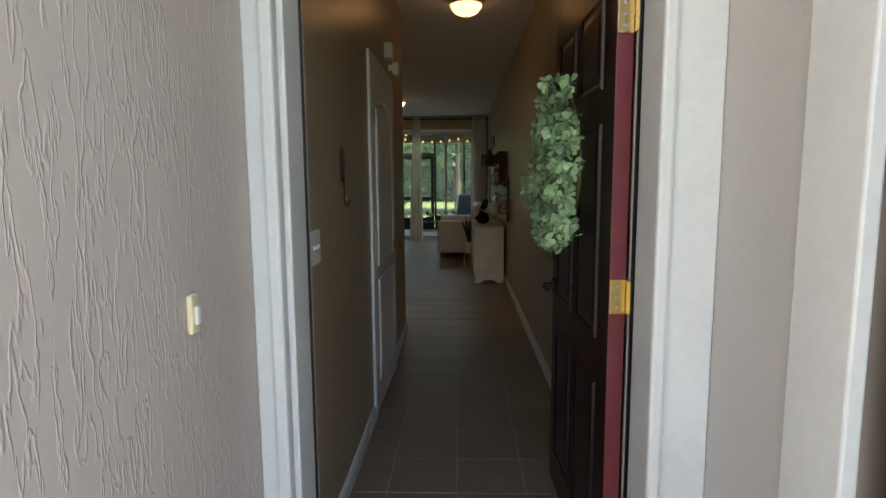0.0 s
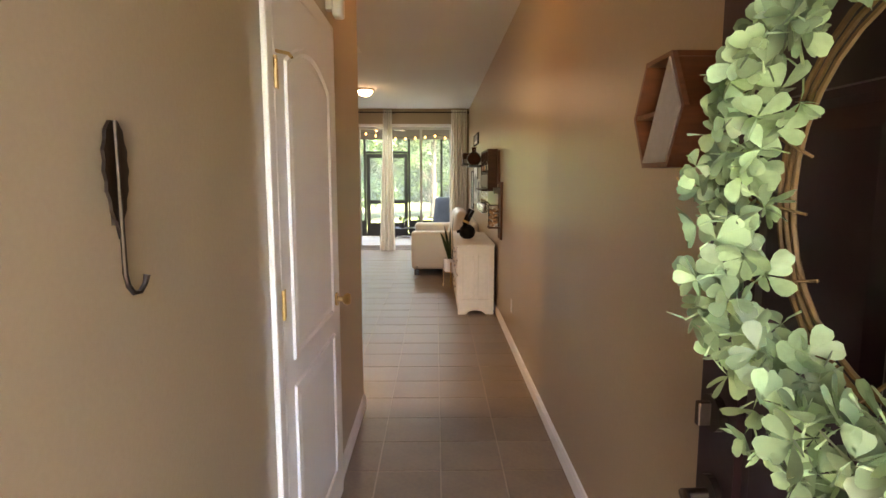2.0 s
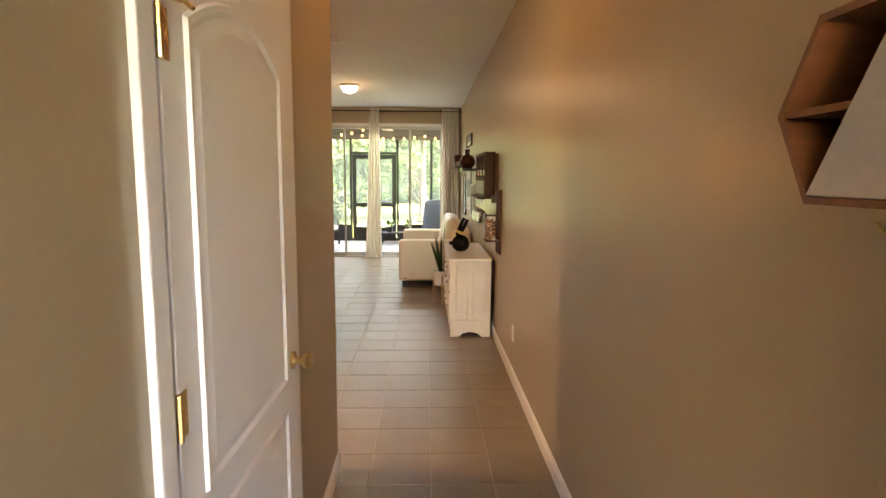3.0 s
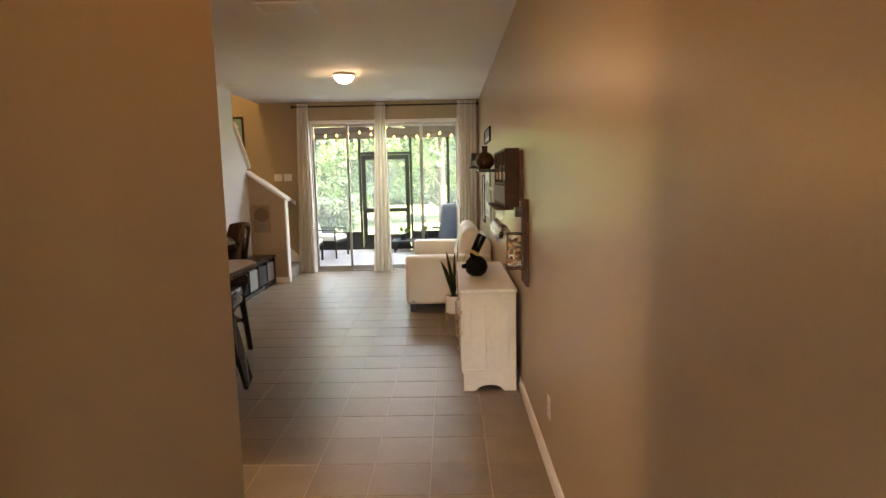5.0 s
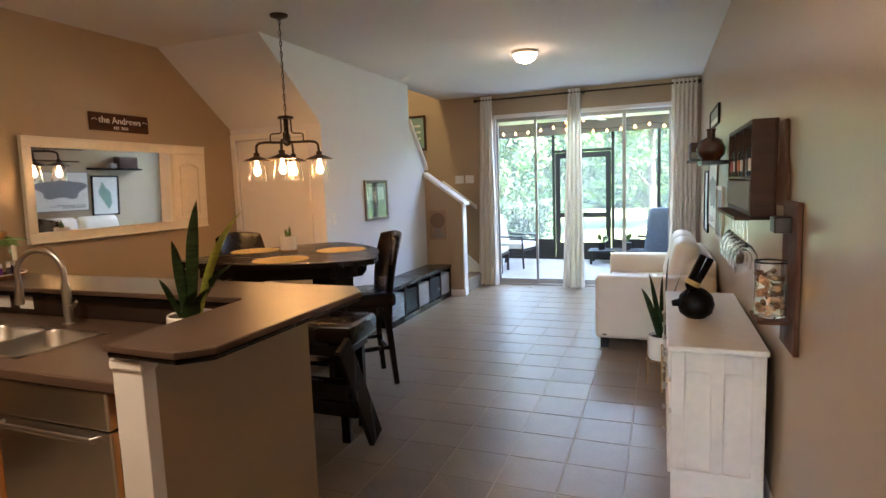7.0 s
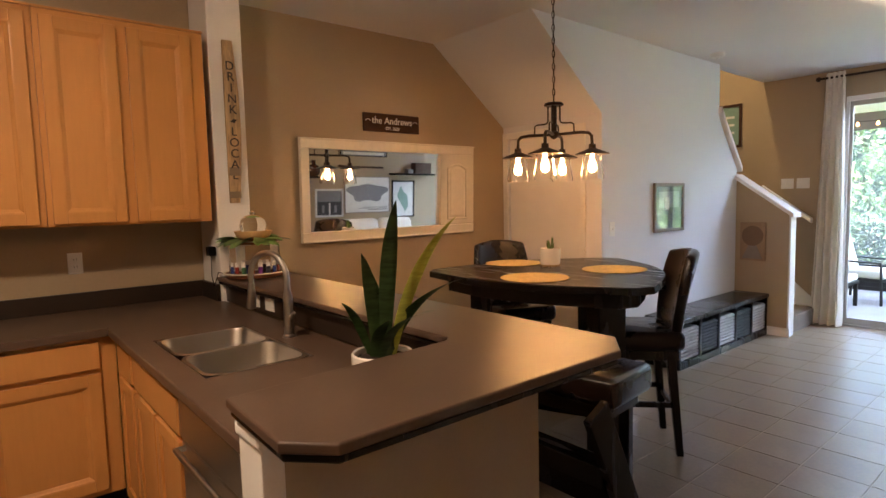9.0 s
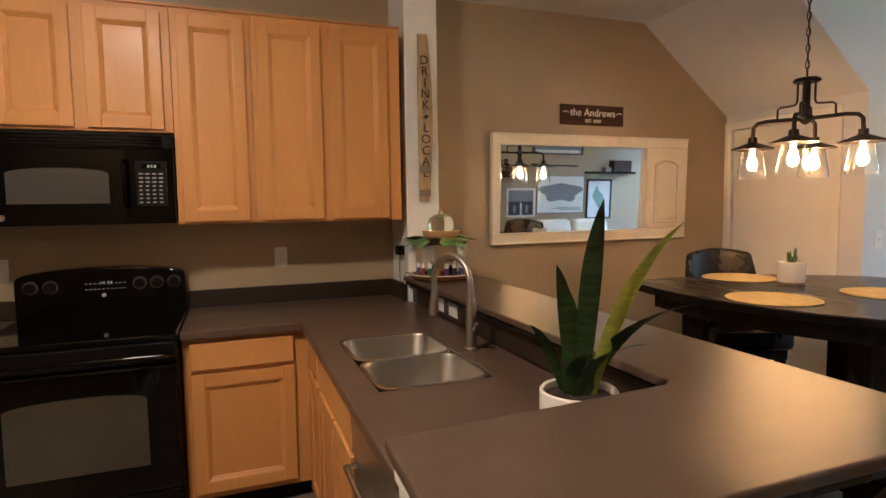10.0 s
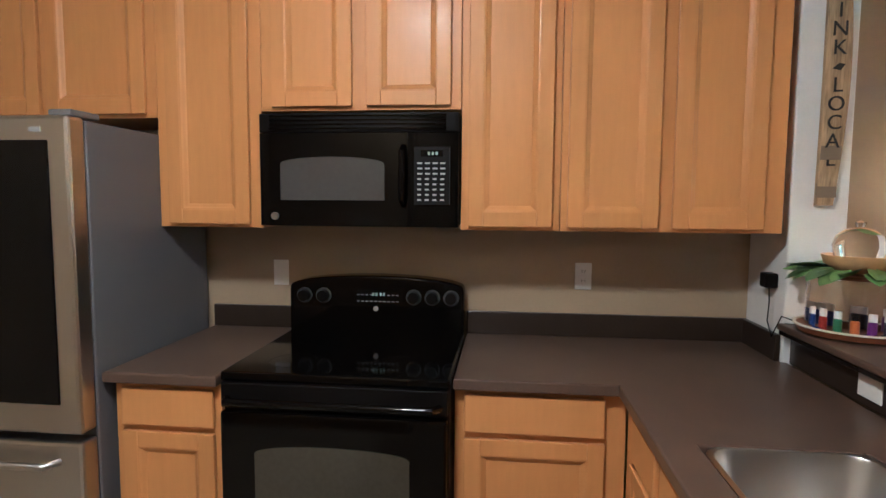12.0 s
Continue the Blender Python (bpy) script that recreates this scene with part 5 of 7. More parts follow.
def tri_outline(R, clip, bulge):
    pts = []
    for a0 in (-20, 100, 220):
        c = Vector((R * math.cos(radians(a0)), R * math.sin(radians(a0))))
        tang = Vector((-math.sin(radians(a0)), math.cos(radians(a0))))
        pts += [c - tang * clip, c + tang * clip]
        nx = Vector((R * math.cos(radians(a0 + 120)), R * math.sin(radians(a0 + 120))))
        t2 = Vector((-math.sin(radians(a0 + 120)), math.cos(radians(a0 + 120))))
        p, q = c + tang * clip, nx - t2 * clip
        out = Vector((math.cos(radians(a0 + 60)), math.sin(radians(a0 + 60))))
        pts += [p.lerp(q, i / 10) + out * bulge * math.sin(math.pi * i / 10) for i in range(1, 10)]
    return [(p.x, p.y) for p in pts]


part("tabletop", slab_edge(tri_outline(0.80, 0.055, 0.16), TZ - 0.04, TZ, 0.006), M_ESPRESSO, table)
part("apron", slab_edge(tri_outline(0.68, 0.05, 0.12), TZ - 0.125, TZ - 0.0405, 0.004), M_ESPRESSO, table)
for a0 in (-20, 100, 220):
    lg = bmesh.new()
    add_box(lg, 0.42, 0.54, -0.085, 0.085, 0.0, TZ - 0.126, 0.006)
    bmesh.ops.rotate(lg, cent=(0, 0, 0), matrix=Matrix.Rotation(radians(a0), 3, "Z"), verts=lg.verts[:])
    part("leg", lg, M_ESPRESSO, table)
part("lower_shelf", slab_edge(tri_outline(0.55, 0.06, 0.09), 0.28, 0.31, 0.004), M_ESPRESSO, table)

for x, y in ((-2.144, 8.585), (-2.73, 9.04), (-2.02, 9.17)):
    bm = lathe([(0, TZ + 0.0005), (0.19, TZ + 0.0005), (0.192, TZ + 0.003), (0.188, TZ + 0.005), (0, TZ + 0.005)], x, y, 40)
    solid("placemat", bm, M_STRAW, "round yellow woven straw placemat on the table", "placemat", "placemats on the table")
succ = thing("potted_succulent", "small succulent in a ribbed white pot on the table", "plant", (-2.44, 9.08, TZ))
part("pot", lathe([(0, 0.012), (0.062, 0.012), (0.066, 0.03), (0.066, 0.115), (0.06, 0.117), (0.058, 0.10), (0, 0.10)], 0, 0, 28), M_CERAMIC, succ, smooth=True)
part("saucer", lathe([(0, 0), (0.066, 0), (0.069, 0.011), (0, 0.011)], 0, 0, 28), M_STAVE, succ, "pale wooden saucer")
part("soil", lathe([(0, 0.104), (0.057, 0.102)], 0, 0, 20), M_SOIL, succ)
for i in range(11):
    a = i * 2.4
    lf = leaf_blade(0.05 + 0.02 * (i % 3), 0.008, 0.3)
    bmesh.ops.transform(lf, matrix=pose(0.012 * math.cos(a), 0.012 * math.sin(a), 0.102, 48 + 3 * i, 0, math.degrees(a)), verts=lf.verts[:])
    part("leaf", lf, LEAFM, succ)


def bar_chair(at, turn, label):
    """Counter chair: padded seat, curved wing back, square splayed legs; faces local -y."""
    ob = thing("counter_chair", label, "chair", at, group="leather counter chairs", turn=turn)
    bm = box(-0.23, 0.23, -0.22, 0.2, 0.60, 0.71, 0.035, 4)
    part("seat", bm, M_LEATHER, ob, smooth=True)
    bm = bmesh.new()
    rows = []
    for j in range(11):
        v = j / 10
        z = 0.66 + 0.465 * v
        half = 0.20 + 0.035 * math.sin(v * math.pi * 0.9)
        row = []
        for i in range(13):
            u = i / 12 * 2 - 1
            lean = 0.20 + 0.07 * v + 0.05 * v * v
            row.append(bm.verts.new((half * u, lean - 0.055 * u * u * (0.4 + v), z + (0.02 * (1 - u * u) if j == 10 else 0))))
        rows.append(row)
    for a, b in zip(rows, rows[1:]):
        for i in range(12):
            bm.faces.new((a[i], a[i + 1], b[i + 1], b[i]))
    bmesh.ops.recalc_face_normals(bm, faces=bm.faces[:])
    bmesh.ops.solidify(bm, geom=bm.faces[:], thickness=0.055)
    es = [e for e in bm.edges if e.calc_face_angle(0) > 0.9]
    bmesh.ops.bevel(bm, geom=es, offset=0.02, segments=3, affect="EDGES", profile=0.5)
    part("backrest", bm, M_LEATHER, ob, smooth=True)
    part("apron", box(-0.2, 0.2, -0.19, 0.17, 0.545, 0.603, 0.004), M_ESPRESSO, ob)
    for sx in (-1, 1):
        for sy in (-1, 1):
            dx, dy = 0.02 * sx, 0.05 if sy > 0 else -0.02
            bm = bmesh.new()
            tx, ty = 0.175 * sx, 0.15 * sy - (0.02 if sy > 0 else 0)
            for z, ox, oy, r in ((0.56, 0, 0, 0.024), (0.0, dx, dy, 0.018)):
                for ax, ay in ((-1, -1), (1, -1), (1, 1), (-1, 1)):
                    bm.verts.new((tx + ox + ax * r, ty + oy + ay * r, z))
            bm.verts.ensure_lookup_table()
            v = bm.verts
            for i in range(4):
                bm.faces.new((v[i], v[(i + 1) % 4], v[4 + (i + 1) % 4], v[4 + i]))
            bm.faces.new([v[0], v[1], v[2], v[3]])
            bm.faces.new([v[7], v[6], v[5], v[4]])
            bmesh.ops.recalc_face_normals(bm, faces=bm.faces[:])
            bmesh.ops.bevel(bm, geom=bm.edges[:], offset=0.003, segments=1, affect="EDGES")
            part("leg", bm, M_ESPRESSO, ob)
    for b in ((-0.17, 0.17, -0.17, -0.145, 0.20, 0.235), (-0.19, -0.165, -0.15, 0.15, 0.27, 0.30), (0.165, 0.19, -0.15, 0.15, 0.27, 0.30), (-0.17, 0.17, 0.15, 0.172, 0.24, 0.27)):
        part("stretcher", box(*b, 0.003), M_ESPRESSO, ob)
    return ob


bar_chair((-1.85, 9.18, 0), -48, "dark brown leather counter chair tucked at the table's open side")
bar_chair((-2.86, 9.18, 0), 70, "dark brown leather counter chair by the mirror wall")

bench = thing("padded_bench", "dark leather padded counter bench beside the bar", "bench", (-1.80, 8.25, 0), turn=6)
part("seat", box(-0.55, 0.46, -0.18, 0.18, 0.595, 0.725, 0.035, 4), M_LEATHER, bench, smooth=True)
part("apron", box(-0.42, 0.40, -0.15, 0.15, 0.53, 0.594, 0.004), M_ESPRESSO, bench)
for sx in (-0.39, 0.33):
    for sy in (-0.14, 0.10):
        part("leg", box(sx, sx + 0.05, sy, sy + 0.045, 0, 0.531, 0.004), M_ESPRESSO, bench)
for sy in (-0.13, 0.11):
    part("stretcher", box(-0.35, 0.34, sy, sy + 0.025, 0.2, 0.24, 0.003), M_ESPRESSO, bench)

# black A-frame step stool beside the bench
steps = thing("step_stool", "black wooden folding step stool beside the bar", "step stool", (-1.46, 7.95, 0))


def rail(x0, x1, ya, za, yb, zb, w):
    d = Vector((0, yb - ya, zb - za)).normalized()
    n = Vector((0, d.z, -d.y)) * w / 2
    a, b = Vector((0, ya, za)), Vector((0, yb, zb))
    return prism([((a + n).y, (a + n).z), ((b + n).y, (b + n).z), ((b - n).y, (b - n).z), ((a - n).y, (a - n).z)], x0, x1, "x", 0.003)


for x0 in (-1.285, -2.0):
    part("side_rail", rail(x0, x0 + 0.03, 8.215, 0.03, 7.905, 0.675, 0.125), M_ESPRESSO, steps, world_place=True)
for y, z in ((8.105, 0.26), (8.04, 0.385)):
    part("tread", box(-1.969, -1.286, y - 0.07, y + 0.035, z - 0.045, z + 0.04, 0.004), M_ESPRESSO, steps, world_place=True)
part("rear_leg", rail(-1.999, -1.971, 7.70, 0.03, 7.90, 0.62, 0.05), M_ESPRESSO, steps, world_place=True)

# storage bench with baskets along the stair wall
cub = thing("storage_bench", "black storage bench with woven basket drawers", "bench", (-2.5, 11.53, 0))
BX0, BX1, BYA, BYB, BH = -2.668, -2.345, 10.62, 12.43, 0.43
part("top", box(BX0, BX1 + 0.012, BYA, BYB, BH - 0.04, BH, 0.004), M_ESPRESSO, cub, world_place=True)
part("base", box(BX0, BX1, BYA, BYB, 0.0, 0.06, 0.003), M_ESPRESSO, cub, world_place=True)
part("back", box(BX0, BX0 + 0.012, BYA, BYB, 0.06, BH - 0.04), M_ESPRESSO, cub, world_place=True)
M_BASKETB = mat("black_woven_basket", (0.018, 0.018, 0.02), 0.7, var=0.4, scale=30, fine=90, bump=0.6, stretch=(1, 1, 3))
M_BASKETW = mat("grey_white_woven_basket", (0.42, 0.41, 0.4), 0.8, var=0.25, scale=30, fine=90, bump=0.6, stretch=(1, 1, 3))
n = 5
step = (BYB - BYA - 0.024) / n
for i in range(n + 1):
    yy = BYA + i * step
    part("divider", box(BX0 + 0.012, BX1 - 0.002, yy, yy + 0.024, 0.0605, BH - 0.0405), M_ESPRESSO, cub, world_place=True)
for i in range(n):
    ya, yb = BYA + i * step + 0.032, BYA + (i + 1) * step - 0.008
    mB = M_BASKETW if i % 2 == 0 else M_BASKETB
    bk = thing("basket", "grey-white woven basket in the storage bench" if i % 2 == 0 else "black woven basket in the storage bench", "basket", (-2.5, (ya + yb) / 2, 0.062), group="baskets in the storage bench")
    part("body", box(BX0 + 0.02, BX1 - 0.02, ya, yb, 0.062, 0.335, 0.01), mB, bk, world_place=True)
    for k in range(9):
        z = 0.075 + k * 0.029
        part("weave_band", box(BX1 - 0.0205, BX1 - 0.008, ya + 0.004, yb - 0.004, z, z + 0.019, 0.005), mB, bk, world_place=True)


def framed(name, place, n, w, h, frame_m, mat_m, label, marks=(), fw2=0.02, depth=0.022):
    """A framed flat picture; n as for plate(); marks: (material, x0, x1, z0, z1) in shares of the picture."""
    rot = {"x+": 0, "y+": 90, "x-": 180, "y-": -90}[n]
    ob = thing(name, label, "picture", place, turn=rot)
    part("print", box(0.002, 0.010, -w / 2 + fw2, w / 2 - fw2, fw2, h - fw2), mat_m, ob)
    for a, b, c, d in ((-w / 2, w / 2, 0, fw2), (-w / 2, w / 2, h - fw2, h), (-w / 2, -w / 2 + fw2, fw2, h - fw2), (w / 2 - fw2, w / 2, fw2, h - fw2)):
        part("frame_bar", box(0.001, depth, a, b, c, d, 0.002), frame_m, ob)
    for i, (m, x0, x1, z0, z1) in enumerate(marks):
        iw, ih = w - 2 * fw2, h - 2 * fw2
        part("picture_shape", box(0.0102, 0.0108 + 0.0003 * i, -iw / 2 + iw * x0, -iw / 2 + iw * x1, fw2 + ih * z0, fw2 + ih * z1), m, ob)
    return ob


PAPER = tone("white_print_paper", (0.66, 0.65, 0.62), 0.5)
GREYP = tone("grey_print_ink", (0.2, 0.2, 0.21), 0.5)
DARKP = tone("dark_print_ink", (0.035, 0.035, 0.04), 0.5)
SEAGREEN = tone("pale_green_print_ink", (0.2, 0.32, 0.26), 0.5)
GREYW = tone("grey_washed_wood", (0.22, 0.19, 0.17), 0.6)

# the white shape paints the window's bright reflection onto the dark print
pic = framed("framed_picture", (-2.684, 11.03, 1.135), "x+", 0.52, 0.435, GREYW, DARKP, "glazed dark picture in a grey wooden frame on the white wall", [(GREYP, 0.12, 0.88, 0.5, 0.88), (PAPER, 0.3, 0.5, 0.45, 0.75)], 0.03)
gl = part("glazing", box(0.012, 0.015, -0.228, 0.228, 0.032, 0.403), M_GLASS, pic, "reflecting glass")
gl.visible_shadow = False
plate("light_switch", -2.685, 10.15, 1.20, "x+", "white light switch on the white wall", toggles=1)
art = thing("canvas_art", "square tan board with a dark round painted shape", "wall art", (-2.505, 12.447, 0.76))
part("board", box(-0.125, 0.125, -0.018, 0, 0, 0.40, 0.004), mat("tan_board", (0.3, 0.2, 0.12), 0.7, var=0.15), art)
bm = bmesh.new()
add_tube(bm, [(0.0, -0.0185, 0.26), (0.0, -0.024, 0.26)], 0.105, 24)
part("round_shape", bm, tone("brown_painted_shape", (0.16, 0.1, 0.06), 0.7), art)
part("lower_shape", prism([(-0.1, 0.02), (0.1, 0.02), (0.035, 0.17), (-0.035, 0.17)], -0.022, -0.0185, "y"), GREYW, art)
plate("light_switch", -2.52, BY, 1.56, "y-", "white double light switch by the stairs", toggles=2, w=0.13)
plate("light_switch", -2.36, BY, 1.56, "y-", "white double light switch by the stairs", toggles=2, w=0.13)
framed("framed_picture", (-3.2, BY - 0.001, 2.02), "y-", 0.34, 0.52, M_DARKWOOD, SEAGREEN, "dark framed print in the stairwell", [(PAPER, 0.2, 0.8, 0.3, 0.36), (PAPER, 0.2, 0.8, 0.5, 0.56), (PAPER, 0.2, 0.8, 0.7, 0.76)], 0.03)

# ---- living room ----
# sideboard: front faces west, ends are panelled
side = thing("sideboard", "worn cream painted sideboard with panelled end and arched foot", "sideboard", (0.52, 8.70, 0))
DX0, DX1, DY0, DY1, DH = 0.335, 0.712, 8.075, 9.33, 0.745
part("top", box(DX0 - 0.02, DX1 + 0.008, DY0 - 0.025, DY1 + 0.02, DH - 0.026, DH, 0.008, 3), M_CREAMPAINT, side, world_place=True)
part("body", box(DX0 + 0.004, DX1, DY0 + 0.018, DY1, 0.10, DH - 0.0265), M_CREAMPAINT, side, world_place=True)
for a, b in ((DX0, DX0 + 0.055), (DX1 - 0.055, DX1), (0.497, 0.55)):
    part("end_stile", box(a, b, DY0, DY0 + 0.0178, 0.16, DH - 0.027, 0.004), M_CREAMPAINT, side, world_place=True)
part("end_rail", box(DX0 + 0.055, DX1 - 0.055, DY0 + 0.001, DY0 + 0.0178, DH - 0.12, DH - 0.027, 0.003), M_CREAMPAINT, side, world_place=True)
foot = [(DX0, 0), (DX0 + 0.085, 0)] + [(DX0 + 0.085 + 0.207 * i / 8, 0.045 * math.sin(math.pi * i / 8) ** 0.5) for i in range(1, 8)] + [(DX1 - 0.085, 0), (DX1, 0), (DX1, 0.159), (DX0, 0.159)]
part("end_foot", prism(foot, DY0, DY0 + 0.0178, "y", 0.002), M_CREAMPAINT, side, world_place=True)
part("far_foot", box(DX0, DX1, DY1 - 0.02, DY1 - 0.002, 0, 0.10), M_CREAMPAINT, side, world_place=True)
part("front_plinth", box(DX0 + 0.006, DX0 + 0.024, DY0 + 0.0185, DY1 - 0.021, 0.0, 0.099), M_CREAMPAINT, side, world_place=True)
for j, (z0, z1) in enumerate(((0.12, 0.41), (0.43, 0.56), (0.58, 0.705))):
    for i in range(2):
        ya = DY0 + 0.04 + i * 0.6
        dr = part("drawer", box(DX0 - 0.014, DX0 + 0.0035, ya, ya + 0.58, z0, z1, 0.005), M_CREAMPAINT, side, world_place=True)
        for yy in (ya + 0.14, ya + 0.44):
            part("knob", tube([(DX0 - 0.014, yy, (z0 + z1) / 2), (DX0 - 0.022, yy, (z0 + z1) / 2), (DX0 - 0.032, yy, (z0 + z1) / 2), (DX0 - 0.038, yy, (z0 + z1) / 2)], [0.006, 0.008, 0.014, 0.009], 12), M_STEEL, dr, "round metal knob", world_place=True)

# bottle holder and bottle
hold = solid("bottle_holder", lathe([(0, 0), (0.045, 0.002), (0.08, 0.03), (0.092, 0.075), (0.08, 0.12), (0.05, 0.15), (0.03, 0.16), (0, 0.162)], 0.46, 8.62, 24), M_BLACK, "round black ceramic bottle holder on the sideboard", "bottle holder", smooth=True)
hold.location.z = DH
bot = thing("wine_bottle", "dark wine bottle with pale label leaning in the holder", "bottle", (0.46, 8.62, DH + 0.03))
ax = Vector((0.13, 0.02, 0.27)).normalized()
b0 = Vector((0.40, 8.58, DH + 0.10))
part("body", tube([b0 + ax * a for a in (0, 0.01, 0.06, 0.08, 0.17, 0.172, 0.25, 0.255)], [0.012, 0.015, 0.016, 0.034, 0.037, 0.0375, 0.0375, 0.03], 18), M_BLACKGLOSS, bot, smooth=True, world_place=True)
part("label", tube([b0 + ax * 0.09, b0 + ax * 0.115], 0.0382, 18), M_STRAW, bot, "narrow straw-coloured label", world_place=True)
part("snout", tube([(0.385, 8.60, DH + 0.085), (0.345, 8.59, DH + 0.08)], [0.022, 0.016], 10), M_BLACK, bot, "short black spout", world_place=True)

# plant on a stand between sideboard and sofa
ps = thing("plant_stand", "cream pot holder on slim dark legs", "plant stand", (0.30, 9.60, 0))
for k in range(3):
    a = radians(30 + 120 * k)
    part("leg", tube([(0.115 * math.cos(a), 0.115 * math.sin(a), 0), (0.105 * math.cos(a), 0.105 * math.sin(a), 0.34)], 0.008, 8), M_STAVE, ps)
part("ring", lathe([(0.098, 0.20), (0.11, 0.20), (0.11, 0.212), (0.098, 0.212)], 0, 0, 28), M_STAVE, ps)
part("plate", lathe([(0, 0.205), (0.0975, 0.205), (0.0975, 0.21), (0, 0.21)], 0, 0, 28), M_STAVE, ps)
snake_plant((0.30, 9.60, 0.211), [(0, 0, -0.09, -0.04, 0.62, 0.045, M_SNAKE, 0.03), (0.02, 0, 0.04, 0.05, 0.72, 0.048, M_SNAKE, 0.0), (0.02, 0.02, 0.13, 0.05, 0.62, 0.045, M_SNAKE, -0.02), (-0.02, -0.02, -0.14, -0.10, 0.52, 0.04, M_SNAKE, 0.04), (0, 0.02, 0.0, 0.12, 0.58, 0.026, M_SNAKE, 0.02)], 0.095, 0.17, "snake plant in a white pot on a stand beside the sideboard")

sofa = thing("sofa", "cream leather loveseat with rounded back cushions", "sofa", (0.25, 11.35, 0))
part("base", box(-0.22, 0.72, 10.66, 12.04, 0.09, 0.30, 0.02, 3), M_WHITELEATHER, sofa, smooth=True, world_place=True)
for ya, yb, lab in ((10.45, 10.665, "near"), (12.035, 12.25, "far")):
    part("arm", box(-0.255, 0.72, ya, yb, 0.09, 0.645, 0.045, 4), M_WHITELEATHER, sofa, smooth=True, world_place=True)
part("back", box(0.47, 0.735, 10.67, 12.03, 0.25, 0.78, 0.06, 4), M_WHITELEATHER, sofa, smooth=True, world_place=True)
for ya in (10.675, 11.355):
    part("seat_cushion", box(-0.245, 0.50, ya, ya + 0.67, 0.285, 0.455, 0.045, 4), M_WHITELEATHER, sofa, smooth=True, world_place=True)
    bm = box(-0.11, 0.11, -0.325, 0.325, -0.26, 0.26, 0.09, 5)
    bmesh.ops.transform(bm, matrix=pose(0.46, ya + 0.335, 0.67, 0, 14, 0), verts=bm.verts[:])
    part("back_cushion", bm, M_WHITELEATHER, sofa, smooth=True, world_place=True)
for xx in (-0.21, 0.62):
    for yy in (10.48, 12.15):
        part("foot", box(xx, xx + 0.07, yy, yy + 0.07, 0, 0.0905, 0.006), M_ESPRESSO, sofa, world_place=True)
part("tag", box(-0.19, -0.155, 10.448, 10.4502, 0.125, 0.135), M_ESPRESSO, sofa, "small dark leather tag", world_place=True)

# ---- things on the east wall ----
EX = WX1 - 0.001
rackb = thing("wall_rack", "rust-brown wall board with a ledge for a jar", "wall rack", (EX, 7.83, 0.83))
part("board", box(EX - 0.018, EX, 7.70, 7.95, 0.83, 1.385, 0.003), M_RACKWOOD, rackb, world_place=True)
part("ledge", box(EX - 0.13, EX - 0.0185, 7.74, 7.92, 0.935, 0.95, 0.003), M_RACKWOOD, rackb, world_place=True)
part("clip", box(EX - 0.075, EX - 0.0185, 7.78, 7.87, 1.27, 1.33, 0.004), M_BRONZE, rackb, world_place=True)
jar = thing("cork_jar", "clear glass jar filled with wine corks", "jar", (EX - 0.075, 7.83, 0.951))
g = part("glass", lathe([(0, 0.0), (0.052, 0.0), (0.054, 0.004), (0.054, 0.21), (0.0525, 0.21), (0.0525, 0.006), (0, 0.005)], 0, 0, 24), M_GLASS, jar, "clear glass", smooth=True)
g.visible_shadow = False
part("wire_rim", lathe([(0.0535, 0.205), (0.0565, 0.205), (0.0565, 0.212), (0.0535, 0.212)], 0, 0, 24), M_BRONZE, jar)
M_CORK = mat("wine_cork", (0.36, 0.2, 0.1), 0.8, var=0.4, scale=30, fine=120, bump=0.4, rand=0.5)
cork = mesh_of("cork", lathe([(0, -0.019), (0.01, -0.019), (0.0105, 0), (0.01, 0.019), (0, 0.019)], 0, 0, 8), M_CORK)
for i in range(34):
    ob = new("cork", cork)
    ob.parent = jar
    a, r = random.uniform(0, 6.28), 0.036 * math.sqrt(random.random())
    ob.matrix_basis = pose(r * math.cos(a), r * math.sin(a), 0.02 + 0.15 * i / 34, random.uniform(40, 140), random.uniform(0, 360), random.uniform(0, 360))
paddle = thing("serving_board", "tall rust-brown paddle board hung on the wall", "board", (EX, 8.03, 1.33))
pp = [(7.93, 1.36), (8.12, 1.36), (8.12, 1.50), (8.08, 1.56), (8.07, 1.70), (7.98, 1.70), (7.97, 1.56), (7.93, 1.50)]
part("board", prism(pp, EX - 0.016, EX, "x", 0.004), M_RACKWOOD, paddle, world_place=True)

rack = thing("wine_shelf", "dark wooden wall wine shelf with open bays", "shelf", (EX, 8.64, 1.305))
RY0, RY1, RD = 8.20, 9.10, 0.10
for nm, b in (("side", (EX - RD, EX - 0.012, RY0, RY0 + 0.02, 1.305, 1.725)), ("side", (EX - RD, EX - 0.012, RY1 - 0.02, RY1, 1.305, 1.725)),
              ("top", (EX - RD, EX - 0.012, RY0 + 0.02, RY1 - 0.02, 1.705, 1.725)), ("bottom", (EX - RD, EX - 0.012, RY0 + 0.02, RY1 - 0.02, 1.305, 1.325)),
              ("shelf", (EX - RD, EX - 0.012, RY0 + 0.02, RY1 - 0.02, 1.465, 1.48)), ("back", (EX - 0.0118, EX, RY0, RY1, 1.305, 1.725)),
              ("divider", (EX - RD, EX - 0.012, 8.475, 8.49, 1.48, 1.705)), ("divider", (EX - RD, EX - 0.012, 8.785, 8.80, 1.48, 1.705))):
    part(nm, box(*b, 0.002), M_DARKWOOD, rack, world_place=True)
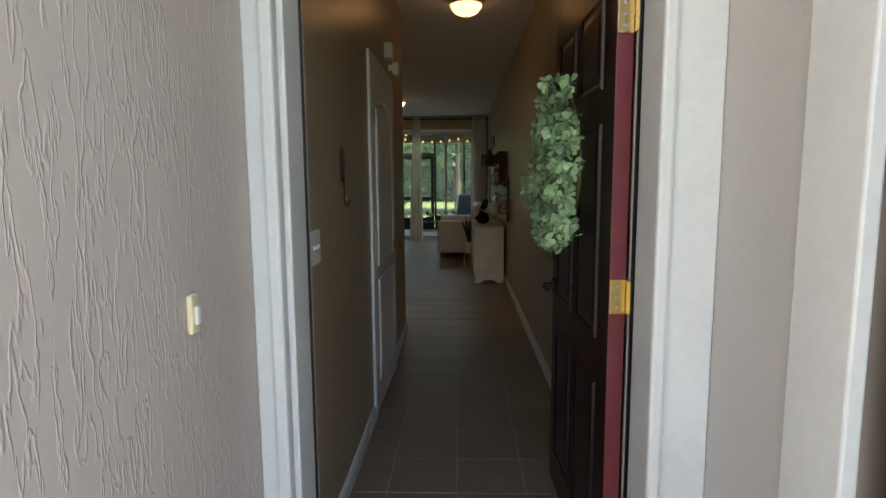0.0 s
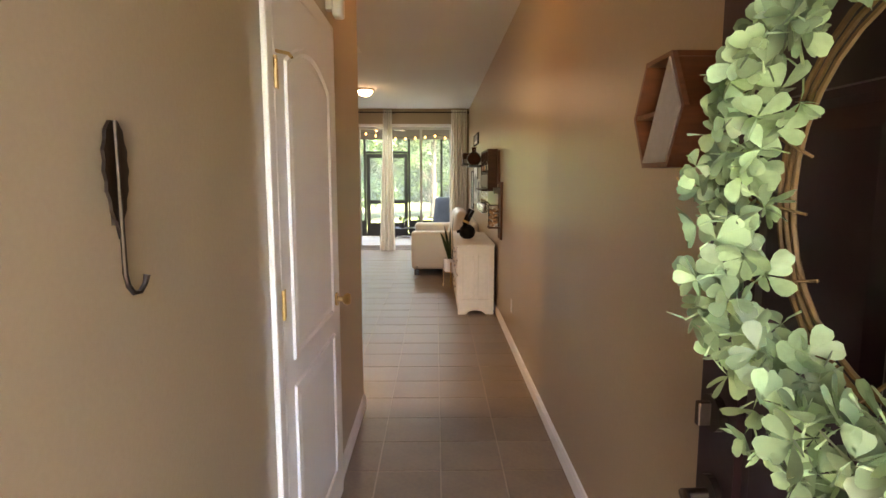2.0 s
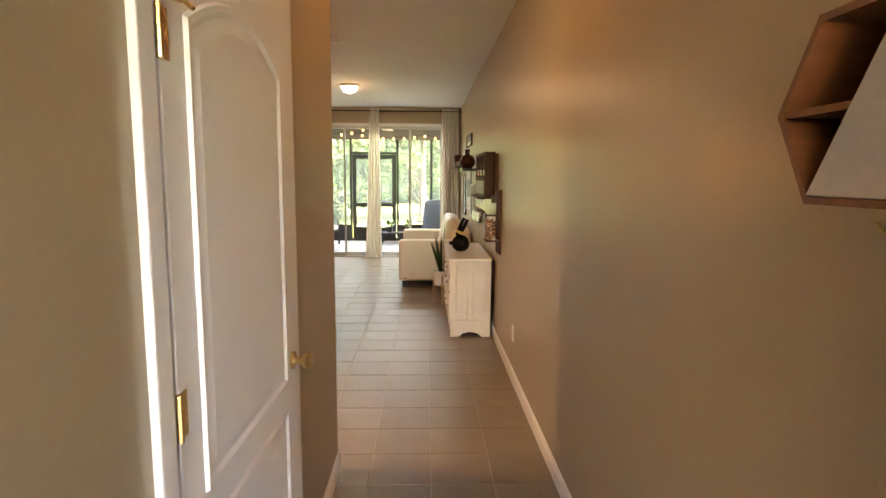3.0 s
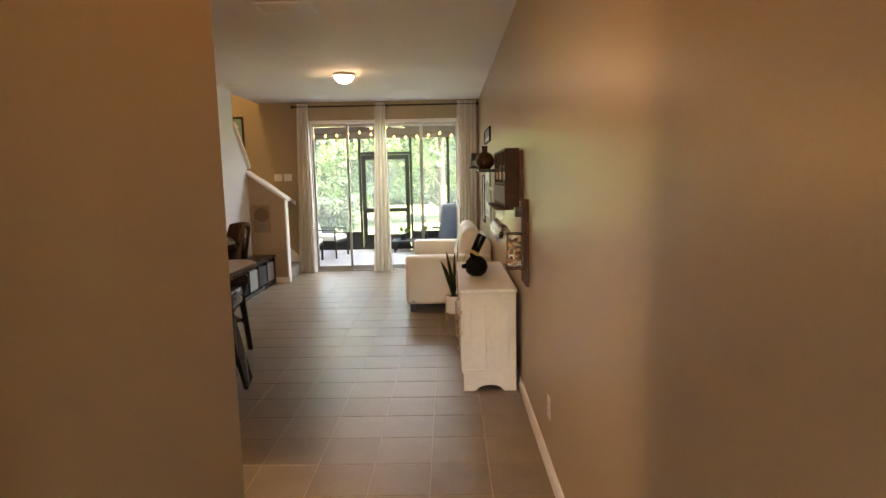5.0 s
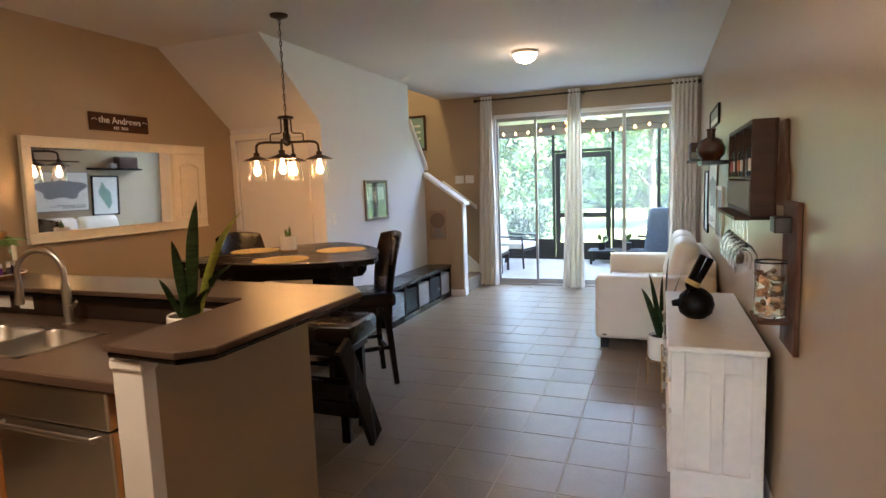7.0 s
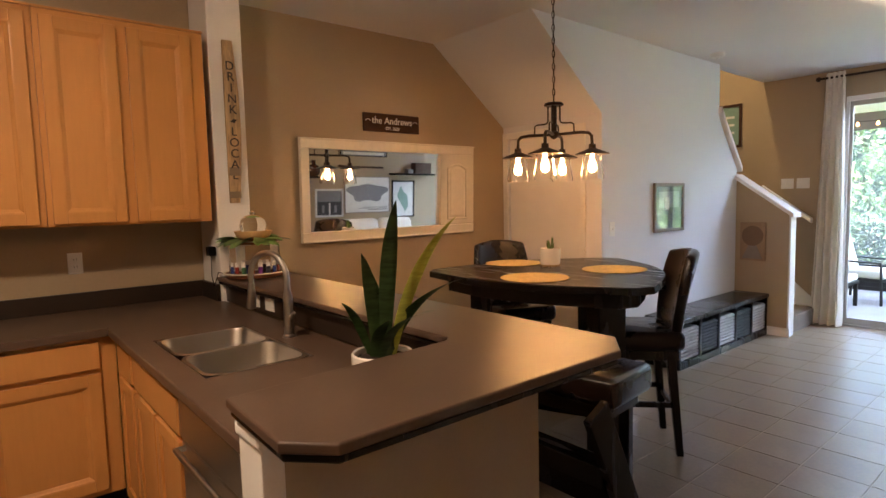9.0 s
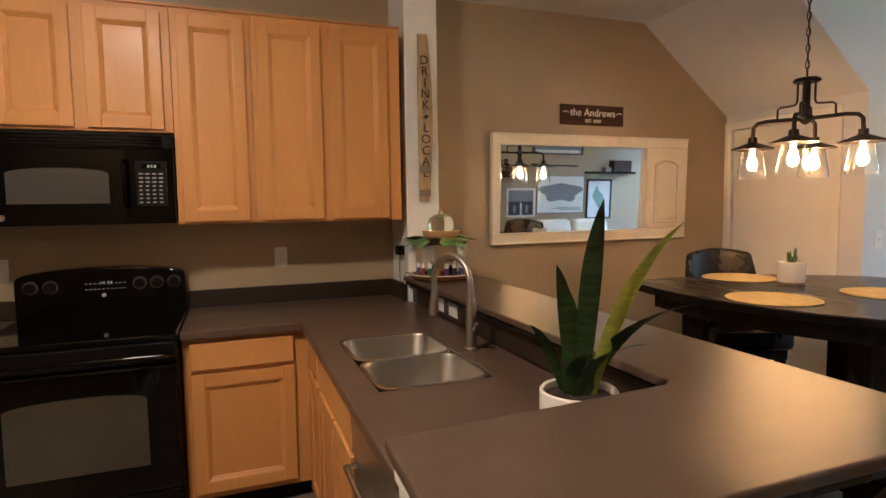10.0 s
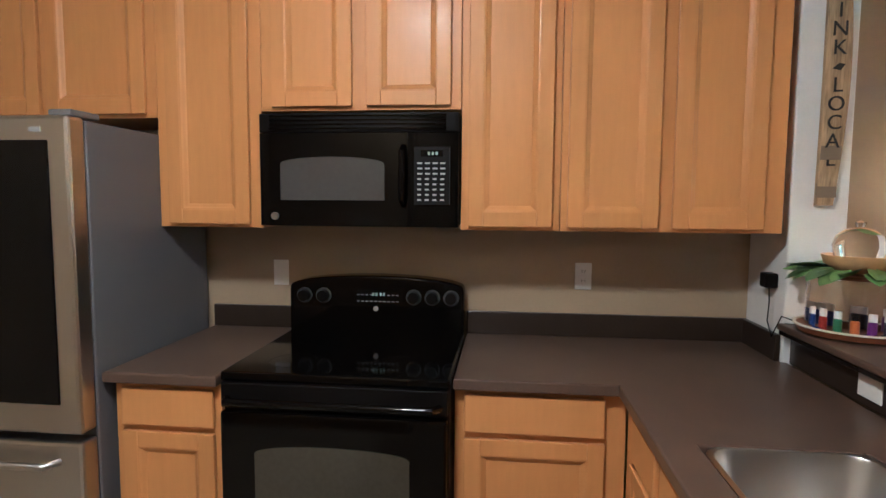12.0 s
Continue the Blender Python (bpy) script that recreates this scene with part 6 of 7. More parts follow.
part("grey_panel", box(EX - RD - 0.006, EX - RD - 0.0005, RY0 + 0.015, RY1 - 0.015, 1.33, 1.46, 0.002), GREYW, rack, "grey chalky front panel", world_place=True)
for i, yy in enumerate((8.30, 8.40, 8.58, 8.70, 8.88, 9.0)):
    b = thing("liquor_bottle", "dark glass bottle with pale label in the wall shelf", "bottle", (EX - 0.062, yy, 1.481), group="bottles in the wine shelf")
    part("glass_body", lathe([(0, 0), (0.036, 0), (0.037, 0.1), (0.03, 0.125), (0.012, 0.15), (0.012, 0.19), (0, 0.19)], 0, 0, 16), M_GLASS if i % 2 else M_BLACKGLOSS, b, smooth=True)
    part("label", lathe([(0.0375, 0.025), (0.0378, 0.08)], 0, 0, 16), caps[(i * 2 + 3) % 6] if i % 2 else PAPER, b)
part("glass_rail", box(EX - 0.16, EX - 0.02, 8.22, 9.06, 1.288, 1.3045, 0.002), M_DARKWOOD, rack, "dark rail for hanging glasses", world_place=True)
gp = [(0.034, 0.0), (0.036, 0.002), (0.006, 0.006), (0.0045, 0.02), (0.0045, 0.085), (0.02, 0.1), (0.038, 0.13), (0.041, 0.16), (0.034, 0.2), (0.0325, 0.2), (0.039, 0.16), (0.036, 0.132), (0.018, 0.104), (0, 0.096)]
for i in range(6):
    g = solid("wine_glass", lathe([(r * 1.25, -z * 1.25) for r, z in gp], EX - 0.10, 8.30 + i * 0.135, 18), M_GLASS, "clear stemmed wine glass hanging upside down", "wine glass", "glasses under the wine shelf", smooth=True)
    g.location.z = 1.288 - 0.25
    g.visible_shadow = False

shelf = thing("floating_shelf", "dark floating shelf holding two boxes", "shelf", (EX, 12.2, 1.63))
part("board", box(EX - 0.19, EX, 11.75, 12.62, 1.635, 1.665, 0.004), M_ESPRESSO, shelf, world_place=True)
ledge = thing("floating_shelf", "short dark floating shelf under a round jug", "shelf", (EX, 10.3, 1.57))
part("board", box(EX - 0.19, EX, 10.02, 10.52, 1.57, 1.60, 0.004), M_ESPRESSO, ledge, world_place=True)
jug = thing("jug", "round brown stoneware jug on the shelf", "jug", (EX - 0.108, 10.28, 1.60))
part("body", lathe([(0, 0), (0.055, 0), (0.1, 0.05), (0.105, 0.1), (0.075, 0.16), (0.03, 0.185), (0.03, 0.23), (0.036, 0.235), (0.036, 0.245), (0, 0.245)], 0, 0, 26), mat("brown_stoneware", (0.06, 0.02, 0.012), 0.2, var=0.3), jug, smooth=True)
part("handle", tube([(0, -0.03, 0.22), (0, -0.075, 0.215), (0, -0.09, 0.18), (0, -0.075, 0.15)], 0.008, 8), M_BRONZE, jug, smooth=True)
solid("wooden_box", box(EX - 0.17, EX - 0.03, 12.20, 12.55, 1.6655, 1.85, 0.006), M_DARKWOOD, "dark wooden box on the floating shelf", "box")
solid("small_box", box(EX - 0.16, EX - 0.05, 12.05, 12.16, 1.6655, 1.74, 0.004), GREYW, "small grey box on the floating shelf", "box")

framed("framed_photo", (EX, 10.60, 0.95), "x-", 0.50, 0.45, PAPER, DARKP, "dark landscape photo in a white frame", [(GREYP, 0, 1, 0.55, 1), (PAPER, 0.46, 0.52, 0.0, 0.5), (GREYP, 0.2, 0.3, 0.1, 0.4), (GREYP, 0.7, 0.8, 0.1, 0.4)], 0.03)
mapb = framed("map_poster", (EX, 11.32, 1.0), "x-", 0.88, 0.60, GREYW, PAPER, "large pale map poster with a grey landmass", [(DARKP, 0.05, 0.5, 0.06, 0.075), (DARKP, 0.05, 0.7, 0.1, 0.112), (DARKP, 0.05, 0.6, 0.135, 0.145)], 0.012, 0.016)
blob = [(0.36 * math.cos(a) * (1 + 0.18 * math.sin(3 * a) + 0.08 * math.sin(7 * a)), 0.33 + 0.17 * math.sin(a) * (1 + 0.2 * math.cos(2 * a) + 0.1 * math.sin(5 * a))) for a in [2 * math.pi * i / 40 for i in range(40)]]
part("landmass", prism(blob, 0.0103, 0.0115, "x"), GREYP, mapb, "grey printed landmass")
green = framed("framed_map", (EX, 12.05, 0.90), "x-", 0.48, 0.64, M_BLACK, PAPER, "black-framed map print with a pale green shape", [], 0.022)
blob = [(0.08 * math.cos(a) * (1 + 0.3 * math.sin(2 * a + 1) + 0.15 * math.sin(5 * a)) + 0.05 * math.sin(a), 0.32 + 0.2 * math.sin(a) * (1 + 0.1 * math.cos(4 * a))) for a in [2 * math.pi * i / 36 for i in range(36)]]
part("island_shape", prism(blob, 0.0103, 0.0115, "x"), SEAGREEN, green, "pale green printed shape")
framed("wide_picture", (EX, 11.25, 1.93), "x-", 0.9, 0.17, M_BLACK, GREYP, "wide grey picture in a thin dark frame", [(PAPER, 0.05, 0.95, 0.1, 0.4)], 0.012)
oar = thing("decorative_oar", "thin dark wooden oar hung level on the wall", "oar", (EX - 0.02, 11.3, 1.75))
part("shaft", tube([(EX - 0.02, 10.95, 1.76), (EX - 0.02, 11.62, 1.755)], 0.01, 8), M_DARKWOOD, oar, world_place=True)
part("blade", prism([(10.78, 1.745), (10.95, 1.75), (10.95, 1.77), (10.78, 1.79), (10.74, 1.768)], EX - 0.026, EX - 0.014, "x", 0.003), M_DARKWOOD, oar, world_place=True)
plate("wall_outlet", WX1, 6.96, 0.35, "x-", "white outlet low on the hall wall", sockets=2)


def dome_light(at, r, label, glow=M_DOME):
    ob = thing("ceiling_light", label, "ceiling light", at, group="dome ceiling lights")
    part("base", lathe([(0, 0), (r * 1.02, 0), (r * 1.05, -0.012), (r, -0.03), (0, -0.03)], 0, 0, 36), M_CREAMPAINT, ob, "pale metal base ring", smooth=True)
    part("dome", lathe([(r * 0.94, -0.031), (r * 0.88, -0.055), (r * 0.66, -0.088), (r * 0.3, -0.108), (0.012, -0.113), (0, -0.113)], 0, 0, 36), glow, ob, "glowing frosted glass dome", smooth=True)
    part("finial", lathe([(0, -0.128), (0.008, -0.124), (0.01, -0.1135), (0, -0.113)], 0, 0, 12), M_BRASS, ob)
    return ob


dome_light((-0.95, 10.96, H), 0.12, "glowing frosted dome ceiling light in the living room")
dome_light((0.2, 5.33, H), 0.13, "glowing amber frosted dome ceiling light in the hall", M_HALLDOME)
upl = thing("ceiling_light", "glowing frosted dome ceiling light over the stairs", "ceiling light", (-3.25, 11.9, H + 2.3), group="dome ceiling lights")
part("base", lathe([(0, 0), (0.15, 0), (0.15, -0.03), (0, -0.03)], 0, 0, 28), M_CREAMPAINT, upl)
part("dome", lathe([(0.14, -0.031), (0.1, -0.08), (0, -0.11)], 0, 0, 28), mat("glowing_stair_dome", (1.0, 0.78, 0.4), 0.4, emit=8.5, var=0, bump=0), upl, "glowing frosted glass dome", smooth=True)
smoke = thing("smoke_detector", "white round smoke detector on the ceiling", "smoke detector", (-2.5, 11.55, H))
part("body", lathe([(0, 0), (0.065, 0), (0.065, -0.02), (0.05, -0.035), (0, -0.038)], 0, 0, 28), M_WHITEPLASTIC, smoke, smooth=True)
part("sensor_cap", lathe([(0.0, -0.0385), (0.02, -0.038), (0.018, -0.046), (0, -0.047)], 0, 0, 16), M_WHITEPLASTIC, smoke)
vent = thing("ceiling_vent", "white louvred ceiling air vent", "vent", (-0.87, 8.33, H))
for a, b, c, d in ((-0.2, 0.2, -0.12, -0.10), (-0.2, 0.2, 0.10, 0.12), (-0.2, -0.18, -0.10, 0.10), (0.18, 0.2, -0.10, 0.10)):
    part("frame_bar", box(a, b, c, d, -0.012, -0.0005, 0.002), M_WHITEPLASTIC, vent)
for k in range(9):
    part("slat", box(-0.18, 0.18, -0.092 + k * 0.0215, -0.082 + k * 0.0215, -0.01, -0.003), M_WHITEPLASTIC, vent)

# ---- entry details ----
bell = thing("doorbell", "ivory doorbell button on the siding", "doorbell", (-0.372, 1.79, 1.076))
part("plate", box(0.0005, 0.012, -0.017, 0.017, 0, 0.078, 0.005, 3), M_IVORY, bell, smooth=True)
part("button", box(0.0121, 0.02, -0.009, 0.009, 0.018, 0.056, 0.004, 3), M_WHITEPLASTIC, bell, smooth=True)
part("screw", box(0.0121, 0.0135, -0.003, 0.003, 0.064, 0.07, 0.001), M_STEEL, bell)
plate("light_switch", HX, 2.625, 1.143, "x+", "white double light switch plate in the hall", toggles=2, w=0.125, h=0.118)

hook = thing("feather_hook", "dark metal feather-shaped wall hook", "hook", (HX, 3.095, 1.262))
bm = bmesh.new()
L = []
for i in range(13):
    u = i / 12
    L.append((0.031 * math.sin(math.pi * min(1, u * 1.08 + 0.04)) ** 0.6 * (1 - 0.35 * u), 0.245 - 0.165 * u))
pts = [(-w - 0.004 * (i % 2), z) for i, (w, z) in enumerate(L)] + [(w + 0.004 * (i % 2), z) for i, (w, z) in reversed(list(enumerate(L)))]
part("vane", prism(pts, 0.006, 0.011, "x"), M_BRONZE, hook)
part("quill", tube([(0.012, 0, 0.245), (0.012, 0, 0.03), (0.013, 0.004, 0.012), (0.016, 0.012, 0.0), (0.02, 0.022, 0.0), (0.024, 0.03, 0.012), (0.026, 0.032, 0.024)], [0.003, 0.004, 0.004, 0.004, 0.004, 0.004, 0.005], 8), M_BRONZE, hook, smooth=True)
part("mount", box(0.0005, 0.006, -0.006, 0.006, 0.1, 0.2), M_BRONZE, hook)

chime = thing("door_chime", "white plastic door chime box high on the wall", "door chime", (HX, 4.58, 2.13))
part("box", box(0.0005, 0.05, -0.055, 0.055, 0.03, 0.13, 0.006), M_WHITEPLASTIC, chime)
sens = thing("motion_sensor", "small white corner sensor high on the wall", "sensor", (HX, 4.74, 2.085))
part("bracket", box(0.0005, 0.03, -0.02, 0.02, 0.03, 0.07, 0.004), M_WHITEPLASTIC, sens)
part("head", box(0.0302, 0.075, -0.035, 0.035, 0.0, 0.085, 0.012, 3), M_WHITEPLASTIC, sens, smooth=True)

# hexagonal wall shelf with compartments and hooks
hexs = thing("hexagon_shelf", "reddish stained wooden hexagon wall shelf with brass hooks", "shelf", (EX, 3.66, 1.45))
HC, HR, HT, HD = (3.632, 1.578), 0.15, 0.011, 0.125
for k in range(6):
    a0, a1 = radians(60 * k), radians(60 * k + 60)
    def V(a, r):
        return (HC[0] + r * math.cos(a), HC[1] + r * math.sin(a) * 0.97)
    ri = HR - HT / math.cos(radians(30))
    spans = ((EX - HD, EX - HD + 0.012), (EX - 0.017, EX - 0.005)) if k == 2 else ((EX - HD, EX - 0.005),)
    for xa, xb in spans:
        part("side_board", prism([V(a0, HR), V(a1, HR), V(a1, ri), V(a0, ri)], xa, xb, "x"), M_WALNUT, hexs, world_place=True)
part("back_board", prism([(HC[0] + 0.137 * math.cos(radians(60 * k)), HC[1] + 0.133 * math.sin(radians(60 * k))) for k in range(6)], EX - 0.004, EX, "x"), M_WALNUT, hexs, world_place=True)
part("front_panel", prism([V(radians(a), HR - 0.014) for a in (120, 180, 240, 300)], EX - HD - 0.003, EX - HD + 0.004, "x"), mat("grey_limed_panel", (0.36, 0.31, 0.25), 0.55, var=0.1), hexs, "pale grey front panel", world_place=True)
part("partition", prism([V(radians(120), HR - 0.014), V(radians(300), HR - 0.014), V(radians(304), HR - 0.014), V(radians(116), HR - 0.014)], EX - HD + 0.0045, EX - 0.005, "x"), M_WALNUT, hexs, world_place=True)
part("small_shelf", box(EX - HD + 0.004, EX - 0.005, HC[0] + 0.008, HC[0] + 0.134, HC[1] - 0.004, HC[1] + 0.006), M_WALNUT, hexs, world_place=True)
for yy in (3.59, 3.66):
    part("hook", tube([(EX - 0.02, yy, 1.452), (EX - 0.02, yy, 1.43), (EX - 0.03, yy, 1.418), (EX - 0.048, yy, 1.418), (EX - 0.056, yy, 1.43)], 0.003, 8), M_BRASS, hexs, "small brass hook", world_place=True)

# wreath of sprigs hung on the front door
wreath = thing("door_wreath", "round wreath of frosted green artificial leaves", "wreath", (0, 0, 0))
wreath.matrix_world = front_door.matrix_basis @ pose(-0.02, 0.42, 1.40)
for r in (0.186, 0.198, 0.21):
    ring = tube([(-0.045, r * math.cos(a), r * 1.05 * math.sin(a)) for a in [2 * math.pi * i / 32 for i in range(33)]], 0.0035, 6)
    part("twig_ring", ring, M_TWIG, wreath, "ochre twig ring")
part("hanger", tube([(0.006, 0, 0.19), (0.006, 0, 0.645)], 0.0015, 6), M_STEEL, wreath, "thin wire hanger")


def round_leaf(bm, m, size):
    """A notched spoon-shaped leaf."""
    prof = [(0.0, 0.0), (0.09, 0.2), (0.22, 0.42), (0.31, 0.65), (0.30, 0.85), (0.18, 0.985), (0.0, 1.0)]
    left = [m @ Vector((-x * size, y * size, (0.10 * y * y + 0.25 * x * x) * size)) for x, y in prof]
    right = [m @ Vector((x * size, y * size, (0.10 * y * y + 0.25 * x * x) * size)) for x, y in prof]
    lv = [bm.verts.new(p) for p in left]
    rv = [bm.verts.new(p) for p in right[1:-1]]
    mid = [bm.verts.new(m @ Vector((0, y * size, 0.10 * y * y * size - 0.015 * size))) for _, y in prof[1:-1]]
    for side, flip in ((lv[1:-1], False), (rv, True)):
        seq = list(zip(side, mid))
        for (a, b), (c, d) in zip(seq, seq[1:]):
            bm.faces.new((a, b, d, c) if not flip else (a, c, d, b))
        bm.faces.new((lv[0], mid[0], side[0]) if not flip else (lv[0], side[0], mid[0]))
        bm.faces.new((side[-1], mid[-1], lv[-1]) if not flip else (side[-1], lv[-1], mid[-1]))


sprigs = []
for k in range(5):
    bm = bmesh.new()
    for i in range(6):
        a = i * 120 + (60 if i > 2 else 0) + random.uniform(-18, 18)
        round_leaf(bm, pose(0, 0, 0, random.uniform(5, 50), random.uniform(-20, 20), a), random.uniform(0.026, 0.038))
    add_tube(bm, [(0, 0, -0.03), (0.002, 0, -0.012), (0, 0, 0)], [0.0016, 0.0016, 0.001], 5)
    bmesh.ops.remove_doubles(bm, verts=bm.verts[:], dist=0.0022)
    sprigs.append(mesh_of("sprig", bm, M_WREATH, True))
for i in range(300):
    a = 2 * math.pi * (i / 300) + random.uniform(-0.05, 0.05)
    out = random.uniform(-0.042, 0.07)
    r = 0.214 + out
    ob = new("sprig", sprigs[i % 5])
    ob.parent = wreath
    lift = 0.065 * (1 - (out / 0.11) ** 2) + random.uniform(0.0, 0.062) + (random.uniform(0.0, 0.05) if i % 6 == 0 else 0.0)
    outward = math.degrees(math.atan2(out, 0.05))
    ob.matrix_basis = Matrix.Translation((-0.01 - lift, r * math.cos(a), r * 1.06 * math.sin(a))) @ Matrix.Rotation(a, 4, "X") @ pose(0, 0, 0, -outward * 0.8, 0, 0) @ pose(0, 0, 0, 0, -90 + random.uniform(-30, 30), random.uniform(0, 360))
for i in range(7):
    a = random.uniform(0, 6.28)
    part("stray_stem", tube([(-0.04, 0.17 * math.cos(a), 0.17 * math.sin(a)), (-0.07, 0.23 * math.cos(a + 0.1), 0.23 * math.sin(a + 0.1)), (-0.085, 0.275 * math.cos(a + 0.25), 0.275 * math.sin(a + 0.25))], 0.002, 5), M_TWIG, wreath)

# ---- screened patio and garden ----
structure("patio_floor", box(-4.2, 3.0, 13.56, 16.6, -0.155, -0.03), M_CONCRETE, "pale grey concrete patio slab", "patio")
structure("patio_ceiling", box(-4.2, 3.0, 13.56, 16.6, 2.62, 2.75), M_EXTTRIM, "white patio ceiling", "ceiling")
structure("patio_wall_left", box(-4.2, -3.95, 13.56, 16.6, -0.15, 2.75), M_STUCCO, "pale patio side wall", "wall")
structure("patio_wall_right", box(2.8, 3.0, 13.56, 16.6, -0.15, 2.75), M_STUCCO, "pale patio side wall", "wall")
structure("house_wall_back", box(0.75, 3.0, 13.4, 13.555, -0.15, 2.75), M_STUCCO, "pale house back wall", "wall")
YS = 16.42
screen = thing("screen_enclosure", "dark bronze aluminium screen frame round the patio", "screen enclosure", (-0.6, YS, -0.03), kind="structure")


def bar(x0, x1, z0, z1, name="bar", y0=YS, y1=YS + 0.05):
    return part(name, box(x0, x1, y0, y1, z0, z1, 0.003), M_IRON, screen, world_place=True)


head_beam = bar(-3.95, 2.8, 2.36, 2.61, "head_beam")
# beam's colour darkened to hold the shade under the patio ceiling
head_beam.data.materials[0] = mat("shaded_beam_taupe", (0.2, 0.18, 0.16), 0.6, var=0.1)
bar(-3.95, 2.8, -0.029, 0.03, "sill_bar")
for x in (-2.95, -1.68, -0.58, 0.22, 1.5, 2.75):
    bar(x, x + 0.05, 0.03, 2.36, "post")
bar(-3.95, -1.68, 0.32, 0.36, "chair_rail")
bar(-0.53, 2.75, 0.32, 0.36, "chair_rail")
part("kick_plate", box(-3.95, -1.68, YS + 0.01, YS + 0.03, 0.03, 0.32), M_IRON, screen, "dark kick plate", world_place=True)
part("kick_plate", box(-0.53, 2.75, YS + 0.01, YS + 0.03, 0.03, 0.32), M_IRON, screen, "dark kick plate", world_place=True)
bar(-1.63, -0.58, 2.02, 2.07, "door_header")
sd = thing("screen_door", "dark bronze screen door with kick plate", "door", (-1.1, YS, -0.03))
for nm, b in (("stile", (-1.62, -1.53, 0.0, 2.01)), ("stile", (-0.68, -0.59, 0.0, 2.01)), ("top_rail", (-1.53, -0.68, 1.93, 2.01)), ("mid_rail", (-1.53, -0.68, 0.80, 0.87)), ("kick_panel", (-1.53, -0.68, 0.0, 0.30))):
    part(nm, box(b[0], b[1], YS - 0.01, YS + 0.03, b[2] - 0.02, b[3], 0.003), M_IRON, sd, world_place=True)

for x0, x1, z0 in ((-3.95, -2.95, 0.36), (-2.9, -1.68, 0.36), (-0.53, 0.22, 0.36), (0.27, 1.5, 0.36), (1.55, 2.75, 0.36)):
    part("mesh_screen", box(x0, x1, YS + 0.022, YS + 0.024, z0, 2.36), M_SCREEN, screen, "grey insect mesh", world_place=True)
part("mesh_screen", box(-1.53, -0.68, YS + 0.012, YS + 0.014, 0.30, 1.93), M_SCREEN, sd, "grey insect mesh", world_place=True)
part("mesh_screen", box(-1.63, -0.58, YS + 0.022, YS + 0.024, 2.07, 2.36), M_SCREEN, screen, "grey insect mesh", world_place=True)

# string lights
strings = thing("string_lights", "string of glowing amber bulbs under the patio ceiling", "string lights", (-0.8, 15.5, 2.45))
sx = [-3.2 + i * 0.235 for i in range(21)]
wire = []
for i, x in enumerate(sx):
    sag = 0.09 * math.sin(math.pi * ((i % 7) / 7)) + 0.02
    wire.append((x, 15.9, 2.56 - 0.03 * (x + 3.2) - sag))
part("wire", tube(wire, 0.004, 6), M_BLACK, strings, world_place=True)
for i, (x, y, z) in enumerate(wire):
    part("bulb", lathe([(0, z - 0.066), (0.018, z - 0.058), (0.024, z - 0.042), (0.014, z - 0.02), (0.008, z - 0.004), (0, z - 0.004)], x, y, 10), M_STRING, strings, "glowing bulb", world_place=True)
wire2 = [(-1.6 + 0.33 * i, 15.9 - 0.32 * i, 2.575 - 0.05 * math.sin(math.pi * (i % 4) / 4)) for i in range(7)]
part("cross_wire", tube(wire2, 0.004, 6), M_BLACK, strings, world_place=True)
for x, y, z in wire2[1:]:
    part("bulb", lathe([(0, z - 0.066), (0.018, z - 0.058), (0.024, z - 0.042), (0.014, z - 0.02), (0.008, z - 0.004), (0, z - 0.004)], x, y, 10), M_STRING, strings, "glowing bulb", world_place=True)
fan = thing("ceiling_fan", "white patio ceiling fan at rest", "ceiling fan", (-0.75, 15.1, 2.62))
part("motor", lathe([(0, 0), (0.05, 0), (0.05, -0.05), (0.1, -0.06), (0.11, -0.12), (0.06, -0.15), (0, -0.15)], 0, 0, 20), M_EXTTRIM, fan, smooth=True)
for k in range(5):
    bm = box(0.1, 0.62, -0.06, 0.06, -0.115, -0.105, 0.003)
    bmesh.ops.transform(bm, matrix=Matrix.Rotation(radians(72 * k + 10), 4, "Z"), verts=bm.verts[:])
    part("blade", bm, M_EXTTRIM, fan)


def patio_chair(at, turn, label):
    ob = thing("patio_chair", label, "chair", at, group="patio chairs", turn=turn)
    for x in (-0.3, 0.3):
        part("side_frame", tube([(x, -0.3, 0), (x, -0.28, 0.55), (x, 0.3, 0.56), (x, 0.36, 0.0)], 0.018, 8), M_IRON, ob, smooth=True)
    part("seat_frame", box(-0.3, 0.3, -0.3, 0.3, 0.3, 0.34, 0.01), M_IRON, ob)
    part("seat_cushion", box(-0.27, 0.27, -0.3, 0.26, 0.34, 0.44, 0.03, 3), M_CURTAIN, ob, "white seat cushion", smooth=True)
    bm = box(-0.27, 0.27, -0.05, 0.05, 0, 0.52, 0.03, 3)
    bmesh.ops.transform(bm, matrix=pose(0, 0.28, 0.42, -16, 0, 0), verts=bm.verts[:])
    part("back_cushion", bm, M_CURTAIN, ob, "white back cushion", smooth=True)
    return ob


patio_chair((-2.2, 15.45, -0.03), 78, "dark metal patio chair with white cushions")
ott = thing("patio_ottoman", "dark metal patio footstool with white cushion", "stool", (-2.45, 14.72, -0.03))
for x in (-0.24, 0.24):
    for y in (-0.22, 0.22):
        part("leg", box(x - 0.02, x + 0.02, y - 0.02, y + 0.02, 0, 0.32), M_IRON, ott)
part("frame", box(-0.27, 0.27, -0.25, 0.25, 0.3, 0.34, 0.006), M_IRON, ott)
part("cushion", box(-0.26, 0.26, -0.24, 0.24, 0.341, 0.42, 0.025, 3), M_CURTAIN, ott, "white cushion", smooth=True)
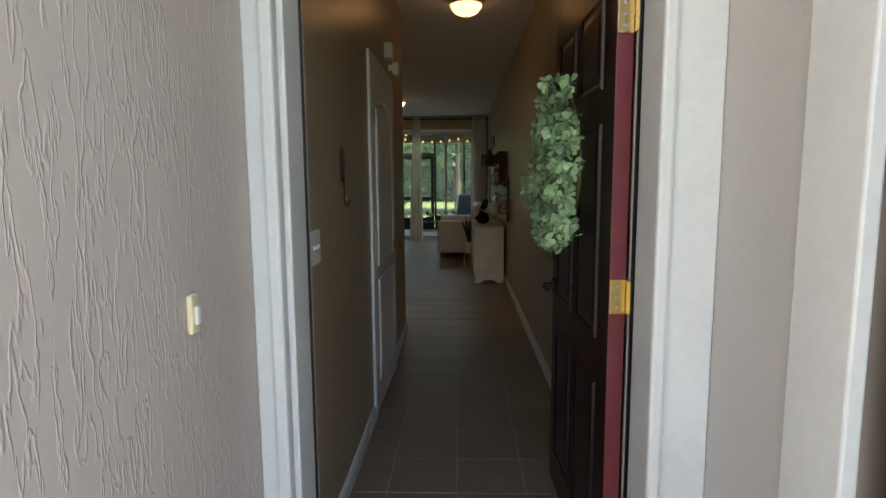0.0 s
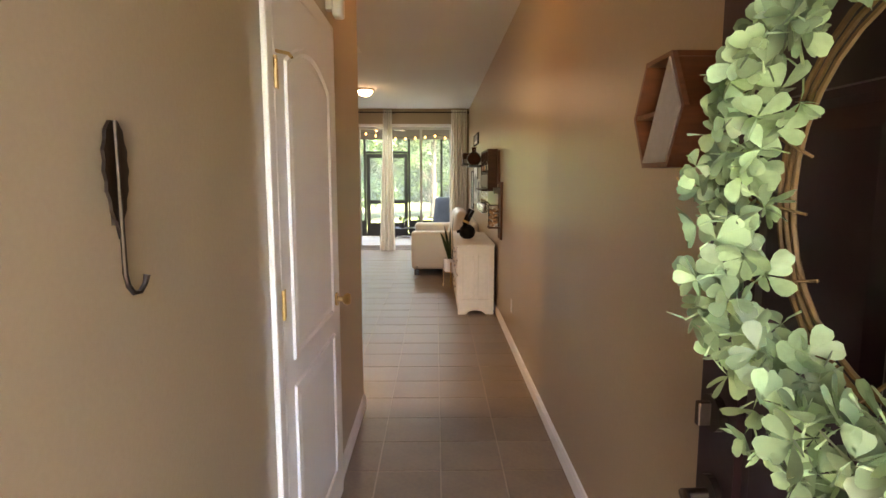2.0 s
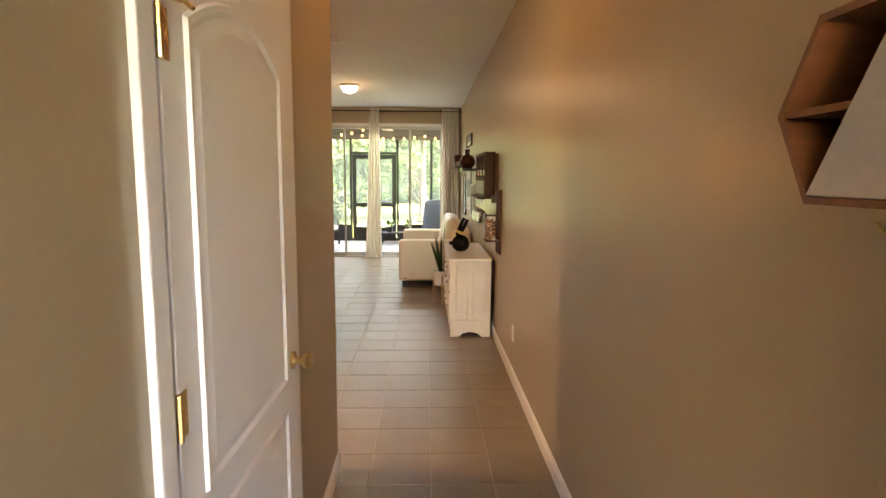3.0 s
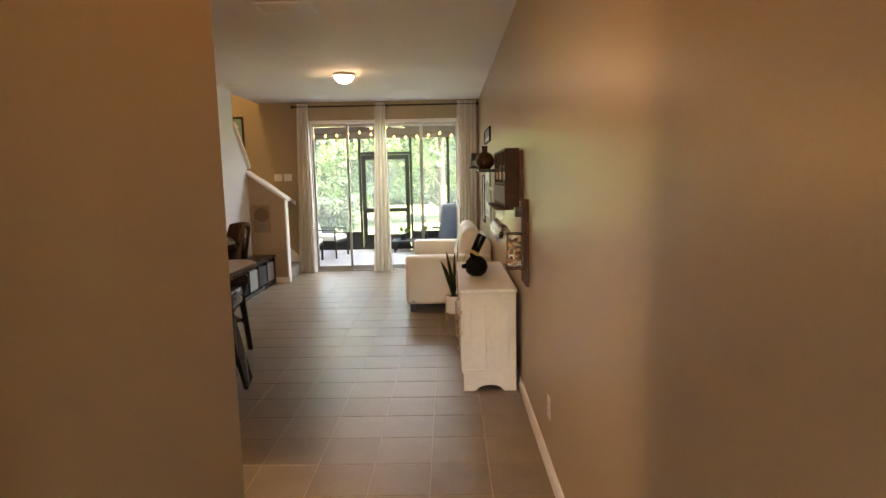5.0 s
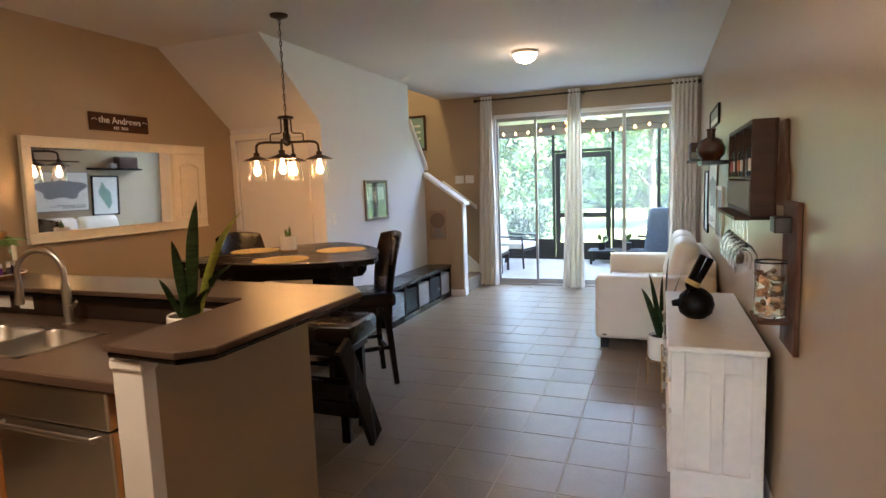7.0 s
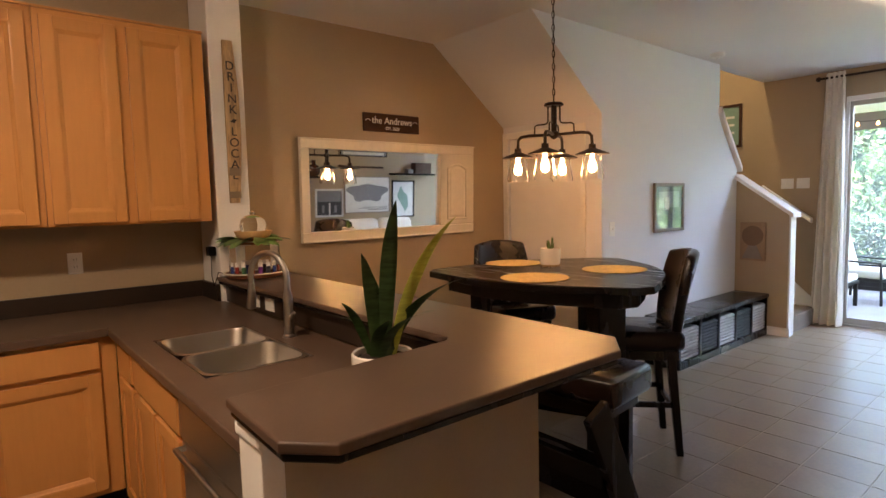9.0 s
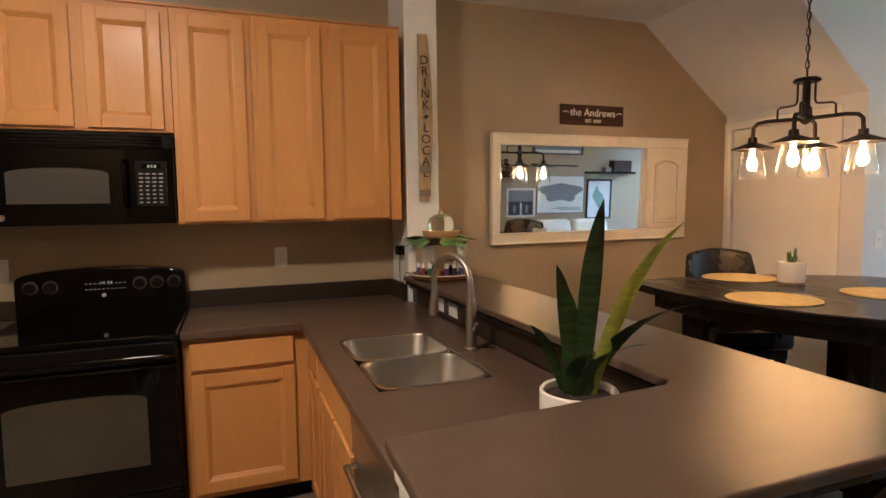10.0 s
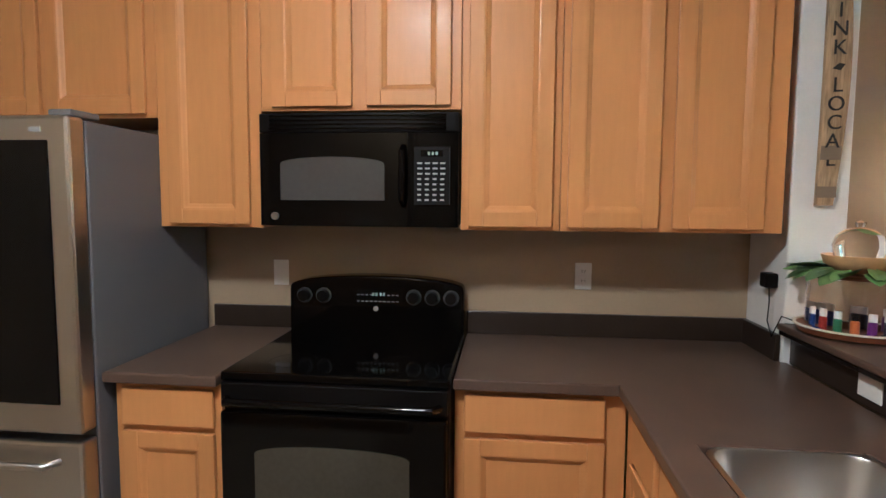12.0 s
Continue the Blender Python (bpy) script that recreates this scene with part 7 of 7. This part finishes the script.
lowt = thing("patio_side_table", "low dark slatted table with potted plants", "table", (-0.45, 16.0, -0.03))
for k in range(6):
    part("slat", box(-0.5, 0.45, -0.25 + k * 0.085, -0.18 + k * 0.085, 0.22, 0.245, 0.003), M_IRON, lowt)
for x in (-0.46, 0.37):
    for y in (-0.22, 0.18):
        part("leg", box(x, x + 0.04, y, y + 0.04, 0, 0.22), M_IRON, lowt)
for x in (-0.72, -0.28):
    pl = thing("potted_herb", "leafy herb in a dark pot on the patio table", "plant", (x, 16.0, 0.215), group="potted herbs")
    part("pot", lathe([(0, 0), (0.06, 0), (0.08, 0.13), (0.07, 0.13), (0, 0.12)], 0, 0, 16), M_IRON, pl)
    for i in range(26):
        a = random.uniform(0, 6.28)
        ob = new("leaf", leaf_mesh)
        ob.parent = pl
        ob.matrix_basis = pose(0.03 * math.cos(a), 0.03 * math.sin(a), 0.12 + random.uniform(0, 0.1), random.uniform(10, 70), 0, math.degrees(a) - 90)
grill = thing("covered_grill", "patio grill under a blue-grey fitted cover", "grill", (0.32, 15.75, -0.03))
bm = box(-0.32, 0.32, -0.28, 0.28, 0.02, 1.0, 0.12, 4)
for v in bm.verts:
    if v.co.z > 0.6:
        v.co.x *= 0.72
        v.co.y *= 0.8
    v.co.x += 0.02 * noise.noise(v.co * 6)
part("cover", bm, mat("blue_grey_cover", (0.06, 0.075, 0.10), 0.7, var=0.2, scale=4, fine=30, bump=0.3), grill, smooth=True)
part("side_handle", tube([(-0.26, -0.1, 0.5), (-0.42, -0.1, 0.52), (-0.42, 0.1, 0.52), (-0.26, 0.1, 0.5)], 0.012, 8), M_IRON, grill)


def foliage(pts, size, m, name, seed):
    """Many small folded leaves, one mesh; pts yields centre and outward direction."""
    rng = np.random.default_rng(seed)
    verts, faces = [], []
    for c, nrm in pts:
        s = size * rng.uniform(0.6, 1.3)
        d = Vector(rng.normal(size=3)).normalized()
        d = (d + Vector(nrm) * 0.7).normalized()
        e = d.orthogonal().normalized()
        e = (Matrix.Rotation(rng.uniform(0, 6.28), 3, d) @ e)
        f = d.cross(e)
        k = len(verts)
        c = Vector(c)
        verts += [tuple(c - e * s), tuple(c + f * s * 0.45 + d * s * 0.15), tuple(c + e * s), tuple(c - f * s * 0.45 + d * s * 0.15)]
        faces += [(k, k + 1, k + 2), (k, k + 2, k + 3)]
    me = bpy.data.meshes.new(name)
    me.from_pydata(verts, [], faces)
    me.materials.append(m)
    return me


def hedge(x0, x1, y0, y1, h, n, seed, label):
    rng = np.random.default_rng(seed)
    ob = thing("hedge", label, "hedge", ((x0 + x1) / 2, (y0 + y1) / 2, -0.16))
    def gen():
        for _ in range(n):
            x = rng.uniform(x0, x1)
            top = h * (0.9 + 0.22 * noise.noise((x * 1.3, 2.0, seed)))
            u = rng.random()
            if u < 0.45:
                yield (x - ob.location.x, y0 - ob.location.y + rng.uniform(-0.08, 0.25) + 0.12 * noise.noise((x * 2, u * 9, 1)), rng.uniform(0, top)), (0, -1, 0.2)
            else:
                yield (x - ob.location.x, rng.uniform(y0, y1) - ob.location.y, top + rng.uniform(-0.25, 0.06)), (0, -0.3, 1)
    me = foliage(gen(), 0.05, M_LEAFDARK, "leaves", seed)
    o = new("leaves", me)
    o.parent = ob
    core = box(x0 + 0.1 - ob.location.x, x1 - 0.1 - ob.location.x, y0 + 0.2 - ob.location.y, y1 - 0.1 - ob.location.y, 0, h * 0.72, 0.1)
    part("inner_twigs", core, M_LEAFDARK, ob)
    return ob


hedge(-8.0, -1.9, 17.6, 18.6, 1.25, 15000, 3, "dense dark green clipped hedge beyond the patio screen")


def tree(x, y, height, spread, leaves, seed, label, low=0.25, m=M_LEAF, size=0.14):
    rng = np.random.default_rng(seed)
    ob = thing("tree", label, "tree", (x, y, -0.16))
    bm = bmesh.new()
    trunk = [(0.12 * noise.noise((z, seed, 0)), 0.12 * noise.noise((z, seed, 5)), z) for z in np.linspace(0, height * 0.8, 7)]
    add_tube(bm, trunk, [0.2 * height / 8 * (1 - 0.12 * i) for i in range(7)], 9)
    clumps = []
    for i in range(14):
        a, z = rng.uniform(0, 6.28), height * rng.uniform(low, 0.95)
        r = spread * (0.35 + 0.65 * math.sin(math.pi * min(1, (z / height - low) / (1 - low) * 0.8 + 0.15))) * rng.uniform(0.55, 1.0)
        tip = Vector((r * math.cos(a), r * math.sin(a), z))
        st = Vector((0, 0, max(0.5, z - 0.25 * height)))
        mid = st.lerp(tip, 0.5) + Vector((0, 0, 0.06 * height))
        add_tube(bm, [st, mid, tip], [0.06 * height / 8, 0.04 * height / 8, 0.015], 6)
        for _ in range(5):
            clumps.append((tip.lerp(st, rng.uniform(0, 0.55)) + Vector(rng.normal(size=3)) * 0.3 * spread * 0.5, spread * rng.uniform(0.16, 0.36)))
    part("trunk", bm, M_BARK, ob, smooth=True)

    def gen():
        for _ in range(leaves):
            c, r = clumps[rng.integers(len(clumps))]
            d = Vector(rng.normal(size=3)).normalized()
            yield tuple(c + Vector((d.x, d.y, d.z * 0.75)) * r * rng.uniform(0.5, 1.0) ** 0.5), tuple(d)
    o = new("crown", foliage(gen(), size, m, "crown", seed))
    o.parent = ob
    return ob


tree(-3.9, 26, 6.0, 2.6, 8000, 11, "broad leafy garden tree beyond the lawn", 0.12)
tree(0.0, 25, 6.5, 2.5, 8000, 12, "light green garden tree beyond the lawn", 0.1)
tree(3.2, 27, 9.0, 3.4, 7000, 13, "leafy garden tree beyond the lawn", 0.1)
tree(-8.5, 27, 6.5, 3.0, 8000, 14, "leafy garden tree beyond the lawn", 0.1)
tree(-13, 30, 8.0, 3.6, 6000, 16, "leafy tree at the garden's end", 0.08, M_LEAFDARK, 0.17)
rng = np.random.default_rng(5)
woods = new("distant_woods", foliage((((x, rng.uniform(38, 42), z), (0, -1, 0.3)) for x, z in ((rng.uniform(-34, 30), rng.uniform(-0.1, 5.2) * (0.8 + 0.3 * rng.random())) for _ in range(22000))), 0.42, M_LEAFDARK, "distant_woods", 7))
tagged(woods, "dense green woods closing the garden", "woods", kind="stuff")

# ---- floor tiles, last ----
PITCH = 0.3075
GX, GY = 0.132, 4.595


def tile_mesh(name, w, d):
    bm = box(-w / 2, w / 2, -d / 2, d / 2, -0.008, 0.0)
    top = [e for e in bm.edges if all(v.co.z > -0.001 for v in e.verts)]
    bmesh.ops.bevel(bm, geom=top, offset=0.0014, segments=1, affect="EDGES")
    return mesh_of(name, bm, M_TILE)


full_tile = tile_mesh("tile", PITCH - 0.006, PITCH - 0.006)
rest = bmesh.new()
made = 0
for i in range(-14, 4):
    for j in range(-9, 30):
        x0, x1 = GX + i * PITCH + 0.003, GX + (i + 1) * PITCH - 0.003
        y0, y1 = GY + j * PITCH + 0.003, GY + (j + 1) * PITCH - 0.003
        xlo = HX if y1 < 5.65 else (WX0 if y1 < 10.0 else -2.685)
        x0, x1 = max(x0, xlo), min(x1, WX1)
        y0, y1 = max(y0, FY), min(y1, BY - 0.01)
        if y1 - y0 < 0.03 or x1 - x0 < 0.03:
            continue
        near = -1.45 < x0 and y0 < 12.2
        if near and made < 300:
            whole = x1 - x0 > PITCH - 0.01 and y1 - y0 > PITCH - 0.01
            ob = new("tile", full_tile if whole else tile_mesh("tile", x1 - x0, y1 - y0))
            ob.parent = floor
            ob.location = ((x0 + x1) / 2, (y0 + y1) / 2, random.uniform(-0.0006, 0.0004))
            made += 1
        else:
            add_box(rest, x0, x1, y0, y1, -0.008, random.uniform(-0.0006, 0.0004))
ob = new("further_tiles", mesh_of("further_tiles", rest, M_TILE))
ob.parent = floor
tagged(ob, kind="stuff")
